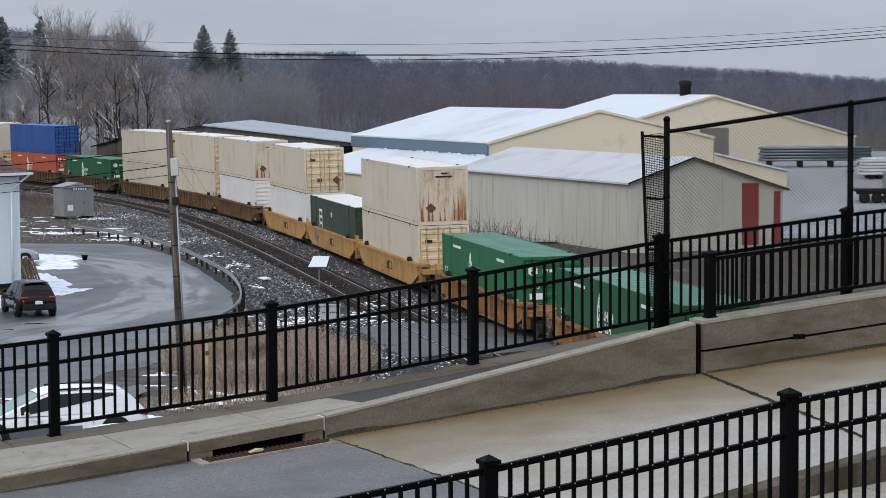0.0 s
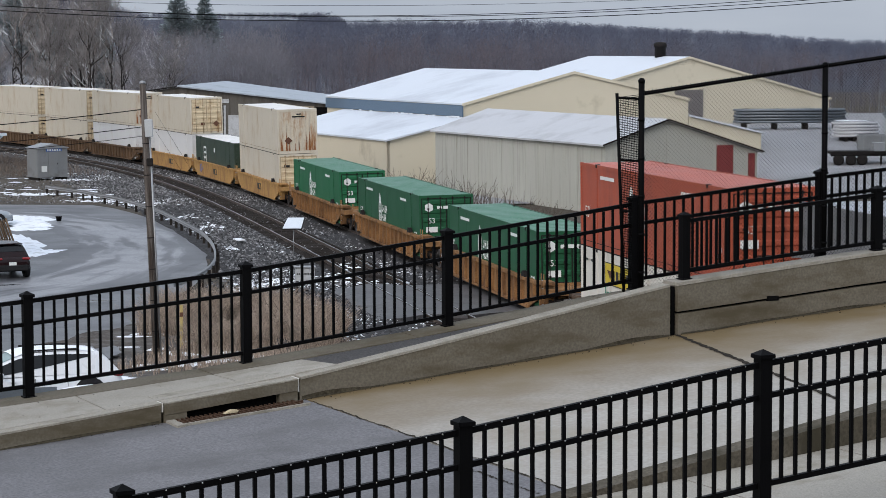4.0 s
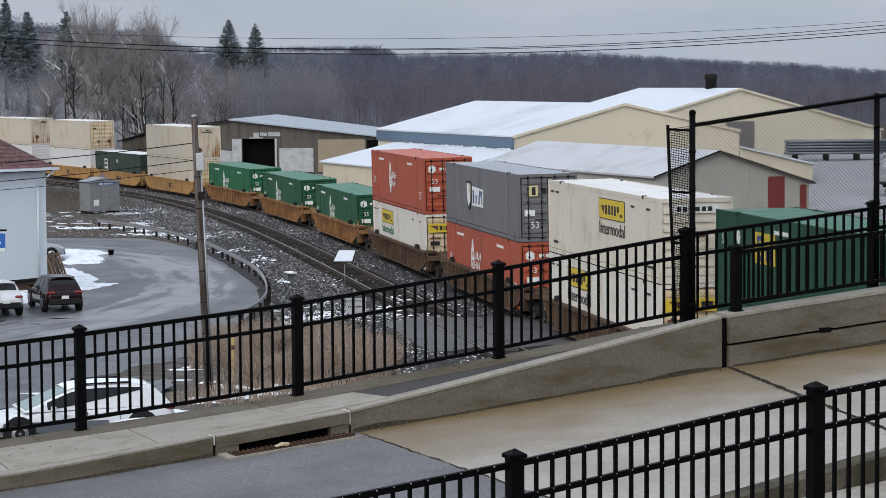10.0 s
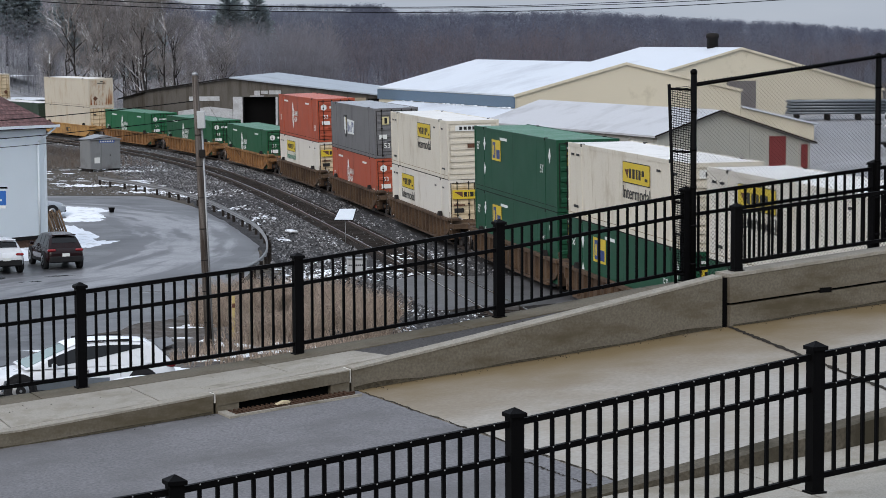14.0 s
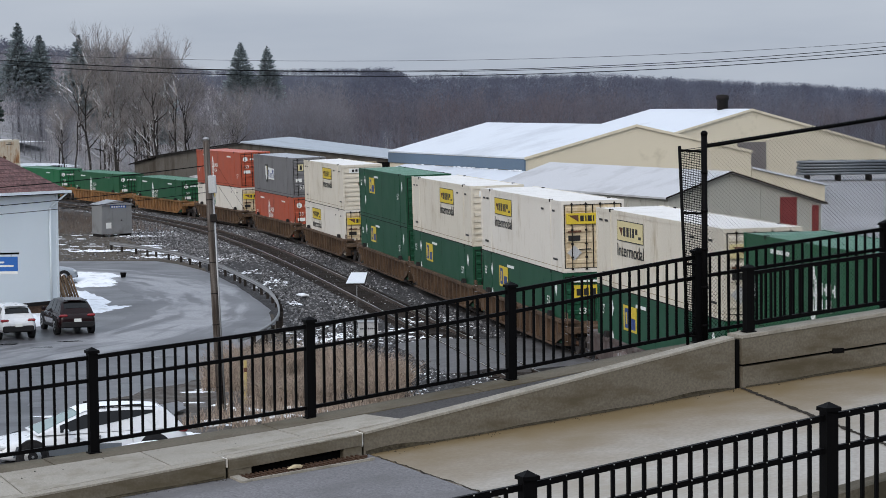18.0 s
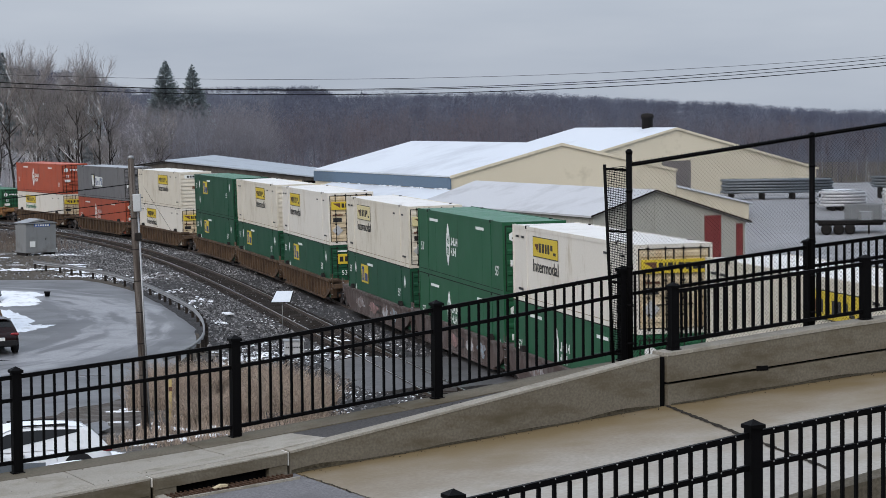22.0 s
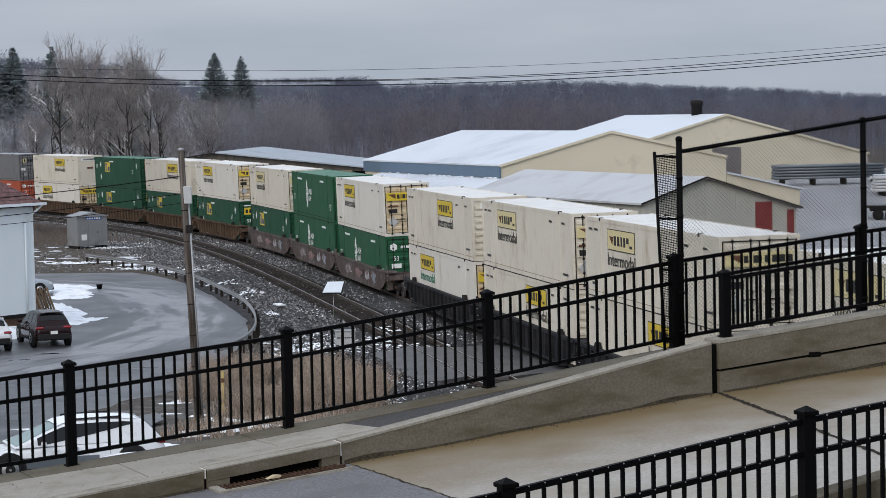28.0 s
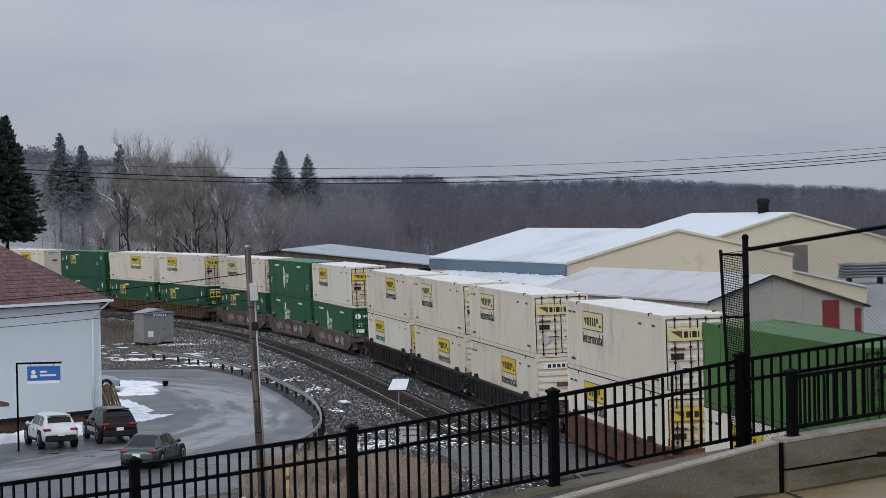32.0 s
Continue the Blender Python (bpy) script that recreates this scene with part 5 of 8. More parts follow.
        for y0, y1, z0, z1 in ((9.74, 9.82, 1.56, 1.92), (9.98, 10.06, 1.56, 1.92), (9.82, 9.98, 1.7, 1.78), (9.74, 9.82, 1.08, 1.44), (9.82, 9.98, 1.36, 1.44), (9.98, 10.06, 1.08, 1.44)):
            box(-HALF - 0.018, -HALF - 0.012, y0, y1, z0, z1, marks)
        tagged(part("mark", marks, wall, e), kind="stuff")
        words = bmesh.new()
        for row, z in enumerate((1.52, 1.08)):
            for k in range(4 - row):
                y = 9.1 - 0.34 * k
                box(-HALF - 0.012, -HALF - 0.004, y, y + 0.09, z, z + 0.34, words)
                box(-HALF - 0.012, -HALF - 0.004, y + 0.09, y + 0.24, z + (0.12 if (k + row) % 2 else 0.0), z + (0.22 if (k + row) % 2 else 0.09), words)
        tagged(part("word_mark", words, K_WHITE, e), kind="stuff")
        side_plate("stencil", 11.9, 13.6, 2.42, 2.54, K_WHITE, c, 0.008)
        side_plate("stencil", 3.2, 4.6, 2.42, 2.54, K_WHITE, c, 0.008)
        side_words("53'", 0.55, 15.2, 1.2, K_WHITE, c)
        side_words("53'", 0.55, 1.0, 0.9, K_WHITE, c)
        hexa = part("hexagon_mark", prism([(-0.85 + 0.22 * math.cos(k * 1.0472 + 0.5236), 2.32 + 0.22 * math.sin(k * 1.0472 + 0.5236)) for k in range(6)], -0.05, -0.035), K_WHITE, c)
        for k in range(3):
            end_plate("mark", -0.45 + 0.3 * k, -0.22 + 0.3 * k, 2.24, 2.38, K_WHITE, hexa, 0.045)
        end_words("53", 0.34, -0.72, 1.68, K_WHITE, c, out=0.05)
        end_plate("notice", -1.0, -0.45, 1.15, 1.4, K_WHITE, c, 0.045)
        end_plate("vent_plate", 0.55, 0.85, 0.85, 1.05, M_STEEL, c, 0.05)
        end_plate("stencil", 0.25, 0.8, 2.2, 2.34, K_WHITE, c, 0.045)
    elif livery == "gold":
        plate = side_plate("logo_plate", 10.5, 12.3, 1.5, 2.42, K_YELLOW, c, 0.012, "gold company plate with dark shapes")
        side_plate("mark", 11.55, 12.1, 1.6, 2.32, K_NAVY, plate, 0.018)
        side_plate("mark", 11.75, 11.95, 1.74, 2.18, K_YELLOW, plate, 0.022)
        side_plate("mark", 10.65, 11.3, 1.6, 2.0, K_NAVY, plate, 0.018)
        side_plate("stencil", 9.2, 10.6, 2.44, 2.56, K_WHITE, c, 0.008)
        side_words("53'", 0.5, 15.3, 2.0, K_WHITE, c)
        side_words("53'", 0.5, 2.6, 1.6, K_WHITE, c)
        for y, z in ((13.9, 2.15), (13.9, 1.0), (1.2, 2.2)):
            part("diamond", prism([(y - 0.2, z), (y, z - 0.3), (y + 0.2, z), (y, z + 0.3)], -HALF - 0.012, -HALF - 0.002, axis="x"), K_WHITE, c)
        sign = end_plate("door_plate", -0.85, 0.15, 1.85, 2.4, K_YELLOW, c, 0.05, "gold company plate on the door")
        for k in range(3):
            end_plate("mark", -0.75 + 0.3 * k, -0.55 + 0.3 * k, 1.98, 2.26, K_BLACK, sign, 0.056)
        end_words("53", 0.34, -0.5, 1.35, K_WHITE, c, out=0.05)
        end_plate("stencil", -0.9, 0.3, 2.52, 2.6, K_WHITE, c, 0.045)
        end_plate("stencil", -0.9, -0.1, 0.5, 0.62, K_WHITE, c, 0.045)
    elif livery == "shield":
        plate = part("emblem", prism([(11.1, 2.2), (9.95, 2.2), (9.95, 1.35), (10.3, 0.85), (10.75, 0.85), (11.1, 1.35)], -HALF - 0.012, -HALF - 0.002, axis="x"), K_BLACK, c, "dark shield emblem")
        part("mark", prism([(10.95, 2.08), (10.5, 2.08), (10.15, 1.3), (10.6, 1.0), (10.95, 1.4)], -HALF - 0.018, -HALF - 0.012, axis="x"), K_WHITE, plate)
        part("mark", prism([(10.45, 2.08), (10.1, 2.08), (10.1, 1.5)], -HALF - 0.018, -HALF - 0.012, axis="x"), K_PALEYELLOW, plate)
        word = part("word_plate", prism([(9.75, 1.98), (7.2, 1.92), (7.35, 1.08), (9.75, 1.08)], -HALF - 0.012, -HALF - 0.002, axis="x"), K_WHITE, c, "white company word plate with navy shapes")
        marks = bmesh.new()
        for y, wd, z0, z1 in ((9.3, 0.3, 1.2, 1.8), (8.85, 0.1, 1.2, 1.6), (8.65, 0.1, 1.2, 1.6), (8.3, 0.12, 1.2, 1.6), (8.0, 0.12, 1.2, 1.85), (7.8, 0.2, 1.55, 1.85), (7.5, 0.14, 1.2, 1.8), (7.45, 0.28, 1.68, 1.82)):
            box(-HALF - 0.018, -HALF - 0.012, y, y + wd, z0, z1, marks)
        tagged(part("mark", marks, K_NAVY, word), kind="stuff")
        shield = end_plate("end_emblem", -0.85, -0.45, 1.95, 2.4, K_PALEYELLOW, c, 0.05)
        end_plate("mark", -0.72, -0.56, 2.0, 2.34, K_BLACK, shield, 0.056)
        for k in range(5):
            end_plate("mark", -0.3 + 0.26 * k, -0.1 + 0.26 * k, 2.1, 2.3, K_BLACK, c, 0.05)
        end_plate("notice", -1.05, -0.6, 1.1, 1.36, K_WHITE, c, 0.05)
        end_words("53", 0.4, -0.6, 0.7, K_WHITE, c, out=0.05)
    elif livery == "bars":
        plate = side_plate("word_plate", 11.6, 12.7, 0.9, 2.2, K_WHITE, c, 0.012, "pale upright company mark")
        for k in range(3):
            side_plate("mark", 11.75, 12.55, 1.02 + 0.4 * k, 1.26 + 0.4 * k, wall, plate, 0.016)
        side_plate("stencil", 7.9, 8.3, 1.9, 2.2, K_WHITE, c, 0.01)
        end_plate("stencil", -0.5, 0.5, 2.1, 2.3, K_WHITE, c, 0.05)
    if end == "rusty":
        mark = part("mark", prism([(-0.1, 2.6), (0.3, 2.6), (0.22, 2.52), (-0.02, 2.52)], -0.02, -0.002), K_BLACK, c)
        end_plate("stencil", -0.35, 0.5, 2.36, 2.44, K_BLACK, c, 0.012)
        part("diamond", prism([(-0.62, 0.62), (-0.36, 0.86), (-0.62, 1.1), (-0.88, 0.86)], -0.03, -0.002), K_BROWN, c, "dark diamond placard")
        for x0, x1, z1 in ((-1.15, -0.98, 1.0), (-0.8, -0.68, 1.75), (-0.6, -0.5, 1.0), (-0.2, -0.12, 0.7), (0.05, 0.12, 0.9), (0.52, 0.6, 1.4), (0.72, 0.84, 1.9), (0.95, 1.02, 0.9), (1.06, 1.17, 1.2)):
            part("rust_run", prism([(x0, 0.2), (x1, 0.2), (x1 - 0.06, z1 * 0.8), ((x0 + x1) / 2, z1), (x0 + 0.04, z1 * 0.7)], -0.008, -0.002), K_RUST, c, "brown rust run")
    elif end == "doors" and livery == "":
        end_plate("stencil", -0.95, -0.6, 2.05, 2.2, K_BLACK, c, 0.05)
        part("diamond", prism([(0.75, 0.55), (1.0, 0.8), (0.75, 1.05), (0.5, 0.8)], -0.05, -0.03), K_BROWN, c, "dark diamond placard")
        end_plate("notice", -0.5, -0.2, 0.7, 0.9, K_BROWN, c, 0.05)
    return c


KINDS = {
    "plain": container("cream-white freight container with rusty ribbed doors", P_CREAM, P_ROOFWHITE, "doors"),
    "rusty": container("cream-white freight container with rust-stained end", P_CREAM, P_ROOFWHITE, "rusty"),
    "short_plain": container("shorter cream-white container with ivory ribbed doors", P_CREAM, P_ROOFWHITE, "doors", CL=SHORT),
    "short_rusty": container("shorter cream-white container with rust-stained end", P_CREAM, P_ROOFWHITE, "rusty", CL=SHORT),
    "short_white": container("shorter bright white container with ribbed end", P_COLDWHITE, P_ROOFWHITE, "ribbed", CL=SHORT),
    "white": container("plain white freight container with ribbed end", P_WHITE, P_ROOFWHITE, "ribbed"),
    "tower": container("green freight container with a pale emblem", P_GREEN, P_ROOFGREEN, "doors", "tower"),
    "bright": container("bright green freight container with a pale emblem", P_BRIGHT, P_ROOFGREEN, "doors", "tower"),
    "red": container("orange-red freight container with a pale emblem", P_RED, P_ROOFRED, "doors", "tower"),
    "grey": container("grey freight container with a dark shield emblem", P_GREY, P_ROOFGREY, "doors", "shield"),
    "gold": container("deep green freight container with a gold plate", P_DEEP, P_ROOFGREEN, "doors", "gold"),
    "ribbed": container("white freight container with yellow plate and ribbed end", P_WHITE, P_ROOFWHITE, "ribbed", "yellow"),
    "yellow": container("white freight container with yellow plates on side and doors", P_WHITE2, P_ROOFWHITE, "doors", "yellow"),
    "faded": container("white freight container with faded plate and dark-framed doors", P_WHITE, P_ROOFWHITE, "doors", "faded"),
    "green_word": container("white freight container with yellow plates and a green word", P_WHITE2, P_ROOFWHITE, "doors", "yellow", word=1),
    "blue": container("blue freight container with pale roof", P_BLUE, P_ROOFBLUE, "doors"),
    "olive": container("dark olive-green container with a pale mark", P_OLIVE, P_ROOFWHITE, "ribbed", "bars"),
    "lime": container("lime green freight container with ribbed doors", P_LIME, P_LIME, "doors"),
}


def well_paint(name, colour, stain):
    return material(name, colour, 0.75, vary=0.2, scale=0.8, grain=20, bump=0.1, dirt=stain, dirt_at=0.53, dirt_scale=1.4, streak=(1, 1, 0.4))


W_YELLOW = well_paint("yellow_car_paint", (0.42, 0.245, 0.09), (0.27, 0.15, 0.07))
W_ORANGE = well_paint("rusty_orange_car", (0.27, 0.145, 0.064), (0.12, 0.066, 0.036))
W_TAN = well_paint("tan_brown_car", (0.145, 0.092, 0.056), (0.075, 0.048, 0.032))
W_BROWN = well_paint("rust_brown_car", (0.105, 0.07, 0.046), (0.05, 0.034, 0.026))
W_GREY = well_paint("graffiti_grey_car", (0.082, 0.062, 0.056), (0.145, 0.128, 0.124))
W_BLUE = well_paint("black_blue_car", (0.017, 0.0175, 0.021), (0.034, 0.033, 0.036))
W_RED = well_paint("faded_red_car", (0.105, 0.05, 0.034), (0.06, 0.034, 0.026))
M_TREAD = material("wheel_steel", (0.16, 0.14, 0.13), 0.45, 0.7, vary=0.2)


def truck(parent, y):
    """A two-axle bogie under the end of a well."""
    t = part("bogie_frame", box(-1.02, -0.9, y - 1.05, y + 1.05, 0.42, 0.68, bevel=0.03), M_DARKSTEEL, parent, "dark greasy bogie")
    part("side_frame", box(0.9, 1.02, y - 1.05, y + 1.05, 0.42, 0.68, bevel=0.03), M_DARKSTEEL, t)
    part("bolster", box(-0.95, 0.95, y - 0.2, y + 0.2, 0.48, 0.78), M_DARKSTEEL, t)
    for yy in (y - 0.86, y + 0.86):
        axle = part("axle", rod((-0.8, yy, 0.44), (0.8, yy, 0.44), 0.08, sides=8), M_DARKSTEEL, t)
        for x in (-0.76, 0.76):
            part("wheel", lathe([(0.44, -0.06), (0.44, 0.06)], 18, axis="x", at=(x, yy, 0.44)), M_TREAD, t)
        for x in (-1.03, 0.95):
            part("bearing", box(x, x + 0.08, yy - 0.12, yy + 0.12, 0.32, 0.56), M_DARKSTEEL, t)
    springs = bmesh.new()
    for k in range(3):
        lathe([(0.06, 0.44), (0.06, 0.62)], 8, springs, at=(-0.99, y - 0.16 + 0.16 * k, 0))
    part("spring_pack", springs, M_RUSTY, t)


def well(label, paint_mat, ribs=True, both=False, patch=None):
    """One well of a container car; its middle lies at y = 0 and the railheads at z = 0."""
    u = thing("well_car", pose(0, 0, -80), label, "freight car", "well cars of the train")
    L = 8.35
    for sx in (-1, 1):
        x0, x1 = sorted((sx * 1.36, sx * (1.40 if ribs else 1.46)))
        sill = part("side_sill", prism([(-L, 0.82), (-L + 0.35, 0.62), (-L + 1.5, 0.30), (L - 1.5, 0.30), (L - 0.35, 0.62), (L, 0.82), (L, 1.30), (-L, 1.30)], x0, x1, axis="x"), paint_mat, u)
        part("top_chord", box(*sorted((sx * 1.33, sx * 1.52)), -L - 0.2, L + 0.2, 1.28, 1.40), paint_mat, sill)
        part("bottom_chord", box(*sorted((sx * 1.25, sx * 1.50)), -L + 1.5, L - 1.5, 0.24, 0.34), paint_mat, sill)
        if ribs:
            for k in range(17 if sx < 0 else 0):
                y = -L + 0.4 + k * (2 * L - 0.8) / 16
                part("stake", box(*sorted((sx * 1.40, sx * 1.52)), y - 0.045, y + 0.045, 0.86 if k in (0, 16) else 0.52 if k in (1, 15) else 0.36, 1.28), paint_mat, sill)
        else:
            part("side_plate", box(*sorted((sx * 1.46, sx * 1.475)), -1.6, -0.2, 0.62, 1.02), K_BLACK, sill, "dark reporting plate")
            part("inset", box(*sorted((sx * 1.475, sx * 1.482)), -1.5, -0.95, 0.68, 0.96), paint_mat, sill)
    part("floor", box(-1.36, 1.36, -L + 0.5, L - 0.5, 0.26, 0.34), M_DARKSTEEL, u)
    for e in (-1, 1):
        y0, y1 = sorted((e * L, e * (L + 1.15)))
        part("end_platform", prism([(-1.36, 0.95), (1.36, 0.95), (1.36, 1.18), (-1.36, 1.18)], y0, y1), paint_mat, u)
        part("end_wall", box(-1.36, 1.36, *sorted((e * (L - 0.1), e * L)), 0.34, 1.3), paint_mat, u)
        part("end_shelf", box(-1.45, -0.9, *sorted((e * (L - 0.3), e * (L + 0.75))), 1.32, 1.42), paint_mat, u)
        part("ladder_rail", rod((-1.42, e * (L + 0.5), 0.5), (-1.42, e * (L + 0.5), 1.75), 0.018, sides=6), paint_mat, u)
        part("ladder_rail", rod((-1.42, e * (L + 0.9), 0.5), (-1.42, e * (L + 0.9), 1.75), 0.018, sides=6), paint_mat, u)
        for k in range(4):
            part("rung", rod((-1.42, e * (L + 0.5), 0.6 + 0.3 * k), (-1.42, e * (L + 0.9), 0.6 + 0.3 * k), 0.012, sides=5), M_STEEL, u)
    for y in (-L + 2.1, L - 2.1):
        part("guide", prism([(y - 0.3, 1.40), (y + 0.3, 1.40), (y + 0.12, 1.62), (y - 0.12, 1.62)], -1.50, -1.34, axis="x"), M_DARKSTEEL, u, "dark steel container guide")
    truck(u, -L - 0.85)
    if both:
        truck(u, L + 0.85)
        part("drawbar", box(-0.12, 0.12, L + 1.1, L + 2.9, 0.75, 0.98), M_DARKSTEEL, u)
    if patch:
        for y0, y1, z0, z1, mat in patch:
            ym, zm, ry, rz = (y0 + y1) / 2, (z0 + z1) / 2, (y1 - y0) / 2, (z1 - z0) / 2
            blot = [(ym + ry * (1 + 0.3 * math.sin(3 * a + y0) + 0.14 * math.sin(7 * a)) * 0.8 * math.cos(a), zm + rz * (1 + 0.25 * math.cos(4 * a + y1)) * 0.8 * math.sin(a)) for a in (k * 0.2618 for k in range(24))]
            part("painted_patch", prism(blot, -1.486, -1.462, axis="x"), mat, u, "faded painted patch")
    return u


G_PALE = material("pale_spray_paint", (0.42, 0.43, 0.45), 0.7, vary=0.3, scale=3, dirt=(0.16, 0.125, 0.115), dirt_at=0.44, dirt_scale=2)
G_BLUE = material("blue_spray_paint", (0.16, 0.17, 0.32), 0.7, vary=0.3, scale=3, dirt=(0.3, 0.18, 0.08), dirt_at=0.5, dirt_scale=2)
G_ROSE = material("rose_spray_paint", (0.34, 0.2, 0.2), 0.7, vary=0.3, scale=3, dirt=(0.16, 0.115, 0.105), dirt_at=0.44, dirt_scale=2)
G_SKY = material("sky_blue_spray_paint", (0.30, 0.40, 0.48), 0.7, vary=0.3, scale=3, dirt=(0.17, 0.14, 0.13), dirt_at=0.46, dirt_scale=3)
WELLS = {
    "yellow": well("mustard-yellow container well car with rusty sides", W_YELLOW, False, False),
    "tagged": well("mustard-yellow container well car with a violet scrawl", W_YELLOW, False, False, [(4.2, 6.0, 0.5, 1.2, G_BLUE)]),
    "orange": well("rust-orange ribbed container well car", W_ORANGE, True, True),
    "brown": well("rust-brown ribbed container well car", W_BROWN, True, True),
    "tan": well("tan-brown ribbed container well car", W_TAN, True, True),
    "grey": well("rust-grey well car with faded spray paint", W_GREY, False, False, [(2.5, 5.2, 0.5, 1.15, G_PALE), (-1.0, 1.6, 0.45, 1.1, G_ROSE), (-5.6, -4.0, 0.45, 1.2, G_SKY), (-3.6, -1.9, 0.5, 1.2, G_PALE)]),
    "blue": well("black-blue ribbed container well car", W_BLUE, True, False),
    "red": well("faded red container well car", W_RED, False, False),
}

SPEED = 9.33
TRAIN = [  # arc length of the rear end at the start, well, lower and upper container
    (230.5, "yellow", "white", "plain"), (211.7, "yellow", "plain", "white"),
    (191.5, "brown", "red", "blue"), (171.5, "brown", "tower", ""), (151.0, "tan", "plain", "plain"), (133.4, "tan", "short_plain", "short_plain"),
    (116.4, "tan", "short_white", "short_rusty"), (94.9, "yellow", "short_white", "short_plain"), (76.9, "tagged", "olive", ""), (58.2, "yellow", "plain", "rusty"),
    (36.2, "orange", "bright", ""), (14.4, "orange", "tower", ""), (-8.0, "orange", "tower", ""),
    (-30.1, "brown", "green_word", "red"), (-52.0, "brown", "red", "grey"), (-73.5, "brown", "yellow", "ribbed"), (-96.0, "brown", "gold", "gold"),
    (-114.0, "brown", "gold", "ribbed"), (-132.3, "brown", "gold", "yellow"), (-154.0, "grey", "gold", "faded"), (-172.2, "grey", "tower", "tower"),
    (-189.9, "grey", "tower", "yellow"), (-213.0, "blue", "green_word", "ribbed"), (-231.2, "blue", "ribbed", "faded"), (-249.3, "blue", "ribbed", "faded"),
    (-272.2, "red", "yellow", "faded"), (-293.5, "red", "yellow", "lime"), (-312.0, "red", "yellow", "lime"),
]
LEAN = 0.95
MOVING = []


def on_line(s, z):
    """A pose on the main track, with its middle at arc length s, leaning into the bend."""
    xa, ya, _ = line(s - 7.5)
    xb, yb, _ = line(s + 7.5)
    h = math.atan2(xb - xa, yb - ya)
    lean = LEAN * smooth(20, 90, s) + 0.5
    m = pose((xa + xb) / 2, (ya + yb) / 2, 0, 0, 0, -math.degrees(h)) @ pose(0, 0, 0, 0, -lean, 0)
    return m @ pose(0, 0, z)


for s0, wkind, lower, upper in TRAIN:
    unit = copy_thing(WELLS[wkind], on_line(s0 + CL / 2, 0))
    MOVING.append((unit, s0 + CL / 2, 0.0, 0.0))
    for kind, z in ((lower, 0.36), (upper, 0.36 + CH + 0.03)):
        if kind:
            c = copy_thing(KINDS[kind], on_line(s0 + CL / 2, z) @ pose(0, -CL / 2, 0))
            MOVING.append((c, s0 + CL / 2, z, -CL / 2))
for table in (KINDS, WELLS):
    for ob in table.values():
        for o in (*ob.children_recursive, ob):
            bpy.data.objects.remove(o)


# ---- works buildings ----
def gable_hall(name, corner, turn, outline, length, wall_mat, roof_mat, label, over=0.25, base=-0.3, siding=0.0, trim=M_CREAM, deep=0.06):
    """A hall whose end wall, seen as an outline of (across, height) roof points from its left eave, stands at the corner."""
    b = thing(name, pose(corner[0], corner[1], 0, 0, 0, turn), label, "building")
    x0, x1 = outline[0][0], outline[-1][0]
    part("end_wall", prism([(x0, base), (x1, base)] + [(a, z) for a, z in outline[::-1]], 0.0, 0.2), wall_mat, b)
    part("back_wall", prism([(x0, base), (x1, base)] + [(a, z) for a, z in outline[::-1]], length - 0.2, length), wall_mat, b)
    part("side_wall", box(x0, x0 + 0.2, 0.2, length - 0.2, base, outline[0][1]), wall_mat, b)
    part("side_wall", box(x1 - 0.2, x1, 0.2, length - 0.2, base, outline[-1][1]), wall_mat, b)
    if siding:
        k = int((x1 - x0) / siding)
        for i in range(1, k):
            a = x0 + (x1 - x0) * i / k
            z = float(np.interp(a, [q[0] for q in outline], [q[1] for q in outline]))
            part("siding_rib", box(a - 0.03, a + 0.03, -0.025, 0.0, base, z - 0.12), wall_mat, b)
        k = int(length / siding)
        for i in range(1, k):
            y = length * i / k
            part("siding_rib", box(x0 - 0.025, x0, y - 0.03, y + 0.03, base, outline[0][1] - 0.1), wall_mat, b)
    ext = list(outline)
    (a0, z0), (a1, z1) = ext[0], ext[1]
    ext[0] = (a0 - over, z0 - over * (z1 - z0) / (a1 - a0))
    (a0, z0), (a1, z1) = ext[-1], ext[-2]
    ext[-1] = (a0 + over, z0 + over * (z1 - z0) / (a1 - a0))
    for (a0, z0), (a1, z1) in zip(ext, ext[1:]):
        r = part("roof", prism([(a0, z0 + 0.02), (a1, z1 + 0.02), (a1, z1 + 0.14), (a0, z0 + 0.14)], -over, length + over), roof_mat, b)
        part("rake_trim", prism([(a0, z0 - deep), (a1, z1 - deep), (a1, z1 + 0.146), (a0, z0 + 0.146)], -over - 0.05, -over - 0.004), trim, r)
    return b


TURN = 21.4
shed = gable_hall("storage_shed", (11.4, 144.0), 22.0, [(0, 4.2), (4.2, 5.6), (10.6, 3.6)], 27.0, M_SHED, M_SHEDROOF, "grey-green metal storage shed with frosted roof", 0.3, siding=1.9, trim=M_TIE, deep=-0.05)
for x0, x1, z1 in ((7.7, 8.85, 4.05), (9.95, 10.4, 3.5)):
    part("door", box(x0, x1, -0.06, -0.005, 0.2, z1), M_RED, shed, "dull red door")
hall = gable_hall("warehouse", (3.42, 178.0), TURN, [(0, 5.80), (9.15, 8.12), (19.0, 5.98)], 30.8, M_CREAM, M_ROOFSNOW, "cream metal warehouse with snow-dusted roof", 0.1, siding=0)
part("fascia", box(-0.12, -0.01, -0.1, 30.9, 4.92, 5.76), M_FASCIA, hall, "blue-grey metal fascia")
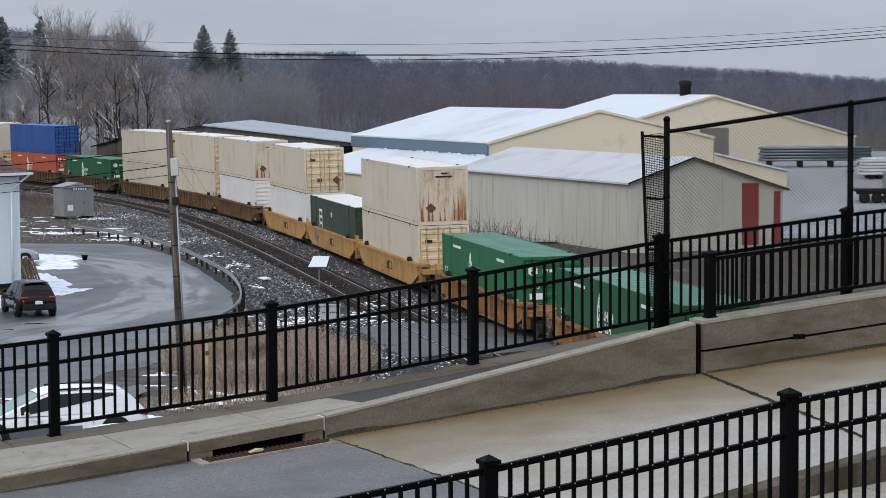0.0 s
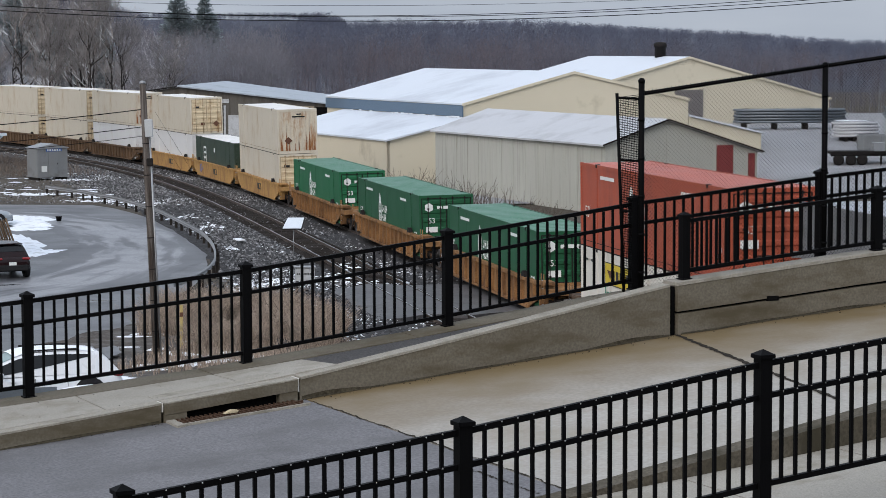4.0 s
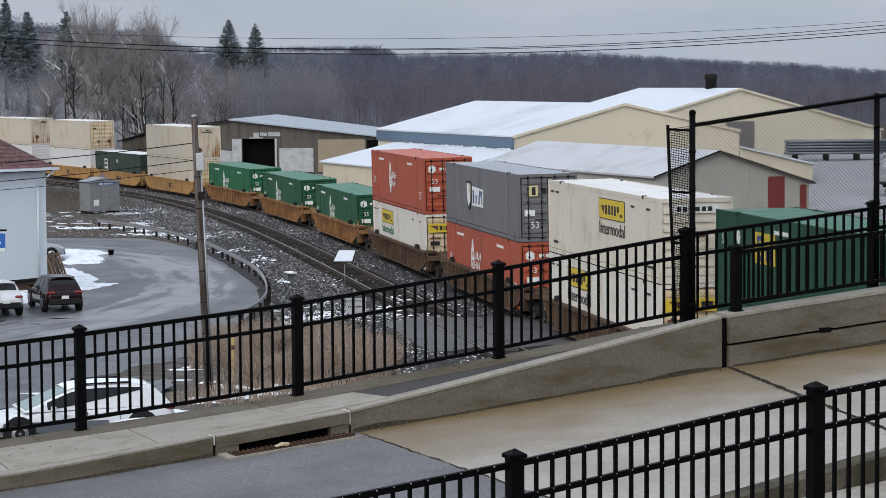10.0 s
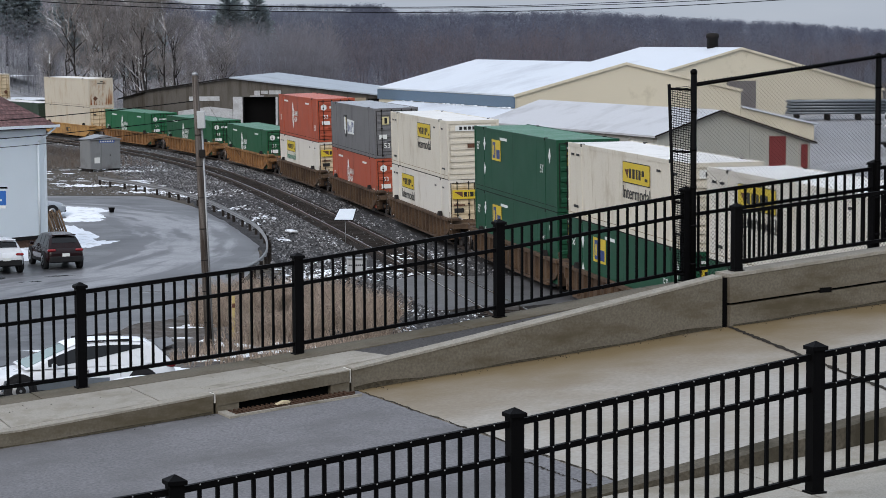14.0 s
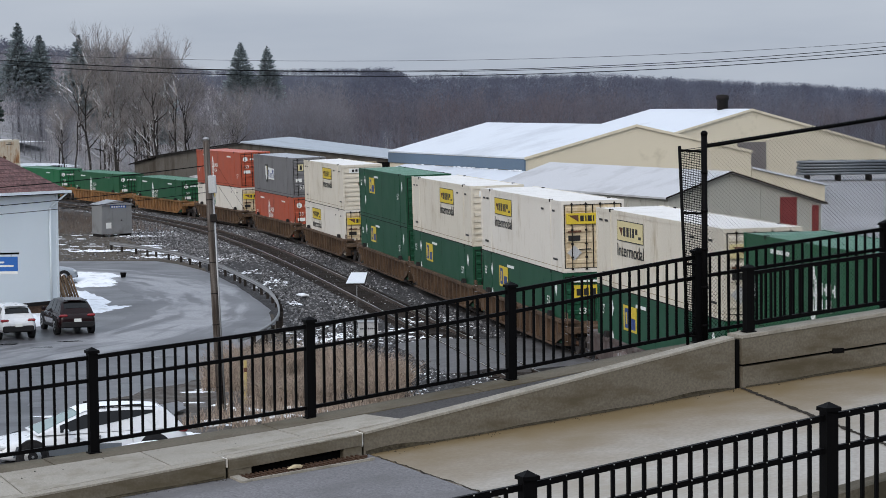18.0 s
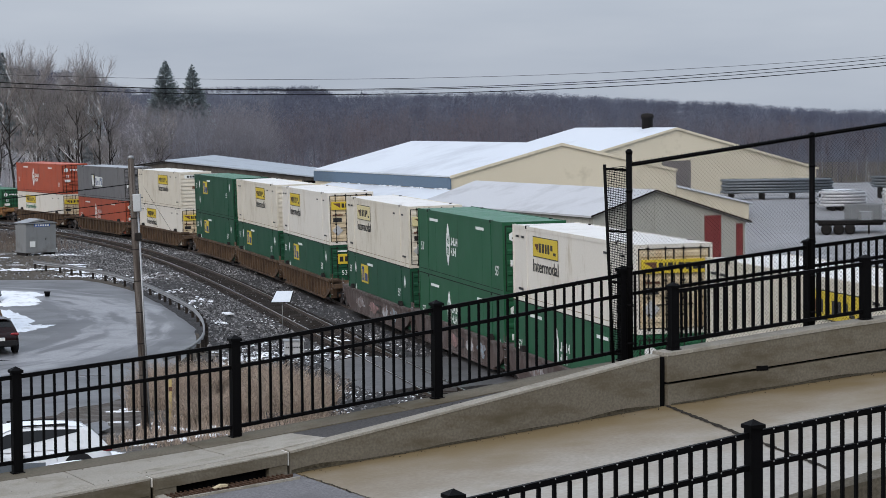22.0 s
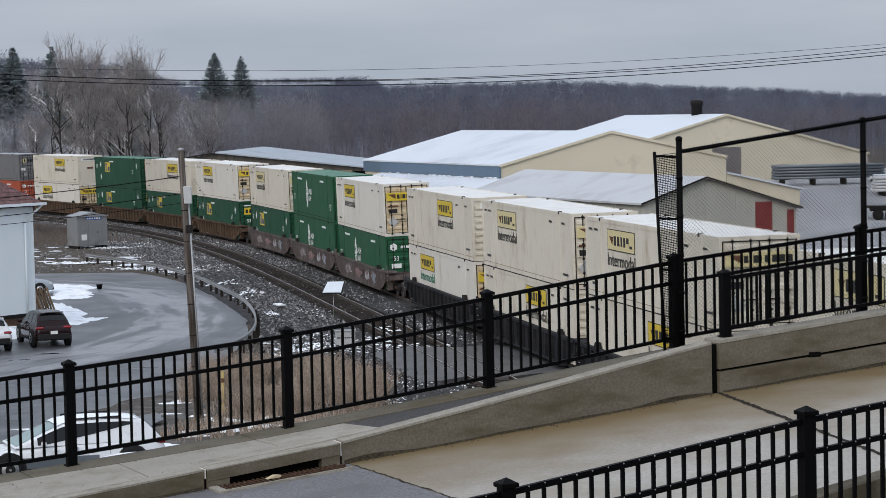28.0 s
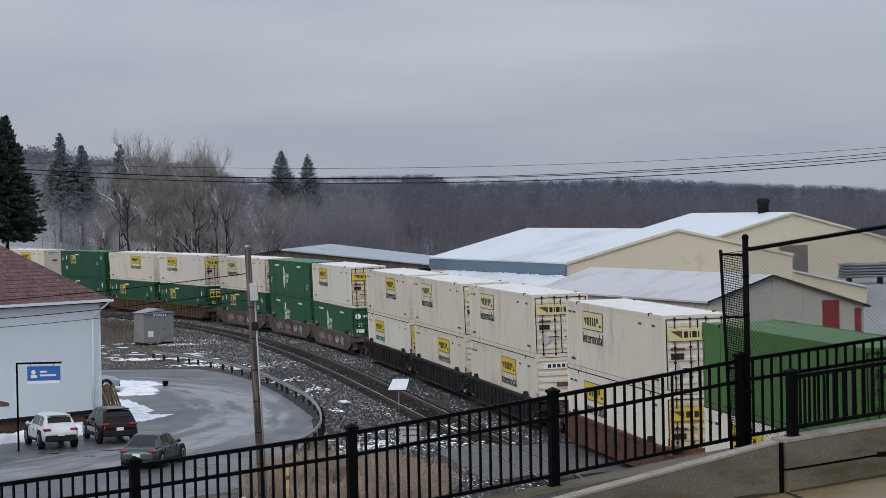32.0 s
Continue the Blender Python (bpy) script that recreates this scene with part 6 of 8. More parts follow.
big = gable_hall("tall_warehouse", (11.3, 208.45), 28.1, [(0, 5.4), (15.1, 9.04), (31.1, 5.14)], 16.8, M_CREAM, M_ROOFSNOW, "tall cream warehouse with snowy roof and roof vent", 0.15, siding=0)
part("louvre", box(13.6, 16.7, -0.08, -0.004, 3.6, 6.15), M_WINDOWGREY, big, "grey louvred opening")
vent = part("roof_vent", lathe([(0.52, 8.7), (0.52, 10.0), (0.62, 10.02), (0.62, 10.3), (0.5, 10.45), (0.1, 10.5)], 16, at=(15.1, 4.6, 0)), M_DARKSTEEL, big, "dark round roof vent")

annex = thing("warehouse_annex", pose(-2.2, 174, 0, 0, 0, TURN), "low cream annex with a snow-covered lean-to roof", "building")
part("front_wall", box(0, 0.2, 0, 27.5, -0.3, 3.3), M_CREAM, annex)
part("end_wall", prism([(0, -0.3), (6.5, -0.3), (6.5, 4.72), (0, 3.3)], -0.0, 0.2), M_CREAM, annex)
part("back_wall", prism([(0, -0.3), (6.5, -0.3), (6.5, 4.72), (0, 3.3)], 27.3, 27.5), M_CREAM, annex)
part("roof", prism([(-0.2, 3.26), (6.54, 4.76), (6.54, 4.88), (-0.2, 3.38)], -0.3, 27.8), M_ROOFSNOW, annex)
rnd = random.Random(12)
for k in range(26):
    y = 1.6 + 24.5 * rnd.random() ** 1.2
    part("snow_lump", box(6.3, 6.54, y, y + rnd.uniform(0.08, 0.26), 4.84, 4.88 + rnd.uniform(0.02, 0.09), bevel=0.02), M_SNOW, annex, "lump of snow against the fascia")

wing = thing("warehouse_wing", pose(3.42, 178.0, 0, 0, 0, TURN), "low cream lean-to wing with a frosted roof edge", "building")
part("front_wall", prism([(19.05, -0.3), (25.5, -0.3), (25.5, 3.22), (19.05, 4.66)], 0, 0.2), M_CREAM, wing)
part("side_wall", box(25.3, 25.5, 0.2, 20, -0.3, 3.2), M_CREAM, wing)
part("roof", prism([(19.05, 4.68), (25.8, 3.18), (25.8, 3.32), (19.05, 4.82)], -0.25, 20.0), M_ROOFSNOW, wing)

M_PALEBOARD = material("weathered_white_board", (0.44, 0.45, 0.46), 0.8, vary=0.14, scale=0.8, grain=10, dirt=(0.33, 0.33, 0.325), dirt_at=0.55, dirt_scale=1.2)
barn = thing("old_depot", pose(-35.2, 258.0, 0), "old brown board depot with a grey metal roof", "building")
part("front_wall", prism([(0, -0.3), (10.65, -0.3), (10.65, 3.82), (14.4, 3.82), (14.4, -0.3), (25.6, -0.3), (25.6, 3.85), (9.3, 5.8), (0, 4.5)], 0, 0.25), M_BROWN, barn)
# black sheet paints the unlit inside of the depot
part("opening", box(10.65, 14.4, 1.2, 1.3, -0.3, 3.82), M_DARK, barn, "dark open doorway")
for k, (x0, x1, z0, z1) in enumerate(((11.9, 12.5, 4.0, 4.5), (12.6, 13.4, 4.15, 4.5), (13.5, 14.8, 4.1, 4.52), (11.4, 12.9, 3.86, 3.98))):
    part("lintel", box(x0, x1, -0.06 - 0.01 * k, -0.005, z0, z1), M_PALEBOARD, barn, "pale boards over the doorway")
part("sliding_door", box(9.56, 10.6, -0.12, -0.02, 0.2, 3.84), M_PALEBOARD, barn, "white sliding door panel")
part("sliding_door", box(14.7, 18.4, -0.12, -0.02, 0.2, 2.78), M_PALEBOARD, barn, "white sliding door panel")
part("door_jamb", box(14.2, 14.42, -0.09, -0.004, 0.2, 3.82), M_PALEBOARD, barn, "worn pale door jamb")
part("name_board", box(4.8, 8.1, -0.08, -0.01, 3.42, 3.9), M_PALEBOARD, barn, "long pale board on the wall")
part("low_cladding", prism([(3.6, 0.2), (9.5, 0.2), (9.5, 2.5), (7.0, 2.8), (3.6, 2.3)], -0.07, -0.01), M_PALEBOARD, barn, "weathered pale cladding")
part("board_panel", box(18.9, 24.0, -0.08, -0.01, 0.2, 3.7), M_TAN, barn, "tan board panel")
part("window", box(24.2, 25.4, -0.1, -0.012, 2.6, 3.6), M_DARK, barn, "dark window")
rb = bmesh.new()
quad = [(9.2, -0.5, 5.86), (26.0, -0.5, 3.86), (25.6, 16.0, 4.45), (13.2, 16.0, 6.1)]
lo4, hi4 = [rb.verts.new(q) for q in quad], [rb.verts.new((q[0], q[1], q[2] + 0.14)) for q in quad]
rb.faces.new(lo4[::-1]), rb.faces.new(hi4)
for k in range(4):
    rb.faces.new((lo4[k], lo4[(k + 1) % 4], hi4[(k + 1) % 4], hi4[k]))
part("roof", rb, M_GREYROOF, barn, "grey metal roof")
part("side_roof", prism([(-0.6, 4.4), (9.2, 5.82), (9.2, 5.94), (-0.6, 4.52)], -0.4, 15.0), M_DARKSTEEL, barn, "dark roof slope")
part("back_wall", box(0, 25.6, 15.0, 15.2, -0.3, 4.4), M_BROWN, barn)
part("side_wall", box(0, 0.25, 0.25, 15.0, -0.3, 4.5), M_BROWN, barn)
part("side_wall", box(25.35, 25.6, 0.25, 15.0, -0.3, 3.9), M_BROWN, barn)
part("lean_to", prism([(-2.9, -0.3), (-0.05, -0.3), (-0.05, 4.4), (-2.9, 3.6)], 3.5, 12), M_BROWN, barn)
part("lean_to_roof", prism([(-3.5, 3.5), (-0.05, 4.45), (-0.05, 4.57), (-3.5, 3.62)], 3.1, 12.4), M_DARKSTEEL, barn, "dark lean-to roof")
for k in range(1, 16):
    xx = k * 1.6
    if not 9.2 < xx < 18.6:
        part("batten", box(xx - 0.05, xx + 0.05, -0.03, -0.002, -0.2, float(np.interp(xx, [0, 9.3, 25.6], [4.4, 5.6, 3.85]))), M_BROWN, barn)

# ---- white house ----
M_SIDING = material("white_vinyl_siding", (0.78, 0.84, 0.87), 0.55, vary=0.05, scale=0.4, grain=20, bump=0.03)
M_SHINGLE = material("maroon_shingles", (0.15, 0.088, 0.086), 0.9, vary=0.4, scale=1.6, grain=9, bump=0.5, dirt=(0.09, 0.058, 0.058), dirt_at=0.55, dirt_scale=3.0, per_piece=0.12)
M_STONEBASE = material("brown_stone_base", (0.11, 0.07, 0.05), 0.9, vary=0.35, scale=1.5, grain=10, bump=0.4)
house = thing("house", pose(-20.5, 114.6, 0, 0, 0, 52.0), "white clapboard house with maroon shingle hip roof", "house")
part("wall", box(-7.0, 0, 0, 12, 0.75, 6.15), M_SIDING, house)
part("foundation", box(-6.95, -0.05, 0.05, 11.95, -0.5, 0.75), M_STONEBASE, house, "brown stone foundation")
for k in range(36):
    z = 0.76 + k * 0.15
    part("clapboard", prism([(-0.02, z), (0.0, z), (0.0, z + 0.15), (-0.008, z + 0.15)], -7.0, 0.0, axis="x"), M_SIDING, house)
part("corner_board", box(-0.1, 0.02, -0.045, 0.1, 0.75, 6.15), M_SIDING, house)
part("skirt", box(-7.0, 0.0, -0.05, -0.032, 0.62, 0.8), M_DARKSTEEL, house, "dark base trim")
rb = bmesh.new()
lo = [rb.verts.new(p) for p in ((-7.4, -0.4, 6.12), (0.4, -0.4, 6.12), (0.4, 12.4, 6.12), (-7.4, 12.4, 6.12))]
top = [rb.verts.new(p) for p in ((-3.5, 3.5, 9.0), (-3.5, 8.5, 9.0))]
rb.faces.new((lo[0], lo[1], top[0])), rb.faces.new((lo[1], lo[2], top[1], top[0])), rb.faces.new((lo[2], lo[3], top[1])), rb.faces.new((lo[3], lo[0], top[0], top[1]))
rb.faces.new(lo[::-1])
part("roof", rb, M_SHINGLE, house, "maroon shingle roof")
for k in range(16):
    f = k / 16
    z = 6.13 + 2.86 * f
    a, b = -7.4 + 3.9 * f, 0.4 - 3.9 * f
    y = -0.4 + 3.9 * f
    part("shingle_course", box(a, b, y - 0.015, y + 0.25, z - 0.02, z + 0.009), M_SHINGLE, house)
part("gutter", box(-7.4, 0.5, -0.52, -0.38, 6.0, 6.13), M_SIDING, house, "white gutter")
part("gutter", box(0.38, 0.52, -0.5, 12.4, 6.0, 6.13), M_SIDING, house, "white gutter")
part("fascia", box(-7.35, 0.35, -0.37, -0.3, 5.95, 6.11), M_DARKSTEEL, house)
part("downspout", rod((-0.55, -0.1, 0.8), (-0.55, -0.1, 5.3), 0.05, sides=8), M_SIDING, house, "white downspout")
part("downspout", rod((-0.55, -0.1, 5.3), (0.3, -0.42, 6.0), 0.05, sides=8), M_SIDING, house, "white downspout")
porch = thing("porch", pose(-24.0, 99.6, 0, 0, 0, 30.0), "white boarded porch with a dark eave", "porch")
part("wall", box(-6, 1.6, 0, 4, 0.0, 2.2), M_SIDING, porch)
part("roof", prism([(-6.4, 2.3), (2.2, 2.15), (2.2, 2.3), (-2.0, 3.4), (-6.4, 3.4)], -0.4, 4.4), M_SHINGLE, porch, "dark porch eave")


# ---- trees ----
snow_later = []
M_BARK = material("dark_bark", (0.04, 0.036, 0.034), 0.95, vary=0.3, scale=2, grain=20, snow_top=0.02)
M_LIMB = material("snow_dusted_limbs", (0.22, 0.20, 0.19), 0.95, vary=0.35, scale=0.35, grain=8, island=0.3, snow_top=0.8)
M_TWIG = material("bare_twigs", (0.50, 0.475, 0.485), 0.95, vary=0.3, scale=0.08, grain=3, island=0.2)
M_CROWN = material("crown_twigs", (0.40, 0.375, 0.37), 0.95, vary=0.3, scale=0.08, grain=3, island=0.25)
# the next four wood colours carry distance haze as a blue-grey tint
M_HAZETWIG = material("haze_tinted_woods", (0.245, 0.245, 0.272), 0.95, vary=0.35, scale=0.04, grain=0.8, island=0.16, dirt=(0.20, 0.175, 0.178), dirt_at=0.53, dirt_scale=0.03)
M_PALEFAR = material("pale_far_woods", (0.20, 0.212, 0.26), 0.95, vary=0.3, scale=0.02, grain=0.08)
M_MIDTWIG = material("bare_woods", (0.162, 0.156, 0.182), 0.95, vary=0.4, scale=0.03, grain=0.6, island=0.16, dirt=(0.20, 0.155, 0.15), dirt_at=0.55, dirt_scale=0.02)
M_FARTWIG = material("haze_blue_woods", (0.128, 0.137, 0.18), 0.95, vary=0.3, scale=0.012, grain=0.05, island=0.0, dirt=(0.112, 0.115, 0.145), dirt_at=0.52, dirt_scale=0.008)
M_PALESTEM = material("pale_stems", (0.36, 0.37, 0.39), 0.9, vary=0.2, scale=0.1, grain=3, island=0.2)
# distance haze is mixed into the far needles' pale blue colour
M_FARNEEDLE = material("haze_tinted_needles", (0.30, 0.345, 0.36), 0.9, vary=0.3, scale=0.5, grain=6, island=0.45)
M_NEEDLE = material("dark_needles", (0.085, 0.112, 0.10), 0.9, vary=0.3, scale=0.5, grain=6, island=0.55)

for m in (M_TWIG, M_CROWN, M_HAZETWIG, M_PALEFAR, M_MIDTWIG, M_FARTWIG, M_FARNEEDLE, M_NEEDLE):
    let_light_through(m)


def bar(vs, fs, a, b, r0, r1):
    """A three-sided tapered stick, added to vertex and face lists."""
    d = (b - a)
    q = d.to_track_quat("Z", "Y")
    i = len(vs)
    for c, r in ((a, r0), (b, r1)):
        for k in range(3):
            vs.append(tuple(c + q @ Vector((r * math.cos(2.094 * k), r * math.sin(2.094 * k), 0))))
    for k in range(3):
        fs.append((i + k, i + (k + 1) % 3, i + 3 + (k + 1) % 3, i + 3 + k))


def grow(out, rnd, a, way, length, r, depth):
    """A limb that climbs, forks and thins out into twigs; out holds the stem, limb and twig meshes."""
    p, d = a, way.normalized()
    for k in range(3):
        d = (d + Vector((rnd.uniform(-.2, .2), rnd.uniform(-.2, .2), rnd.uniform(0.0, .2)))).normalized()
        q = p + d * length / 3
        r0, r1 = max(0.011, r * (1 - 0.13 * k)), max(0.009, r * (1 - 0.13 * (k + 1)))
        vs, fs = out[0] if r > 0.085 else out[1] if r > 0.03 else out[2]
        bar(vs, fs, p, q, r0, r1)
        if depth and k:
            for j in range(2 if k == 2 else 1):
                side = Vector((rnd.uniform(-1, 1), rnd.uniform(-1, 1), rnd.uniform(-0.25, 0.6))).normalized()
                grow(out, rnd, q, d * 0.8 + side * 0.7, length * rnd.uniform(0.58, 0.8), r * 0.62, depth - 1)
        if depth < 2:
            for j in range(1 if k < 2 else 2):
                side = Vector((rnd.uniform(-1, 1), rnd.uniform(-1, 1), rnd.uniform(-0.2, 1.0))).normalized()
                bar(*out[2], q, q + (d * 0.6 + side).normalized() * rnd.uniform(0.4, 1.0), 0.011, 0.006)
        p = q


def bare_tree(seed, height, label):
    """One to three dark stems that fork into climbing limbs, and a haze of twigs."""
    rnd = random.Random(seed)
    t = thing("bare_tree", pose(0, 0, -60), label, "tree", "bare trees beyond the bend")
    out = [([], []), ([], []), ([], [])]
    for n in range(1 + seed % 3):
        p, r = Vector((0.7 * n, 0.3 * n, -0.3)), height * (0.016 if n == 0 else 0.0115)
        lean = Vector((rnd.uniform(-.09, .09), rnd.uniform(-.08, .08), 1))
        tall = height * (1 - 0.14 * n)
        for k in range(7):
            d = (lean + Vector((rnd.uniform(-.16, .16), rnd.uniform(-.16, .16), 0))).normalized()
            q = p + d * tall * 0.1
            bar(*out[0], p, q, r * (1 - k * 0.11), r * (1 - (k + 1) * 0.11))
            p = q
            for j in range((0, 0, 1, 2, 2, 3, 4)[k]):
                a = rnd.uniform(0, 6.28)
                way = Vector((math.cos(a), math.sin(a), rnd.uniform(-0.05, 0.5) + 0.12 * k))
                grow(out, rnd, q, way, tall * rnd.uniform(0.13, 0.19) * (0.75 if k < 4 else 1.0), r * (0.42 - 0.02 * k), 3 if k > 4 else 2 if k > 3 else 1)
    peak = height / max(v[2] for v in out[2][0])
    for vs, _ in out:
        vs[:] = [(x, y, z * peak) for x, y, z in vs]
    part("trunk", plane_mesh(*out[0], "trunk"), M_BARK, t, "dark forked trunk")
    tagged(part("branchwork", plane_mesh(*out[1], "branchwork"), M_LIMB, t, "bare limbs dusted with snow"), kind="stuff")
    part("crown", plane_mesh(*out[2], "crown"), M_CROWN, t, "crown of bare grey-brown twigs")
    return t


def conifer(seed, height, spread, label, bare=0.1, group=""):
    """Branches at every height, each a drooping spray of needle fronds."""
    rnd = random.Random(seed)
    t = thing("conifer", pose(0, 0, -60), label, "tree", group)
    part("trunk", rod((0, 0, -0.3), (0, 0, height * 0.97), height * 0.014, 0.03, 8), M_BARK, t, "dark straight trunk")
    vs, fs = [], []
    for k in range(int(height * 42)):
        f = bare + (1 - bare) * (1 - rnd.random() ** 0.72 * 0.995)
        z = height * f
        g = (f - bare) / (1 - bare)
        taper = (1 - g) ** 0.9 * min(1.0, 0.6 + g * 3.0)
        ln = spread * taper * rnd.uniform(0.72, 1.12) + 0.15
        a = rnd.uniform(0, 6.2832)
        out = Vector((math.cos(a), math.sin(a), rnd.uniform(-0.38, -0.02) + 0.35 * g)).normalized()
        side = Vector((-math.sin(a), math.cos(a), 0))
        root = Vector((0, 0, z))
        count = max(4, int(ln * 3.6))
        for m in range(count):
            h = 0.25 + 0.75 * (m + rnd.random()) / count
            c = root + out * ln * h + Vector((0, 0, 0.10 * ln * h * h))
            w = (0.42 * (1.1 - h) + 0.16) * min(1.0, 0.4 + ln / 4)
            for sgn in (-1, 1):
                i = len(vs)
                end = c + side * sgn * w * rnd.uniform(0.7, 1.3) + out * w * rnd.uniform(0.3, 0.9) - Vector((0, 0, rnd.uniform(0.1, 0.5) * w))
                for e in (c - out * 0.16, c + out * 0.15 + Vector((0, 0, 0.03)), end, c + side * sgn * w * 0.35 - Vector((0, 0, rnd.uniform(0.12, 0.3)))):
                    vs.append(tuple(e))
                fs.extend(((i, i + 1, i + 2), (i, i + 2, i + 3)))
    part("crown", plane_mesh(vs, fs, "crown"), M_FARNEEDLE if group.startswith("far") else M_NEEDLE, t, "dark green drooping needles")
    return t


bare_kinds = [bare_tree(k, 17, "tall bare deciduous tree with snow-dusted limbs") for k in range(6)]
rnd = random.Random(11)
# the tall trees stand in two clumps; lower ones fill the bank between and behind them
STANDS = [(-9.3, 20.3), (-9.0, 19.6), (-8.7, 18.6), (-9.7, 16.6), (-7.9, 18.6), (-7.65, 19.4), (-7.3, 18.2), (-7.0, 17.4), (-8.3, 16.2)]
for i in range(20):
    if i < len(STANDS):
        a, top = STANDS[i]
        y = 270 + rnd.uniform(-3, 8)
    else:
        a = -10.3 + 4.6 * ((i * 7) % 25) / 25 + rnd.uniform(-0.2, 0.2)
        top = rnd.uniform(9.5, 13.5)
        y = 266 + rnd.uniform(0, 40)
    x = y * math.tan(radians(a))
    while line_side(x, y) < 7.5:
        y += 3.0
        x = y * math.tan(radians(a))
    base = ground_z(x, y)
    k = (top - base) / 17
    w = k * (0.66 if i < len(STANDS) else 0.8)
    copy_thing(bare_kinds[i % 6], pose(x, y, base, 0, 0, rnd.uniform(0, 360)) @ Matrix.Diagonal((w, w, k, 1)))
for ob in bare_kinds:
    for o in (*ob.children_recursive, ob):
        bpy.data.objects.remove(o)
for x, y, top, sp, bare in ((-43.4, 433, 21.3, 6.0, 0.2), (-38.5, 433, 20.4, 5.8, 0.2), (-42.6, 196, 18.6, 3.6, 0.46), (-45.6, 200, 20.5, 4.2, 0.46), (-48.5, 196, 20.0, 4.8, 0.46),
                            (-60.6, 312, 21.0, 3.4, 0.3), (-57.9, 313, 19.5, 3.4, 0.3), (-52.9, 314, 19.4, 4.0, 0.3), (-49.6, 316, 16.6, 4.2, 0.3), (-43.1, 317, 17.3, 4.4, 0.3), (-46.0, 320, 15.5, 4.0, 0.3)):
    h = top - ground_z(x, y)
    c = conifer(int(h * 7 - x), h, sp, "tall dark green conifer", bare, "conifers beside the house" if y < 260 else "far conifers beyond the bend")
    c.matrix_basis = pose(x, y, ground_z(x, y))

def woods(name, seed, count, place, share, twig, twigs, mat, label):
    """Bare woods too many to count, as one mesh; their tops follow the skyline of the ridge."""
    rnd = random.Random(seed)
    shapes = []
    for k in range(12):
        vs, fs = [], []
        wide = rnd.uniform(0.15, 0.26) * (1.6 if twig > 0.005 else 1.0)
        stem = 0.0025 if twig > 0.005 else 0.005
        bar(vs, fs, Vector((0, 0, 0)), Vector((rnd.uniform(-.05, .05), rnd.uniform(-.05, .05), 0.6)), stem, stem * 0.6)
        for j in range(0 if twig > 0.005 else 4):
            a = rnd.uniform(0, 6.28)
            q = Vector((wide * 0.7 * math.cos(a), wide * 0.7 * math.sin(a), rnd.uniform(0.55, 0.85)))
            bar(vs, fs, Vector((0, 0, rnd.uniform(0.15, 0.5))), q, twig * 0.9, twig * 0.5)
        for j in range(twigs):
            # slender twigs that climb and spread, thickest in the upper crown
            a, e, q = rnd.uniform(0, 6.28), rnd.uniform(-1, 1), rnd.random() ** 0.45
            c = Vector((wide * q * math.cos(a) * math.sqrt(1 - e * e), wide * q * math.sin(a) * math.sqrt(1 - e * e), 0.54 + 0.42 * q * e))
            d = Vector((c.x * 1.6 + rnd.uniform(-.12, .12), c.y * 1.6 + rnd.uniform(-.12, .12), rnd.uniform(0.02, 0.3))).normalized() * rnd.uniform(0.035, 0.085)
            b = rnd.uniform(0, 3.14)
            w = Vector((math.cos(b), math.sin(b), 0)) * twig
            i = len(vs)
            vs.extend((tuple(c - w), tuple(c + w), tuple(c + d)))
            fs.append((i, i + 1, i + 2))
        v = np.array(vs)
        v[:, 2] /= v[:, 2].max()
        shapes.append((v, np.array([f if len(f) == 3 else f[:3] for f in fs] + [(f[0], f[2], f[3]) for f in fs if len(f) == 4])))
    all_v, all_f, base = [], [], 0
    for i in range(count):
        x, y = place(rnd)
        d = math.hypot(x, y)
        if d < 420 and x < -5 and line_side(x, y) < 7.5:
            continue
        ground_here = ground_z(x, y)
        lumps = 0.09 * noise.noise((x * 0.02, y * 0.01, 2)) + 0.12 * max(0.0, noise.noise((x * 0.06, y * 0.03, 7)))
        top = 10.3 + d * float(np.interp(math.degrees(math.atan2(x, y)), *SKYLINE)) * (1 + lumps - 0.04)
        h = min(24.0, max(4.0, (top - ground_here) * rnd.uniform(*share)))
        v, f = shapes[i % 12]
        a = rnd.uniform(0, 6.28)
        c, s = math.cos(a), math.sin(a)
        w = np.empty_like(v)
        w[:, 0] = (v[:, 0] * c - v[:, 1] * s) * h + x
        w[:, 1] = (v[:, 0] * s + v[:, 1] * c) * h + y
        w[:, 2] = v[:, 2] * h + ground_here - 0.2
        all_v.append(w)
        all_f.append(f + base)
        base += len(v)
    d = plane_mesh(np.concatenate(all_v).tolist(), np.concatenate(all_f).tolist(), name)
    solid(name, d, mat, label, "woods", kind="stuff")


def wedge(d0, d1, a0, a1):
    def place(r):
        d, a = r.uniform(d0, d1), radians(r.uniform(a0, a1))
        return d * math.sin(a), d * math.cos(a)
    return place


woods("near_woods", 3, 260, wedge(310, 430, -14, -6), (0.4, 0.9), 0.0019, 420, M_TWIG, "grey-brown bare winter woods")
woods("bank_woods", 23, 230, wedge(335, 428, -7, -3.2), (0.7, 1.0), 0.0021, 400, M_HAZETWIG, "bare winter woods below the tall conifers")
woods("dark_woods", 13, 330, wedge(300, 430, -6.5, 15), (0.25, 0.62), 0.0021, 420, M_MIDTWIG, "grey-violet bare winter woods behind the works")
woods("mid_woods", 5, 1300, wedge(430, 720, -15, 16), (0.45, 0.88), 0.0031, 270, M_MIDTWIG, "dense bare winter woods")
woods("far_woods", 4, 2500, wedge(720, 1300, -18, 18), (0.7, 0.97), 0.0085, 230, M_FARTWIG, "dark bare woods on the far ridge")
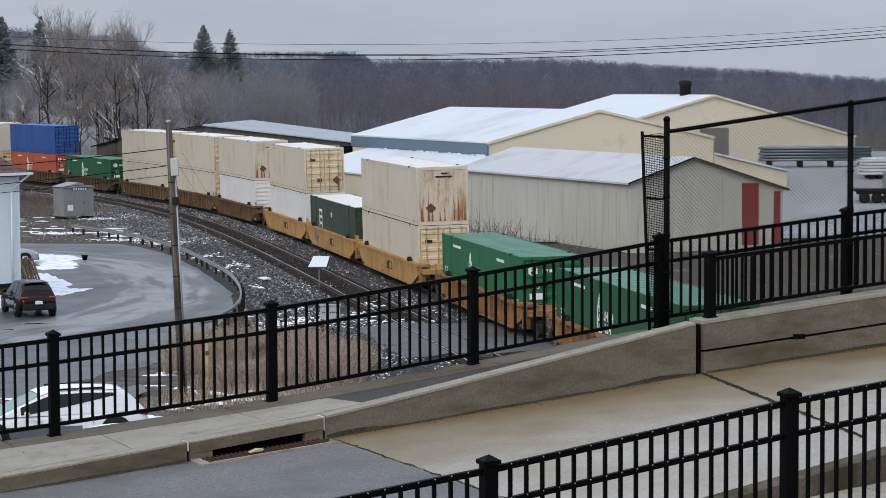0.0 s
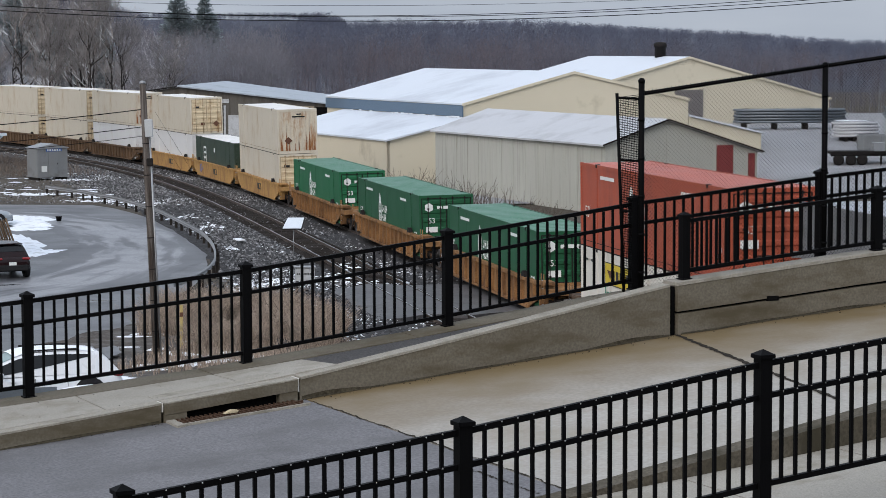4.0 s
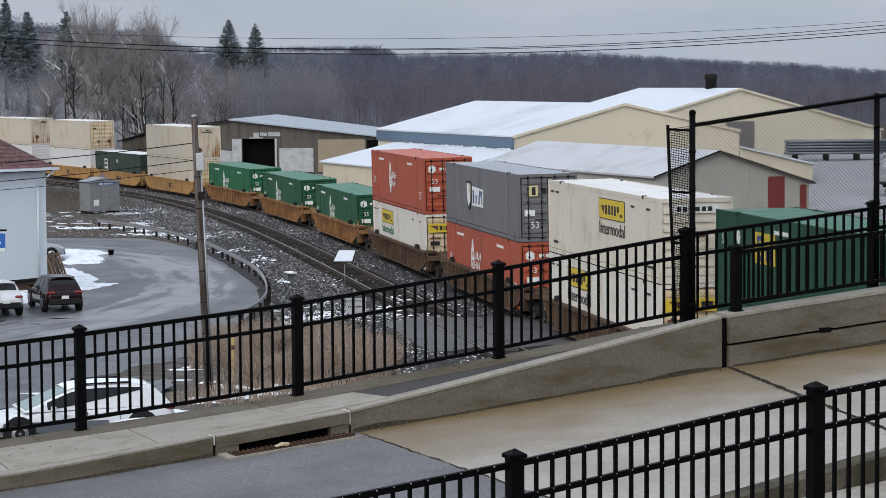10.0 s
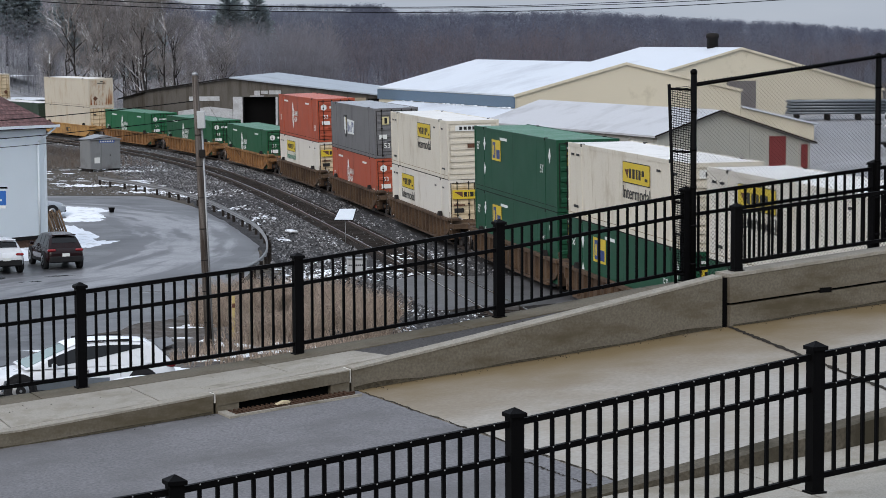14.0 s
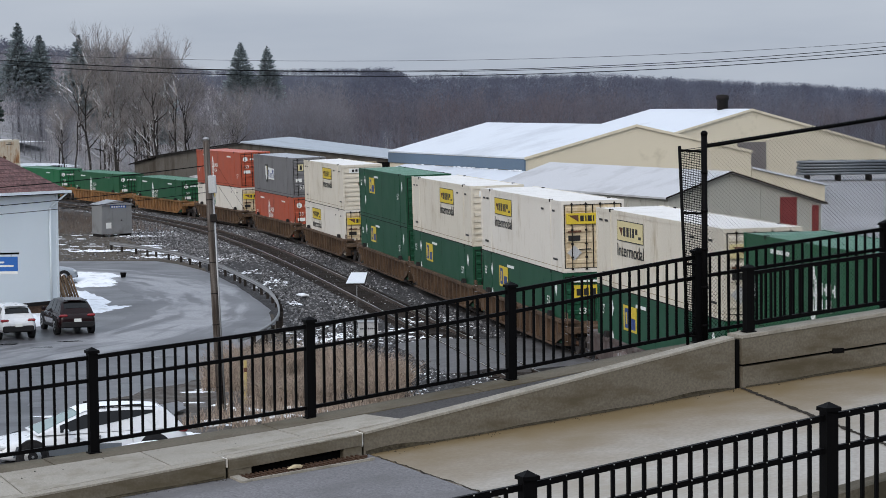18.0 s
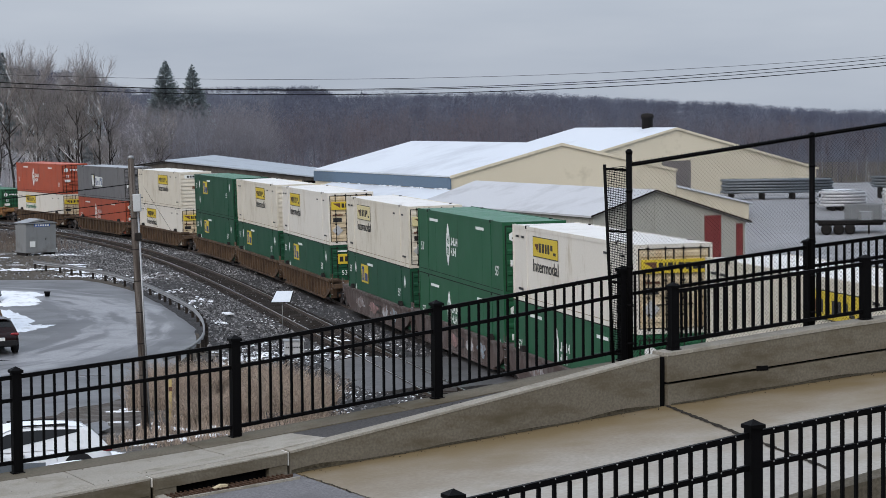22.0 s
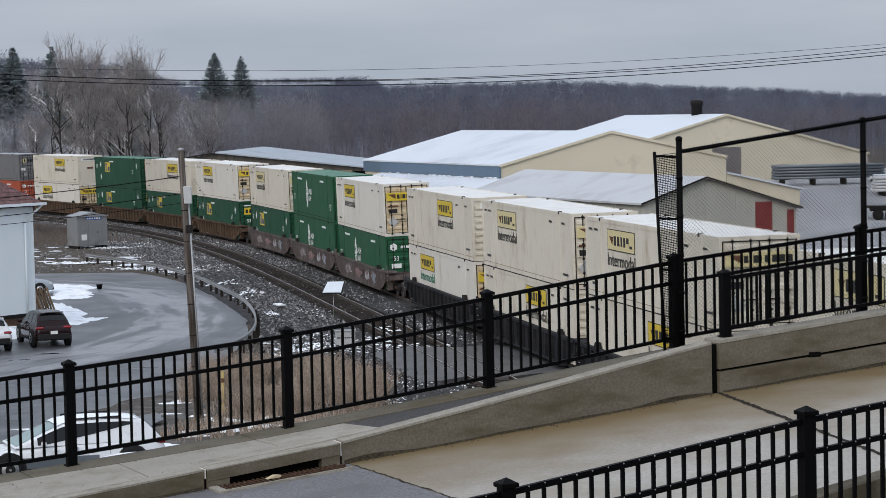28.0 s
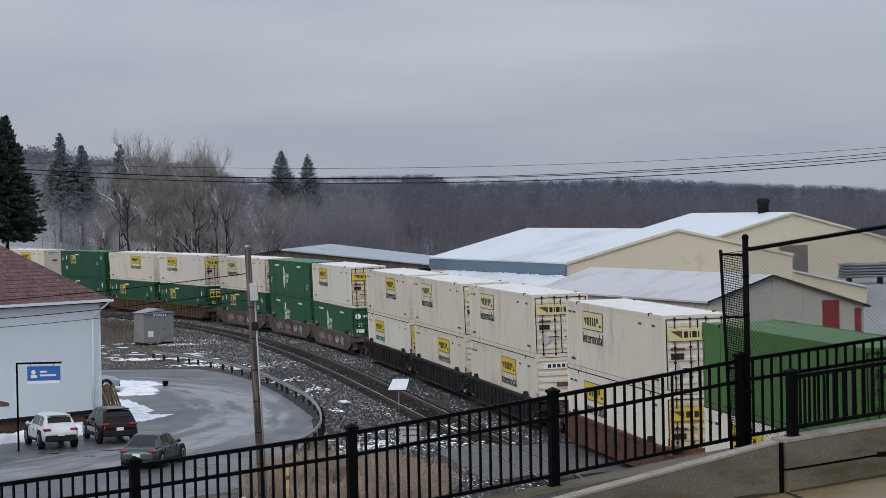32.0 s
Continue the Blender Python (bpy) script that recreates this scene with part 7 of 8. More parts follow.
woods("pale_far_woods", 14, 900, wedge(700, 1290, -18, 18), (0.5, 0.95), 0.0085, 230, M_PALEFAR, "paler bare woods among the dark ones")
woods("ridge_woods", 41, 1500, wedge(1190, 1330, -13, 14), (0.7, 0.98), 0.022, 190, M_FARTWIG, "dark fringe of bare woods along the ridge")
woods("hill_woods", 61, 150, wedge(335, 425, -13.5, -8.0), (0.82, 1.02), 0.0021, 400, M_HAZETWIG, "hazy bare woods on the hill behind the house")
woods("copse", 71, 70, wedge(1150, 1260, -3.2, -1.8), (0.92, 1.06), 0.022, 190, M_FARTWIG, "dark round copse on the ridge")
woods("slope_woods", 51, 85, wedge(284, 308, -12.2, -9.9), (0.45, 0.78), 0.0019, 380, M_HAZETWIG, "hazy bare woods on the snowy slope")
woods("thicket", 9, 190, wedge(276, 314, -10.3, -5.5), (0.15, 0.4), 0.002, 300, M_TWIG, "tangled bare thicket beyond the bend")
woods("bright_stems", 31, 60, wedge(300, 420, -5, 14), (0.25, 0.55), 0.0016, 60, M_PALESTEM, "scattered pale-stemmed bare trees")

for x, y, a, b, c in ((-56, 288, 5, 9, 20), (-61, 300, 6, 8, 0), (-52.5, 282, 3, 7, 30), (-66, 296, 5, 9, 10), (-53, 293, 4, 7, 10), (-49, 279, 3, 5, 0)):
    snow_later.append((x, y, a, b, c))


# ---- small things of the yard and the lot ----
M_CABINETGREY = material("pale_grey_enamel", (0.46, 0.48, 0.49), 0.5, vary=0.1)


def utility_pole():
    p = thing("utility_pole", pose(-8.35, 75.4, 0.2, 0, -2.2, 0), "leaning weathered wooden utility pole with service boxes", "pole")
    part("pole", rod((0, 0, -0.6), (0, 0, 8.95), 0.125, 0.10, 14), M_WOOD, p)
    part("cap", lathe([(0.102, 8.9), (0.104, 8.97), (0.03, 9.0)], 12), M_STEEL, p)
    part("service_box", box(0.02, 0.27, -0.28, -0.12, 7.22, 7.78, bevel=0.02), M_CABINETGREY, p, "grey service box")
    part("meter", box(0.02, 0.22, -0.24, -0.1, 6.3, 6.55, bevel=0.02), M_DARKSTEEL, p)
    part("conduit", rod((0.15, -0.12, 0.2), (0.15, -0.12, 7.22), 0.03, sides=8), M_STEEL, p)
    for k in range(7):
        part("band", lathe([(0.128 - 0.003 * k, 0), (0.128 - 0.003 * k, 0.03)], 12, at=(0, 0, 1.0 + 1.0 * k)), M_DARKSTEEL, p)
    return p


utility_pole()


def wire(a, b, sag, r, label, steps=60, name="cable"):
    """A hanging line between two places."""
    a, b = Vector(a), Vector(b)
    vs, fs = [], []
    side = (b - a).normalized().cross(Vector((0, 0, 1)))
    for k in range(steps + 1):
        f = k / steps
        p = a.lerp(b, f) - Vector((0, 0, sag * 4 * f * (1 - f)))
        for s, z in ((-1, -0.6), (1, -0.6), (0, 1)):
            vs.append(tuple(p + side * r * s + Vector((0, 0, r * z))))
    for k in range(steps):
        for j in range(3):
            fs.append((3 * k + j, 3 * k + (j + 1) % 3, 3 * k + 3 + (j + 1) % 3, 3 * k + 3 + j))
    return solid(name, plane_mesh(vs, fs, name), M_BLACK, label, "cable")


# overhead lines across the view, and drops from the pole
wire((-60, 100, 18.39), (60, 100, 19.65), 7.49, 0.016, "black overhead power cable")
wire((-60, 100.4, 18.2), (60, 100.4, 18.97), 7.1, 0.016, "black overhead power cable")
wire((-60, 100.8, 18.05), (60, 100.8, 18.95), 7.19, 0.02, "black overhead power cable")
wire((-60, 101.2, 17.02), (60, 101.2, 17.76), 5.42, 0.009, "thin overhead ground wire")
wire((-8.6, 75.4, 8.3), (-34, 92, 7.0), 0.5, 0.018, "black service cable to the house")
wire((-8.6, 75.4, 7.75), (-34, 93, 6.2), 0.5, 0.016, "black service cable to the house")
wire((-8.6, 75.4, 7.45), (-34, 94, 5.6), 0.4, 0.012, "thin black service cable")
wire((-8.3, 75.4, 8.2), (-4.2, 80.5, 0.4), 0.0, 0.006, "guy wire from the pole", 6)
wire((-8.3, 75.4, 7.6), (-4.4, 80.2, 0.4), 0.0, 0.006, "guy wire from the pole", 6)

# signal cabin
M_CABIN = material("grey_cabin_paint", (0.23, 0.24, 0.245), 0.5, 0.2, vary=0.1, scale=1.2, dirt=(0.17, 0.17, 0.17), dirt_at=0.6, dirt_scale=1.0)
cabin = thing("signal_cabin", pose(-29.35, 183.4, 0, 0, 0, 33.0), "grey metal trackside signal cabin with gabled roof", "cabin")
part("body", box(0, 2.55, 0, 1.9, 0.15, 2.4, bevel=0.02), M_CABIN, cabin)
part("roof", prism([(-0.08, 2.4), (2.63, 2.4), (2.63, 2.46), (1.28, 2.78), (-0.08, 2.46)], -0.1, 2.0), M_STEEL, cabin, "pale metal roof")
part("door", box(0.95, 1.75, -0.03, -0.004, 0.25, 2.15), M_CABIN, cabin)
part("handle", box(1.64, 1.7, -0.06, -0.03, 1.15, 1.25), M_DARKSTEEL, cabin)
part("notice", box(0.35, 0.8, -0.02, -0.004, 0.6, 1.05), K_WHITE, cabin, "pale notice plate")
for k in range(2):
    part("skid", box(0.05 + 2.25 * k, 0.25 + 2.25 * k, 0.05, 1.85, -0.1, 0.15), M_DARKSTEEL, cabin)
plate = part("name_plate", box(0.75, 2.05, -0.025, -0.004, 2.17, 2.38), material("blue_plate", (0.03, 0.10, 0.36), 0.5), cabin, "blue plate with pale marks")
for k in range(6):
    part("mark", box(0.82 + 0.2 * k, 0.95 + 0.2 * k, -0.032, -0.025, 2.21, 2.34), K_WHITE, plate)
for k in range(4):
    part("panel_seam", box(0.3 + 0.6 * k, 0.32 + 0.6 * k, -0.012, -0.004, 0.2, 2.38), M_CABIN, cabin)

# guard rail round the bend of the lane
def guardrail():
    g = thing("guardrail", pose(0, 0, 0), "galvanised W-beam guardrail curving along the lane", "guardrail")
    knots = [(-26.1, 166.3), (-23.2, 161.2), (-21.1, 156.8), (-19.2, 152.6), (-16.9, 146.0), (-15.4, 141.2), (-13.0, 131.6), (-11.4, 124.7), (-10.3, 118.1), (-9.6, 112.0), (-9.25, 106.5), (-9.4, 101.5), (-10.2, 97.0)]
    pts = []
    for i in range(len(knots) - 1):
        p0, p1, p2, p3 = (Vector((*knots[max(0, min(len(knots) - 1, i + d))], 0)) for d in (-1, 0, 1, 2))
        for k in range(5):
            t = k / 5
            pts.append(0.5 * ((2 * p1) + (p2 - p0) * t + (2 * p0 - 5 * p1 + 4 * p2 - p3) * t * t + (3 * p1 - p0 - 3 * p2 + p3) * t ** 3))
    prof = [(a, 0.36 + 0.8 * (b - 0.38)) for a, b in ((0.0, 0.38), (-0.05, 0.43), (-0.05, 0.48), (0.02, 0.53), (-0.05, 0.58), (-0.05, 0.63), (0.0, 0.69), (0.012, 0.69), (-0.035, 0.63), (-0.035, 0.58), (0.035, 0.53), (-0.035, 0.48), (-0.035, 0.43), (0.012, 0.38))]
    vs, fs = [], []
    for i, p in enumerate(pts):
        d = (pts[min(i + 1, len(pts) - 1)] - pts[max(i - 1, 0)]).normalized()
        side = Vector((-d.y, d.x, 0))
        z = max(0, ground_z(p.x, p.y))
        for a, h in prof:
            vs.append(tuple(p + side * a * -1 + Vector((0, 0, z + h))))
    m = len(prof)
    for i in range(len(pts) - 1):
        for j in range(m):
            fs.append((i * m + j, i * m + (j + 1) % m, (i + 1) * m + (j + 1) % m, (i + 1) * m + j))
    part("beam", plane_mesh(vs, fs, "beam"), M_GALV, g)
    run, last = 0.0, pts[0]
    post = plane_mesh(*box_data(-0.05, 0.05, -0.07, 0.07, -0.4, 0.52), "post")
    post.materials.append(M_TIE)
    for i, p in enumerate(pts):
        run += (p - last).length
        last = p
        if run > 1.9 or i == 0:
            run = 0.0
            d = (pts[min(i + 1, len(pts) - 1)] - pts[max(i - 1, 0)]).normalized()
            side = Vector((-d.y, d.x, 0))
            q = p + side * 0.14
            part("post", post, None, g, loc=pose(q.x, q.y, max(0, ground_z(p.x, p.y)), 0, 0, math.degrees(math.atan2(d.y, d.x))))


guardrail()

# a board lying on the siding, and scraps
M_FROST = material("thin_frost", (0.60, 0.65, 0.70), 0.6, vary=0.08, scale=2, grain=20)
solar = thing("solar_panel", pose(-6.15, 117.2, -0.1, 0, 0, 4), "snow-covered solar panel on a thin trackside post", "solar panel")
part("post", rod((0, 0, -0.1), (0, 0, 1.5), 0.02, sides=8), M_STEEL, solar)
part("bracket", box(-0.1, 0.1, -0.05, 0.05, 1.45, 1.6), M_DARKSTEEL, solar)
tilt = pose(0, 0, 1.62, 32, 0, -6) @ Matrix.Diagonal((0.9, 0.9, 0.9, 1))
part("panel", prism([(-0.62, -0.55), (0.5, -0.55), (0.62, 0.55), (-0.38, 0.55)], -0.03, 0.0, axis="z"), M_DARKSTEEL, solar, loc=tilt)
part("snow_cover", prism([(-0.56, -0.5), (0.45, -0.5), (0.56, 0.5), (-0.34, 0.5)], 0.001, 0.03, axis="z"), M_FROST, solar, "white snow on the panel", tilt)
scrap = thing("scrap", pose(-9.45, 125.3, 0.0, 0, 0, 20), "pale crumpled scrap on the ballast", "scrap")
part("sheet", box(-0.22, 0.22, -0.5, 0.5, 0, 0.1, bevel=0.03), M_SNOW, scrap)

cabinet = thing("relay_cabinet", pose(-4.75, 99.3, 0.0, 0, 0, 8), "small pale grey trackside relay cabinet on legs", "cabinet")
part("body", box(-0.4, 0.4, -0.25, 0.25, 0.45, 1.0, bevel=0.02), M_PALEBOARD, cabinet)
part("top", box(-0.44, 0.44, -0.29, 0.29, 1.0, 1.05), M_STEEL, cabinet)
for k in range(9):
    part("vent_slot", box(-0.36 + 0.08 * k, -0.31 + 0.08 * k, -0.262, -0.25, 0.72, 0.78), M_DARK, cabinet)
for x in (-0.34, 0.34):
    part("leg", box(x - 0.04, x + 0.04, -0.2, 0.2, -0.3, 0.45), M_DARKSTEEL, cabinet)

M_YPOST = material("faded_yellow_post", (0.48, 0.38, 0.16), 0.7, vary=0.2)
post = thing("marker_post", pose(-8.1, 80.8, ground_z(-8.1, 80.8)), "faded yellow plastic marker post", "post")
part("shaft", box(-0.05, 0.05, -0.03, 0.03, -0.3, 1.5, bevel=0.01), M_YPOST, post)
part("band", box(-0.055, 0.055, -0.035, 0.035, 1.1, 1.25), K_BROWN, post)

M_BARREL = material("rotten_wood", (0.09, 0.055, 0.035), 0.9, vary=0.3, scale=3)
log = thing("tub", pose(-3.2, 84.9, -0.12, 0, 0, 10), "old brown tub half full of snow beside the track", "tub")
part("wall", lathe([(0.62, 0.0), (0.75, 0.55), (0.7, 0.56), (0.58, 0.1)], 18), M_BARREL, log)
part("snow", lathe([(0.62, 0.42), (0.3, 0.5), (0.02, 0.5)], 14), M_SNOW, log, "snow inside the tub")

# snow left on the lot and verges
def snow_patch(label, cx, cy, rx, ry, turn, seed, thick=0.05, name="snow_patch", mat=M_SNOW, category="snow", group="patches of old snow"):
    """A thin ragged patch: lobes all round, and a frayed rim."""
    rnd = random.Random(seed)
    n, rings, vs = 60, 4, [(0, 0, thick)]
    lobes = [0.82 + 0.5 * noise.noise((1.6 * math.cos(6.2832 * k / n), 1.6 * math.sin(6.2832 * k / n), seed * 1.7)) + 0.32 * noise.noise((5 * math.cos(6.2832 * k / n), 5 * math.sin(6.2832 * k / n), seed * 3.1)) + rnd.uniform(-0.06, 0.06) for k in range(n)]
    for r in range(1, rings + 1):
        for k in range(n):
            a, f = 6.2832 * k / n, r / rings * lobes[k]
            vs.append((rx * f * math.cos(a), ry * f * math.sin(a), thick * (1 - (r / rings) ** 3)))
    fs = [(0, 1 + k, 1 + (k + 1) % n) for k in range(n)]
    for r in range(rings - 1):
        for k in range(n):
            a, b = 1 + r * n + k, 1 + r * n + (k + 1) % n
            fs.append((a, a + n, b + n, b))
    d = plane_mesh(vs, fs, name)
    for f in d.polygons:
        f.use_smooth = True
    ob = solid(name, d, mat, label, category, group)
    ob.matrix_basis = pose(cx, cy, bed_z(cx, cy, line_side(cx, cy)) + 0.035, 0, 0, turn)
    return ob


for x, y, a, b, c in snow_later:
    snow_patch("snow lying on the wooded slope", x, y, a, b, c, int(a * 13 - x), 0.15)
M_PUDDLE = material("standing_water", (0.012, 0.012, 0.013), 0.06, vary=0.1, bump=0, spec=0.5)
M_WETLOT = material("soaked_asphalt", (0.05, 0.05, 0.054), 0.35, vary=0.35, scale=0.6, grain=9, bump=0.2, dirt=(0.11, 0.112, 0.12), dirt_at=0.58, dirt_scale=0.8)
for x, y, a, b, c in ((-20.3, 101.6, 0.55, 0.5, 10), (-18.6, 100.2, 0.75, 0.4, 20), (-17.9, 102.6, 0.8, 0.35, 15), (-21.4, 103.6, 0.3, 0.4, 0), (-13.0, 96.0, 0.8, 0.3, 10)):
    snow_patch("dark puddle on the asphalt lot", x, y, a, b, c, int(a * 77 - x), 0.004, "puddle", M_PUDDLE, "puddle", "puddles on the lot")
for x, y, a, b, c in ((-13.0, 82.5, 3.6, 4.5, 10), (-17.5, 88.0, 3.2, 4.0, 30), (-11.6, 74.0, 2.6, 4.5, 0), (-18.5, 77.0, 3.2, 4.0, 0)):
    snow_patch("dark soaked patch of the asphalt lot", x, y, a, b, c, int(a * 53 - x), 0.005, "wet_patch", M_WETLOT, "wet asphalt", "soaked patches of the lot")
LAB = "patch of old white snow on wet asphalt"
snow_patch(LAB, -23.2, 140.0, 2.0, 5.2, 10, 1, 0.2)
snow_patch(LAB, -22.2, 134.5, 1.6, 1.8, 20, 2, 0.12)
snow_patch(LAB, -20.6, 124.0, 1.1, 7.0, 14, 3, 0.1)
snow_patch(LAB, -19.0, 118.5, 0.9, 3.0, -10, 4, 0.08)
snow_patch("snow bank along the house wall", -21.6, 110.3, 1.0, 3.4, -38, 5, 0.5)
snow_patch("snow bank along the house wall", -24.4, 106.2, 1.2, 3.6, -38, 6, 0.4)
rnd = random.Random(21)
for k in range(40):
    s = rnd.uniform(60, 150)
    off = rnd.uniform(-15.2, -12.0)
    x, y, h = line(s, off)
    f = rnd.random() ** 1.5
    x, y = -25.6 + 15.2 * f + rnd.uniform(0.3, 2.6), 168.5 - 40 * f + rnd.uniform(0.2, 3.4) * (1 - f)
    if line_side(x, y) > -12.2:
        continue
    snow_patch("thin streak of snow on dark gravel", x, y, rnd.uniform(0.3, 1.1), rnd.uniform(0.15, 0.8), rnd.uniform(-30, 30), 40 + k, 0.05)
for x, y, a, b, c in ((-13.2, 77.6, 1.7, 0.34, 4), (-11.2, 76.2, 0.9, 0.2, -6), (-10.2, 84.0, 0.8, 0.35, 0), (-9.9, 81.0, 0.5, 0.25, 0), (-12.6, 71.0, 0.7, 0.22, 8)):
    snow_patch("thin streak of snow on wet asphalt", x, y, a, b, c, int(a * 31), 0.03)
for x, y, a, b, c in ((-26.2, 186.5, 1.6, 0.7, 10), (-24.9, 189.0, 1.3, 0.5, 20), (-31.9, 184.6, 0.9, 0.6, 0), (-32.2, 180.8, 1.2, 0.8, -10), (-28.2, 166.6, 1.6, 0.6, -20), (-26.4, 165.4, 1.4, 0.6, -15),
                      (-24.6, 169.6, 1.8, 0.8, -30), (-22.6, 164.8, 1.2, 0.6, -40), (-29.6, 172.5, 1.5, 0.4, -10), (-20.6, 158.6, 1.5, 0.7, -40), (-18.6, 153.6, 1.2, 0.6, -50), (-16.2, 146.6, 1.0, 0.8, -60), (-14.4, 141.0, 0.7, 1.1, -20)):
    for k in range(4):
        if line_side(x, y) > -11.9:
            continue
        snow_patch("thin broken snow beside the guardrail", x + 1.6 * math.sin(k * 2.3 + x), y + 1.4 * math.cos(k * 3.1 + y), a * (0.4 + 0.2 * math.sin(k + x)), b * (0.5 + 0.25 * math.cos(k * 2 + y)), c + 25 * math.sin(k * 5), int(a * 71 + k * 7 - x), 0.04)
can = thing("trash_can", pose(-21.1, 139.4, 0.03), "small black bin on the lot", "bin")
part("tub", lathe([(0.13, 0.0), (0.19, 0.28), (0.17, 0.29), (0.1, 0.1)], 14), M_BLACK, can)
part("rim", lathe([(0.2, 0.27), (0.2, 0.3)], 14), M_DARKSTEEL, can)

M_LUMBER = material("cut_lumber", (0.22, 0.145, 0.09), 0.8, vary=0.35, scale=1.5, per_piece=0.45)
stack = thing("lumber_stack", pose(-21.5, 121.5, 0.05, 0, 0, 15), "leaning stack of brown timber poles by the house", "lumber")
for k in range(9):
    part("pole", rod((-0.2 + 0.13 * k, 0, 0), (-0.5 + 0.12 * k, 0.9, 1.25 + 0.06 * (k % 3)), 0.055, sides=7), M_LUMBER, stack)

# the sign before the house
M_SIGNBLUE = material("sign_blue", (0.02, 0.12, 0.42), 0.4, vary=0.05)
sign = thing("hanging_sign", pose(-22.1, 103.0, 0, 0, 0, 6), "blue hanging sign with pale marks on a black post", "sign")
part("post", box(-0.04, 0.04, -0.04, 0.04, -0.2, 3.84), M_BLACK, sign)
part("arm", box(-0.04, 1.95, -0.035, 0.035, 3.76, 3.84), M_BLACK, sign)
panel = part("panel", box(0.45, 1.88, -0.05, 0.05, 2.9, 3.66, bevel=0.01), M_SIGNBLUE, sign, "blue sign panel")
part("strip", box(0.45, 1.88, -0.058, -0.05, 2.9, 3.03), K_WHITE, panel)
part("mark", lathe([(0.1, -0.058), (0.1, -0.052)], 14, axis="y", at=(0.72, 0, 3.4)), K_WHITE, panel)
part("mark", box(0.6, 0.88, -0.058, -0.051, 3.15, 3.28), K_WHITE, panel)
part("mark", box(1.0, 1.3, -0.058, -0.051, 3.38, 3.46), K_WHITE, panel)
part("mark", box(1.0, 1.7, -0.058, -0.051, 3.22, 3.3), K_WHITE, panel)
for x in (0.6, 1.6):
    part("hanger", rod((x, 0, 3.66), (x, 0, 3.77), 0.012, sides=6), M_DARKSTEEL, sign)


# ---- stock in the works yard ----
M_PIPE = material("galvanised_pipe", (0.16, 0.18, 0.20), 0.5, 0.5, vary=0.2, scale=1, per_piece=0.2)
M_PALEPIPE = material("frosted_pipe", (0.50, 0.51, 0.53), 0.6, vary=0.15, scale=1, per_piece=0.15)


def pipe_stack(name, label, x, y, turn, length, across, high, mat, base, r=0.11):
    """A bundle of long pipes on bearers."""
    t = thing(name, pose(x, y, ground_z(x, y) + base, 0, 0, turn), label, "pipes")
    d = bpy.data.meshes.new("pipe")
    bm = rod((0, 0, 0), (length, 0, 0), r, sides=8)
    bm.to_mesh(d)
    bm.free()
    d.materials.append(mat)
    for j in range(high):
        for i in range(across):
            part("pipe", d, None, t, loc=pose(0.12 * math.sin(i * 5 + j * 3), i * 2.05 * r, 0.16 + r + j * 2.25 * r))
        part("bearer", box(1.0, 1.2, 0, across * 2.05 * r, 0.1 + j * 2.25 * r, 0.16 + j * 2.25 * r), M_WOOD, t)
    for k in range(4):
        xx = 0.6 + k * (length - 1.4) / 3
        part("trestle", box(xx, xx + 0.2, -0.05, across * 2.05 * r, -base, 0.14), M_DARKSTEEL, t)
        part("strap", box(xx + 0.3, xx + 0.34, -0.12, across * 2.05 * r - 0.05, 0.16 + high * 2.25 * r, 0.2 + high * 2.25 * r), M_DARKSTEEL, t)
    return t


pipe_stack("pipe_rack", "long dark galvanised pipes stacked on trestles", 27.4, 203.0, 4, 9.4, 7, 5, M_PIPE, 0.55)
pipe_stack("pipe_pile", "short pale frosted pipes piled in the yard", 33.9, 191.0, 8, 3.4, 7, 5, M_PALEPIPE, 0.3)
pipe_stack("pipe_pile", "long pale frosted pipes stacked in the yard", 38.2, 187.5, 4, 9.0, 6, 6, M_PALEPIPE, 0.35, 0.13)
pipe_stack("pipe_rack", "white-capped pipes on a raised rack", 40.2, 203.0, 3, 10.0, 5, 4, M_PIPE, 0.9)
M_ORANGEPIPE = material("orange_pipe", (0.36, 0.17, 0.10), 0.6, vary=0.2, scale=1)
pipe_stack("pipe_bundle", "row of dull orange pipes on the pale stack", 39.4, 188.2, 4, 7.8, 4, 1, M_ORANGEPIPE, 2.15, 0.12)
bin_at = thing("scrap_bin", pose(34.5, 183.2, ground_z(35.5, 184), 0, 0, 8), "galvanised steel scrap bin with ribbed sides", "bin")
part("front", box(0, 2.5, 0, 0.06, 0.15, 1.42), M_CABIN, bin_at)
part("back", box(0, 2.5, 1.5, 1.56, 0.15, 1.42), M_CABIN, bin_at)
for x in (0.0, 2.44):
    part("side", box(x, x + 0.06, 0.06, 1.5, 0.15, 1.42), M_CABIN, bin_at)
part("floor", box(0.06, 2.44, 0.06, 1.5, 0.15, 0.22), M_CABIN, bin_at)
part("rim", box(-0.04, 2.54, -0.05, 0.0, 1.36, 1.46), M_STEEL, bin_at)
for k in range(6):
    part("rib", box(0.1 + 0.44 * k, 0.18 + 0.44 * k, -0.05, 0.0, 0.2, 1.36), M_CABIN, bin_at)
for x in (0.3, 2.0):
    part("skid", box(x, x + 0.2, 0, 1.5, 0.0, 0.15), M_DARKSTEEL, bin_at)
M_BUNDLE = material("dark_beam_ends", (0.16, 0.165, 0.17), 0.7, vary=0.3, scale=2)
rnd = random.Random(44)
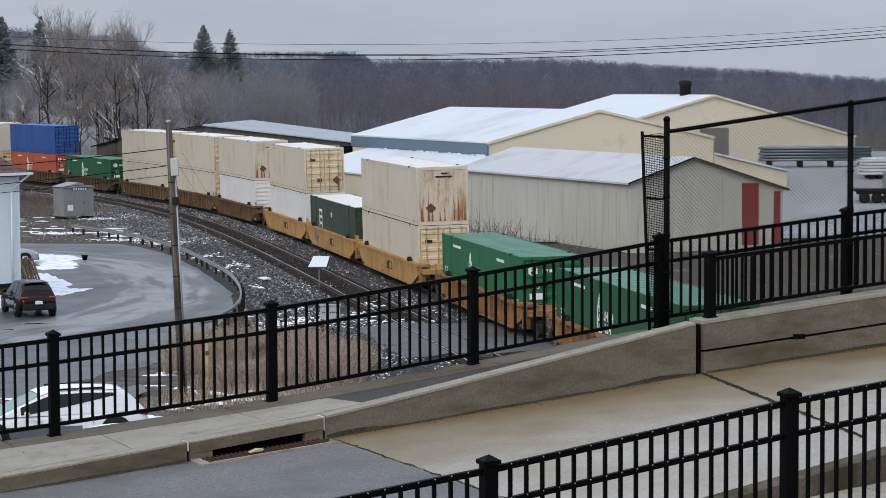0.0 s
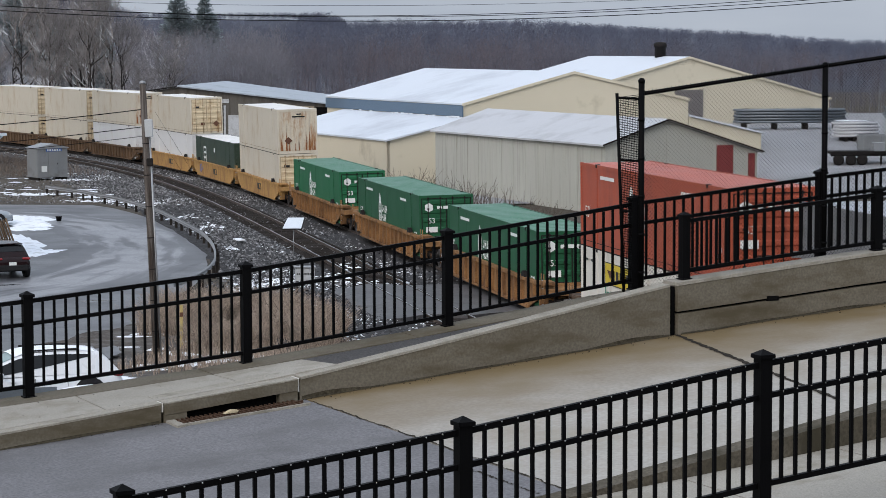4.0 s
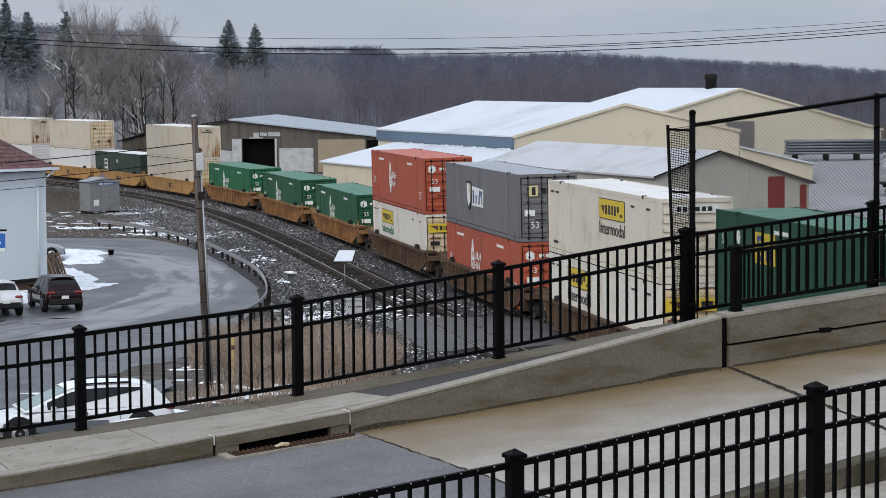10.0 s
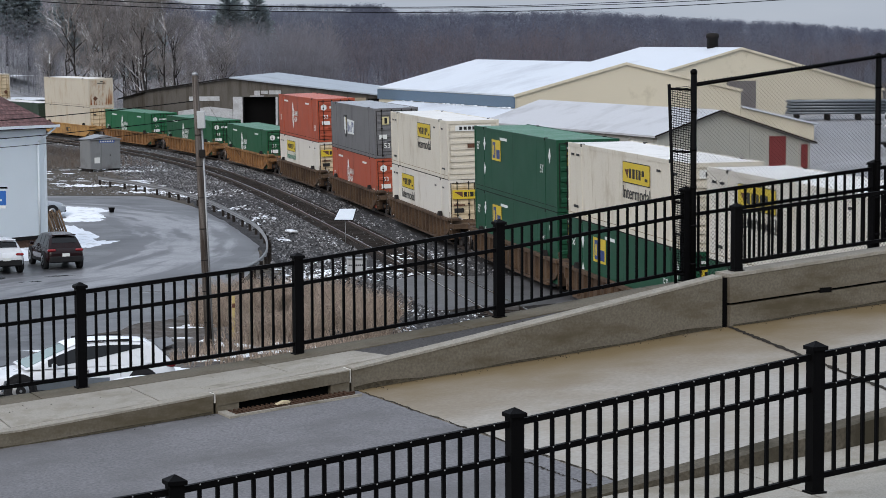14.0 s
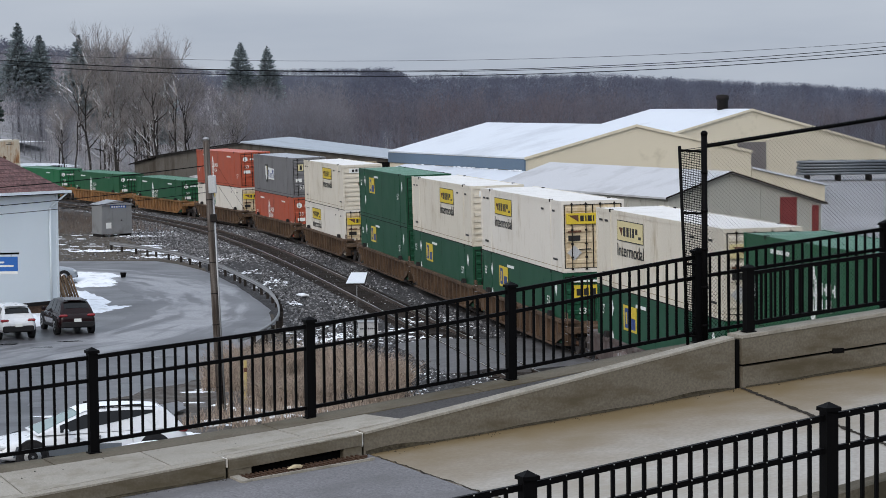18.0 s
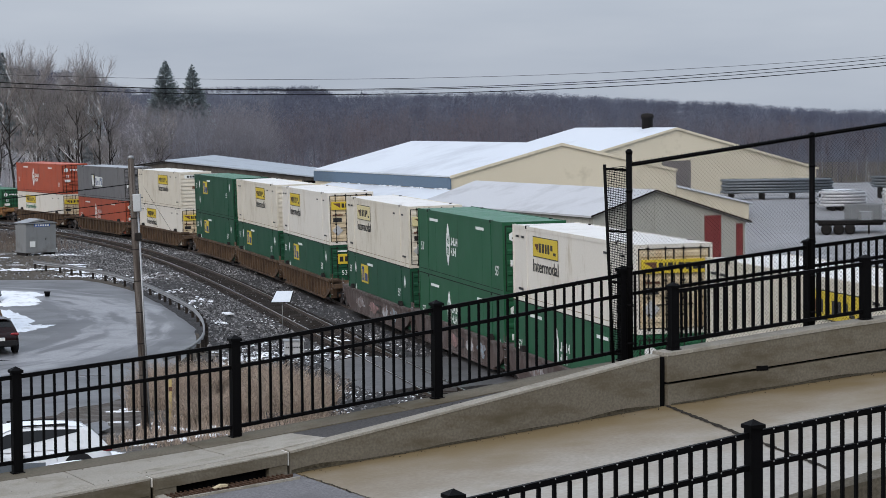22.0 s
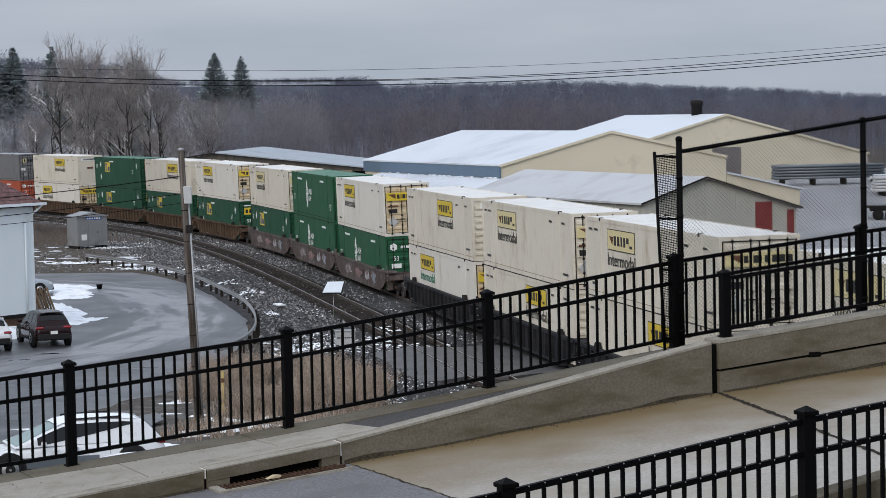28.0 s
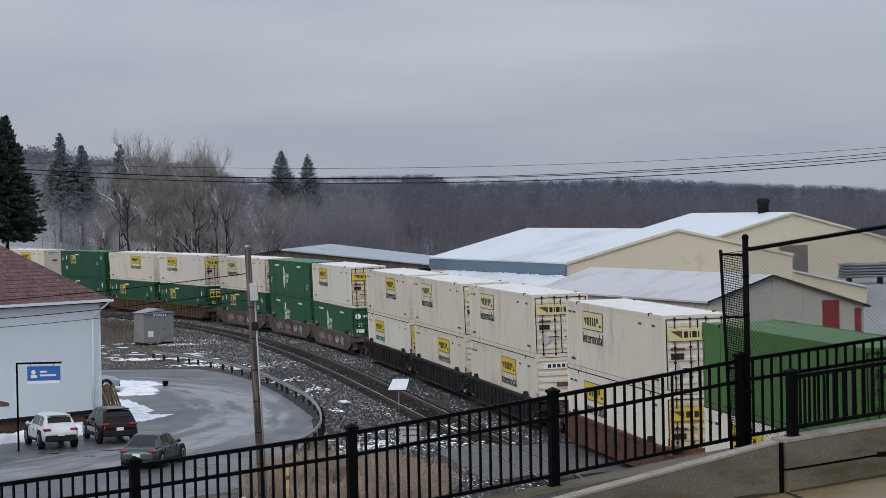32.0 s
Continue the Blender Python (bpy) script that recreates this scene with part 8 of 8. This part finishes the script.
for x, y, z, wd in ((34.9, 193.0, 0.25, 1.1), (36.1, 192.6, 0.25, 1.0), (34.8, 193.2, 1.0, 1.2), (36.1, 192.8, 1.0, 0.9)):
    b = thing("beam_bundle", pose(x, y, ground_z(36.0, 193) + z, 0, 0, 6), "bundle of dark steel beams capped with snow", "beams", "beam bundles in the yard")
    for k in range(3):
        part("beam", box(wd * k / 3 + 0.02, wd * (k + 1) / 3 - 0.02, 0, 3.0, 0.0, 0.48 + rnd.uniform(-0.06, 0.04)), M_BUNDLE, b)
    part("snow_cap", box(0.0, wd, 0.0, 3.0, 0.5, 0.58, bevel=0.03), M_SNOW, b, "thin snow cap")
    for k in range(2):
        part("bearer", box(0.0, wd, 0.3 + 2 * k, 0.5 + 2 * k, -0.3 if z < 1 else -0.18, 0.0), M_WOOD, b)

trailer = thing("flatbed_trailer", pose(30.6, 175.5, ground_z(32.5, 175.5) + 0.1, 0, 0, 5) @ Matrix.Diagonal((0.85, 0.85, 0.85, 1)), "dark flatbed trailer standing in the yard", "trailer")
part("deck", box(0, 6.2, 0, 2.4, 1.05, 1.25), M_DARKSTEEL, trailer)
part("frame", box(0.2, 6.0, 0.5, 0.7, 0.8, 1.05), M_DARKSTEEL, trailer)
part("toolbox", box(3.9, 4.9, 0.1, 0.9, 1.25, 2.0, bevel=0.02), M_STEEL, trailer, "grey metal box")
for k, xx in enumerate((0.8, 1.9, 2.9)):
    tyre = part("tyre", lathe([(0.32, 0.02), (0.48, 0.08), (0.48, 0.3), (0.32, 0.34)], 16, axis="y", at=(xx, 0, 0.48)), M_DARKSTEEL, trailer)
    part("rim", lathe([(0.3, 0.03), (0.1, 0.06)], 12, axis="y", at=(xx, -0.02, 0.48)), M_DARKSTEEL, tyre)
part("landing_leg", box(4.6, 4.75, 0.4, 0.55, 0.0, 1.05), M_DARKSTEEL, trailer)
part("mudguard", box(0.2, 3.5, 0.0, 0.05, 0.95, 1.1), M_DARKSTEEL, trailer)

# dry brush between the lane and the siding
M_STRAW = material("dry_grass", (0.315, 0.255, 0.207), 0.95, vary=0.35, scale=0.7, grain=6, island=0.5)


def brush(name, seed, count, place, tall, label, mat, lean=0.35, r=0.012):
    rnd = random.Random(seed)
    vs, fs = [], []
    for i in range(count):
        x, y = place(rnd)
        z = ground_z(x, y) - 0.05
        h = rnd.uniform(*tall)
        for j in range(3):
            a = rnd.uniform(0, 6.28)
            k = rnd.uniform(0.05, lean) * h
            m = Vector((x + 0.4 * k * math.cos(a), y + 0.4 * k * math.sin(a), z + h * 0.6))
            bar(vs, fs, Vector((x, y, z)), m, r, r * 0.7)
            bar(vs, fs, m, Vector((x + k * math.cos(a), y + k * math.sin(a), z + h * rnd.uniform(0.8, 1.0))), r * 0.7, r * 0.3)
    tagged(solid(name, plane_mesh(vs, fs, name), mat), label, "brush", kind="stuff")


def brush_place(r):
    while True:
        x, y = r.uniform(-10.0, -2.8), r.uniform(78, 92)
        if line_side(x, y) < -8.8 and noise.noise((x * 0.35, y * 0.2, 7)) > -0.12 and not (x < -8 and y < 84):
            return x, y


brush("dry_brush", 5, 6500, brush_place, (0.35, 1.35), "tall tan dry brush beside the track", M_STRAW, 0.95, 0.008)
for x, y, a, b, c in ((-9.2, 64.6, 2.0, 0.8, 20), (-7.7, 68.5, 0.5, 0.12, 0), (-7.0, 70.5, 0.7, 0.15, 20), (-6.0, 72.5, 0.8, 0.15, 25), (-7.4, 73.5, 0.6, 0.14, -10), (-5.0, 74.5, 0.6, 0.14, 10), (-6.6, 75.8, 0.5, 0.12, 30), (-8.2, 71.5, 0.5, 0.15, 10), (-9.6, 84.6, 0.7, 0.2, 0), (-8.9, 80.0, 0.5, 0.12, 30), (-8.2, 78.5, 0.6, 0.14, 10), (-7.6, 77.5, 0.7, 0.16, -20), (-6.8, 79.2, 0.5, 0.12, 15), (-7.9, 82.3, 0.4, 0.1, -10), (-6.2, 77.8, 0.6, 0.1, 5)):
    snow_patch("streak of old snow in the dry grass", x, y, a, b, c, int(a * 97 + y), 0.08)
snow_patch("snow bank ploughed up beside the parked car", -8.2, 59.55, 1.4, 0.45, 20, 77, 0.5)
brush("low_brush", 6, 1500, lambda r: (r.uniform(-8.8, -1.5), r.uniform(66, 84)), (0.15, 0.6), "short dry weeds on the bank", M_STRAW)
M_DULLSTRAW = material("dull_weeds", (0.15, 0.122, 0.103), 0.95, vary=0.35, scale=0.7, grain=6, island=0.5)
M_STEM = material("bare_shrub", (0.10, 0.08, 0.065), 0.95, vary=0.3)


def yard_place(r):
    s = r.uniform(62, 100)
    return line(s, r.uniform(6, 9))[:2]


brush("shrubs", 7, 160, yard_place, (1.0, 2.6), "leafless shrubs along the shed wall", M_STEM, 0.6, 0.02)
brush("bank_grass", 18, 1500, lambda r: (r.uniform(-41, -31), r.uniform(188, 222)), (0.15, 0.6), "flattened brown grass beyond the cabin", M_DULLSTRAW, 0.9)
brush("verge_weeds", 8, 1800, lambda r: line(r.uniform(135, 215), r.uniform(-12.5, -7.5))[:2], (0.2, 0.9), "brown weeds on the railway verge", M_DULLSTRAW)


# ---- cars ----
M_GLASS = material("car_glass", (0.008, 0.009, 0.01), 0.06, vary=0.05, bump=0, spec=0.3)
M_TEALGLASS = material("tinted_windscreen", (0.18, 0.27, 0.26), 0.08, vary=0.05, bump=0, spec=0.8)
M_TYRE = material("tyre_rubber", (0.016, 0.016, 0.017), 0.85, vary=0.2)
M_RIM = material("wheel_rim", (0.30, 0.31, 0.32), 0.35, 0.8, vary=0.15)
M_LAMPRED = material("tail_lamp", (0.24, 0.018, 0.022), 0.2, vary=0.1, bump=0)
M_LAMPCLEAR = material("head_lamp", (0.55, 0.57, 0.58), 0.15, vary=0.1, bump=0)
M_PLASTIC = material("black_plastic", (0.02, 0.02, 0.021), 0.7, vary=0.2)


def loft(rows, bm=None):
    """Rings of points joined in order, closed at both ends."""
    bm = bm or bmesh.new()
    rings = [[bm.verts.new(p) for p in r] for r in rows]
    k = len(rings[0])
    for a, b in zip(rings, rings[1:]):
        for i in range(k):
            f = bm.faces.new((a[i], a[(i + 1) % k], b[(i + 1) % k], b[i]))
            f.smooth = True
    bm.faces.new(rings[0][::-1])
    bm.faces.new(rings[-1])
    bmesh.ops.recalc_face_normals(bm, faces=bm.faces)
    return bm


def curve_at(table, u):
    return float(np.interp(u, [p[0] for p in table], [p[1] for p in table]))


def car(name, label, paint_mat, length, width, height, style, snowy=False):
    """A car that heads along +y, resting on z = 0: a lofted body and a lofted glasshouse, with its panels laid on."""
    c = thing(name, pose(0, 0, 0), label, "car")
    hw, L = width / 2, length / 2
    tall, hatch = style != "sedan", style == "hatch"
    clear = 0.24 if tall else 0.19
    belt = height * (0.61 if tall else 0.63)
    tail = belt * (1.0 if tall else 0.97)
    # lower body: shoulder height, underside and half width along the car
    top = [(-1, tail * 0.74), (-0.985, tail * 0.9), (-0.95, tail * 0.97), (-0.86, tail), (-0.3, belt), (0.3, belt * 0.97), (0.42, belt * 0.955), (0.7, belt * 0.86), (0.9, belt * 0.77), (0.97, belt * 0.68), (1, belt * 0.56)]
    low = [(-1, clear + 0.22), (-0.97, clear + 0.1), (-0.88, clear + 0.02), (0, clear), (0.85, clear + 0.02), (0.96, clear + 0.06), (1, clear + 0.14)]
    wide = [(-1, 0.80), (-0.97, 0.89), (-0.9, 0.95), (-0.7, 0.99), (0, 1.0), (0.6, 0.99), (0.82, 0.94), (0.93, 0.86), (1, 0.68)]
    rows = []
    for k in range(33):
        u = math.sin((k / 32 - 0.5) * math.pi) * 0.35 + (2 * k / 32 - 1) * 0.65
        z0, z1, w = curve_at(low, u), curve_at(top, u), hw * curve_at(wide, u)
        side = []
        for f, g in ((0.80, 0.0), (0.93, 0.05), (0.985, 0.2), (1.0, 0.42), (0.985, 0.62), (0.955, 0.78), (0.92, 0.9), (0.86, 0.97), (0.74, 1.0), (0.4, 1.025)):
            side.append((w * f, u * L, z0 + (z1 - z0) * g))
        rows.append(side + [(-x, y, z) for x, y, z in side[::-1]])
    part("body", loft(rows), paint_mat, c)
    # glasshouse: roof line and half width from the rear window's foot to the windscreen's
    if hatch:
        roofline = [(-0.96, 0.0), (-0.9, 0.34), (-0.82, 0.72), (-0.76, 0.89), (-0.6, 0.955), (-0.32, 1.0), (-0.08, 0.985), (0.06, 0.91), (0.3, 0.5), (0.58, 0.0)]
    elif tall:
        roofline = [(-0.93, 0.0), (-0.87, 0.4), (-0.79, 0.79), (-0.72, 0.885), (-0.6, 0.945), (-0.25, 1.0), (0.03, 0.97), (0.16, 0.88), (0.32, 0.48), (0.48, 0.0)]
    else:
        roofline = [(-0.80, 0.0), (-0.62, 0.48), (-0.46, 0.85), (-0.36, 0.955), (-0.1, 1.0), (0.06, 0.975), (0.18, 0.86), (0.32, 0.45), (0.46, 0.0)]
    rise = height - belt + 0.03

    def shell(u, v):
        """A point on the glasshouse: u along the car, v from the left sill over the roof to the right."""
        r = curve_at(roofline, u) * rise
        a = v * 2 - 1
        w = hw * (0.90 - 0.035 * max(0, abs(u) - 0.3))
        q = abs(a)
        # sides lean in up to the roof rail at q = 0.55
        if q > 0.55:
            g = (1 - q) / 0.45
            x, z = w * (1 - 0.26 * g * min(1, r / rise)), r * 0.93 * g
        else:
            g = q / 0.55
            x, z = w * 0.74 * g ** 0.9 * (1.0 if r > 0.5 * rise else 1 + 0.25 * (1 - r / (0.5 * rise)) * 1.0), r * (1 - 0.07 * g ** 3)
        return Vector((math.copysign(x, a), u * L, belt - 0.03 + z))

    u0, u1 = roofline[0][0], roofline[-1][0]

    def patch(pname, ua, ub, va, vb, mat, out, nu=10, nv=8, lbl="", pinch=0.0):
        """A piece of the glasshouse, lifted a little."""
        vs = []
        mid = Vector((0, (ua + ub) / 2 * L, belt))
        for i in range(nu + 1):
            for j in range(nv + 1):
                low = va + (vb - va) * pinch * (1 - i / nu) ** 1.6
                p = shell(ua + (ub - ua) * i / nu, low + (vb - low) * j / nv)
                vs.append(p + (p - Vector((0, -0.15 * L, belt * 0.9))).normalized() * out)
        fs = [(i * (nv + 1) + j, i * (nv + 1) + j + 1, (i + 1) * (nv + 1) + j + 1, (i + 1) * (nv + 1) + j) for i in range(nu) for j in range(nv)]
        d = plane_mesh([tuple(v) for v in vs], fs, pname)
        for f in d.polygons:
            f.use_smooth = True
        return part(pname, d, mat, c, lbl)

    patch("cabin", u0, u1, 0, 1, paint_mat, 0.0, 30, 22)
    glass = M_GLASS
    if hatch:
        rear, front = (u0 + 0.06, -0.79), (0.08, u1 - 0.03)
        sides = ((-0.66, 0.34),)
    elif tall:
        rear, front = (u0 + 0.06, -0.785), (0.17, u1 - 0.03)
        sides = ((-0.70, -0.42), (-0.39, -0.10), (-0.07, 0.24))
    else:
        rear, front = (u0 + 0.05, -0.45), (0.14, u1 - 0.03)
        sides = ((-0.40, -0.12), (-0.09, 0.22))
    patch("rear_window", rear[0], rear[1], 0.24, 0.76, glass, 0.012)
    patch("windscreen", front[0], front[1], 0.25, 0.75, M_TEALGLASS if snowy else glass, 0.012)
    for va, vb in ((0.035, 0.20), (0.965, 0.80)):
        for ua, ub in sides:
            patch("side_window", ua, ub, va, vb, glass, 0.012, 12 if hatch else 4, 3, pinch=0.85 if hatch else 0.0)
    if snowy:
        for sx in (-1, 1):
            # added panel paints the dark ground reflection on the white lower doors
            part("lower_cladding", prism([(-0.28 * L, clear + 0.1), (0.84 * L, clear + 0.12), (0.8 * L, clear + 0.4), (-0.28 * L, clear + 0.34)], *sorted((sx * (hw * 0.97), sx * (hw + 0.004))), axis="x"), PAINT_REFLECTION, c, "dark reflection painted on the lower doors")
            part("roof_rail", box(*sorted((sx * hw * 0.60, sx * hw * 0.64)), -0.55 * L, -0.02 * L, height - 0.03, height + 0.03, bevel=0.01), M_PLASTIC, c, "black roof rail")
        patch("snow_cover", -0.7, 0.12, 0.24, 0.76, M_SNOW, 0.035, 12, 10, "snow on the roof")
    if tall and not hatch:
        part("spoiler", box(-hw * 0.62, hw * 0.62, -0.83 * L, -0.70 * L, height - 0.06, height - 0.02, bevel=0.015), paint_mat, c)
    for sx in (-1, 1):
        part("mirror", box(*sorted((sx * (hw - 0.02), sx * (hw + 0.17))), 0.27 * L, 0.32 * L, belt * 0.98, belt + 0.13, bevel=0.04), paint_mat, c)
        zl = tail * (0.80 if tall else 0.76)
        part("tail_lamp", box(*sorted((sx * hw * 0.50, sx * hw * 0.93)), -0.985 * L - 0.02, -0.88 * L, zl + 0.03, zl + 0.15, bevel=0.045), M_LAMPRED, c, "red tail lamp")
        part("head_lamp", box(*sorted((sx * hw * 0.5, sx * hw * 0.84)), 0.86 * L, 0.965 * L, belt * 0.60, belt * 0.72, bevel=0.03), M_LAMPCLEAR, c, "clear head lamp")
        part("sill", box(*sorted((sx * (hw - 0.04), sx * (hw + 0.006))), -L * 0.5, L * 0.5, clear, clear + 0.12, bevel=0.02), M_PLASTIC, c, "black plastic sill")
        for k, yy in enumerate((-0.06, 0.30, -0.40)):
            if k < 2:
                part("door_handle", box(*sorted((sx * (hw - 0.02), sx * (hw + 0.018))), (yy - 0.16) * L, (yy - 0.09) * L, belt * 0.83, belt * 0.86), paint_mat, c)
            part("panel_gap", box(*sorted((sx * (hw * 0.95), sx * (hw * 0.985 + 0.003))), yy * L - 0.006, yy * L + 0.006, clear + 0.14, belt * 0.9), M_DARK, c)
        for y in (-0.63 * L, 0.64 * L):
            r = 0.36 if tall else 0.32
            x0, x1 = sorted((sx * (hw - 0.2), sx * (hw + 0.012)))
            part("arch", lathe([(r + 0.06, x0), (r + 0.06, x1)], 20, axis="x", at=(0, y, r)), M_PLASTIC, c)
            tyre = part("tyre", lathe([(r * 0.7, x0 - 0.005), (r, x0 + 0.02), (r, x1), (r * 0.7, x1 + 0.012)] if sx > 0 else [(r * 0.7, x0 - 0.012), (r, x0), (r, x1 - 0.02), (r * 0.7, x1 + 0.005)], 22, axis="x", at=(0, y, r)), M_TYRE, c)
            part("rim", lathe([(r * 0.66, sx * (hw + 0.0)), (r * 0.6, sx * (hw + 0.03)), (r * 0.12, sx * (hw + 0.018)), (r * 0.08, sx * (hw + 0.03))] if sx > 0 else [(r * 0.08, -hw - 0.03), (r * 0.12, -hw - 0.018), (r * 0.6, -hw - 0.03), (r * 0.66, -hw)], 14, axis="x", at=(0, y, r)), M_RIM, tyre)
    part("rear_bumper", box(-hw * 0.84, hw * 0.84, -L - 0.03, -L * 0.9, clear + 0.04, clear + (0.36 if tall else 0.18), bevel=0.06), M_PLASTIC, c, "black plastic bumper")
    part("front_bumper", box(-hw * 0.72, hw * 0.72, L * 0.9, L + 0.02, clear + 0.05, clear + 0.22, bevel=0.05), M_PLASTIC, c, "black plastic bumper")
    part("plate", box(-0.16, 0.16, -L - 0.045, -L + 0.02, tail * 0.60, tail * 0.60 + 0.14), K_WHITE, c, "pale blank plate")
    part("grille", box(-hw * 0.36, hw * 0.36, L * 0.97, L + 0.015, belt * 0.40, belt * 0.54, bevel=0.01), M_PLASTIC, c)
    part("wiper", rod((0.0, -0.9 * L, belt + 0.02), (0.32, -0.86 * L, belt + 0.14), 0.01, sides=5), M_PLASTIC, c)
    return c


PAINT_REFLECTION = material("dark_reflection_tone", (0.10, 0.115, 0.13), 0.35, vary=0.1, bump=0, spec=0.6)
PAINT_DARKRED = material("dark_maroon_car_paint", (0.013, 0.0045, 0.005), 0.2, 0.0, vary=0.1, bump=0, spec=0.25)
PAINT_WHITE = material("white_car_paint", (0.66, 0.68, 0.70), 0.3, vary=0.05, bump=0, spec=0.6)
PAINT_TEAL = material("dark_teal_car_paint", (0.035, 0.06, 0.065), 0.3, 0.3, vary=0.1, bump=0, spec=0.6)
PAINT_SILVER = material("silver_car_paint", (0.33, 0.36, 0.39), 0.35, 0.4, vary=0.08, bump=0)
suv = car("suv", "dark maroon suv parked on the wet lot", PAINT_DARKRED, 4.4, 1.74, 1.53, "suv")
suv.matrix_basis = pose(-18.85, 107.4, 0.02, 0, 0, 22)
cross = car("crossover", "white crossover parked beside the house", PAINT_WHITE, 4.1, 1.66, 1.46, "suv")
cross.matrix_basis = pose(-21.15, 105.4, 0.02, 0, 0, 24)
parked = car("hatchback", "white hatchback parked below the bridge", PAINT_WHITE, 4.95, 1.86, 1.47, "hatch", True)
parked.matrix_basis = pose(-10.15, 60.3, 1.12, 0, 0, 112)
silver = car("silver_car", "silver car half hidden behind the house", PAINT_SILVER, 4.5, 1.8, 1.5, "sedan")
silver.matrix_basis = pose(-25.65, 136.6, 0.03, 0, 0, -75)
sedan = car("sedan", "dark teal sedan driving through the lot", PAINT_TEAL, 4.25, 1.62, 1.34, "sedan")


# ---- what moves ----
def motions():
    for ob, mid, z, back in MOVING:
        walk(ob, [(t, on_line(mid + SPEED * t, z) @ pose(0, back, 0)) for t in np.arange(0.0, 32.01, 1.0)])
    # the sedan rolls in from the lane beside the house
    places = [(0.0, -22.0, 38.0), (27.5, -18.6, 68.0), (28.5, -17.6, 74.5), (29.5, -17.0, 80.6), (30.0, -16.9, 83.8), (30.5, -16.7, 86.9), (31.0, -16.3, 90.0), (31.5, -15.8, 93.3), (32.0, -15.2, 96.8)]
    rows = []
    for i, (t, x, y) in enumerate(places):
        a, b = places[max(0, i - 1)], places[min(len(places) - 1, i + 1)]
        turn = -math.degrees(math.atan2(b[1] - a[1], b[2] - a[2]))
        rows.append((t, pose(x, y, ground_z(x, y) + 0.04, 0, 0, turn)))
    walk(sedan, rows)


motions()
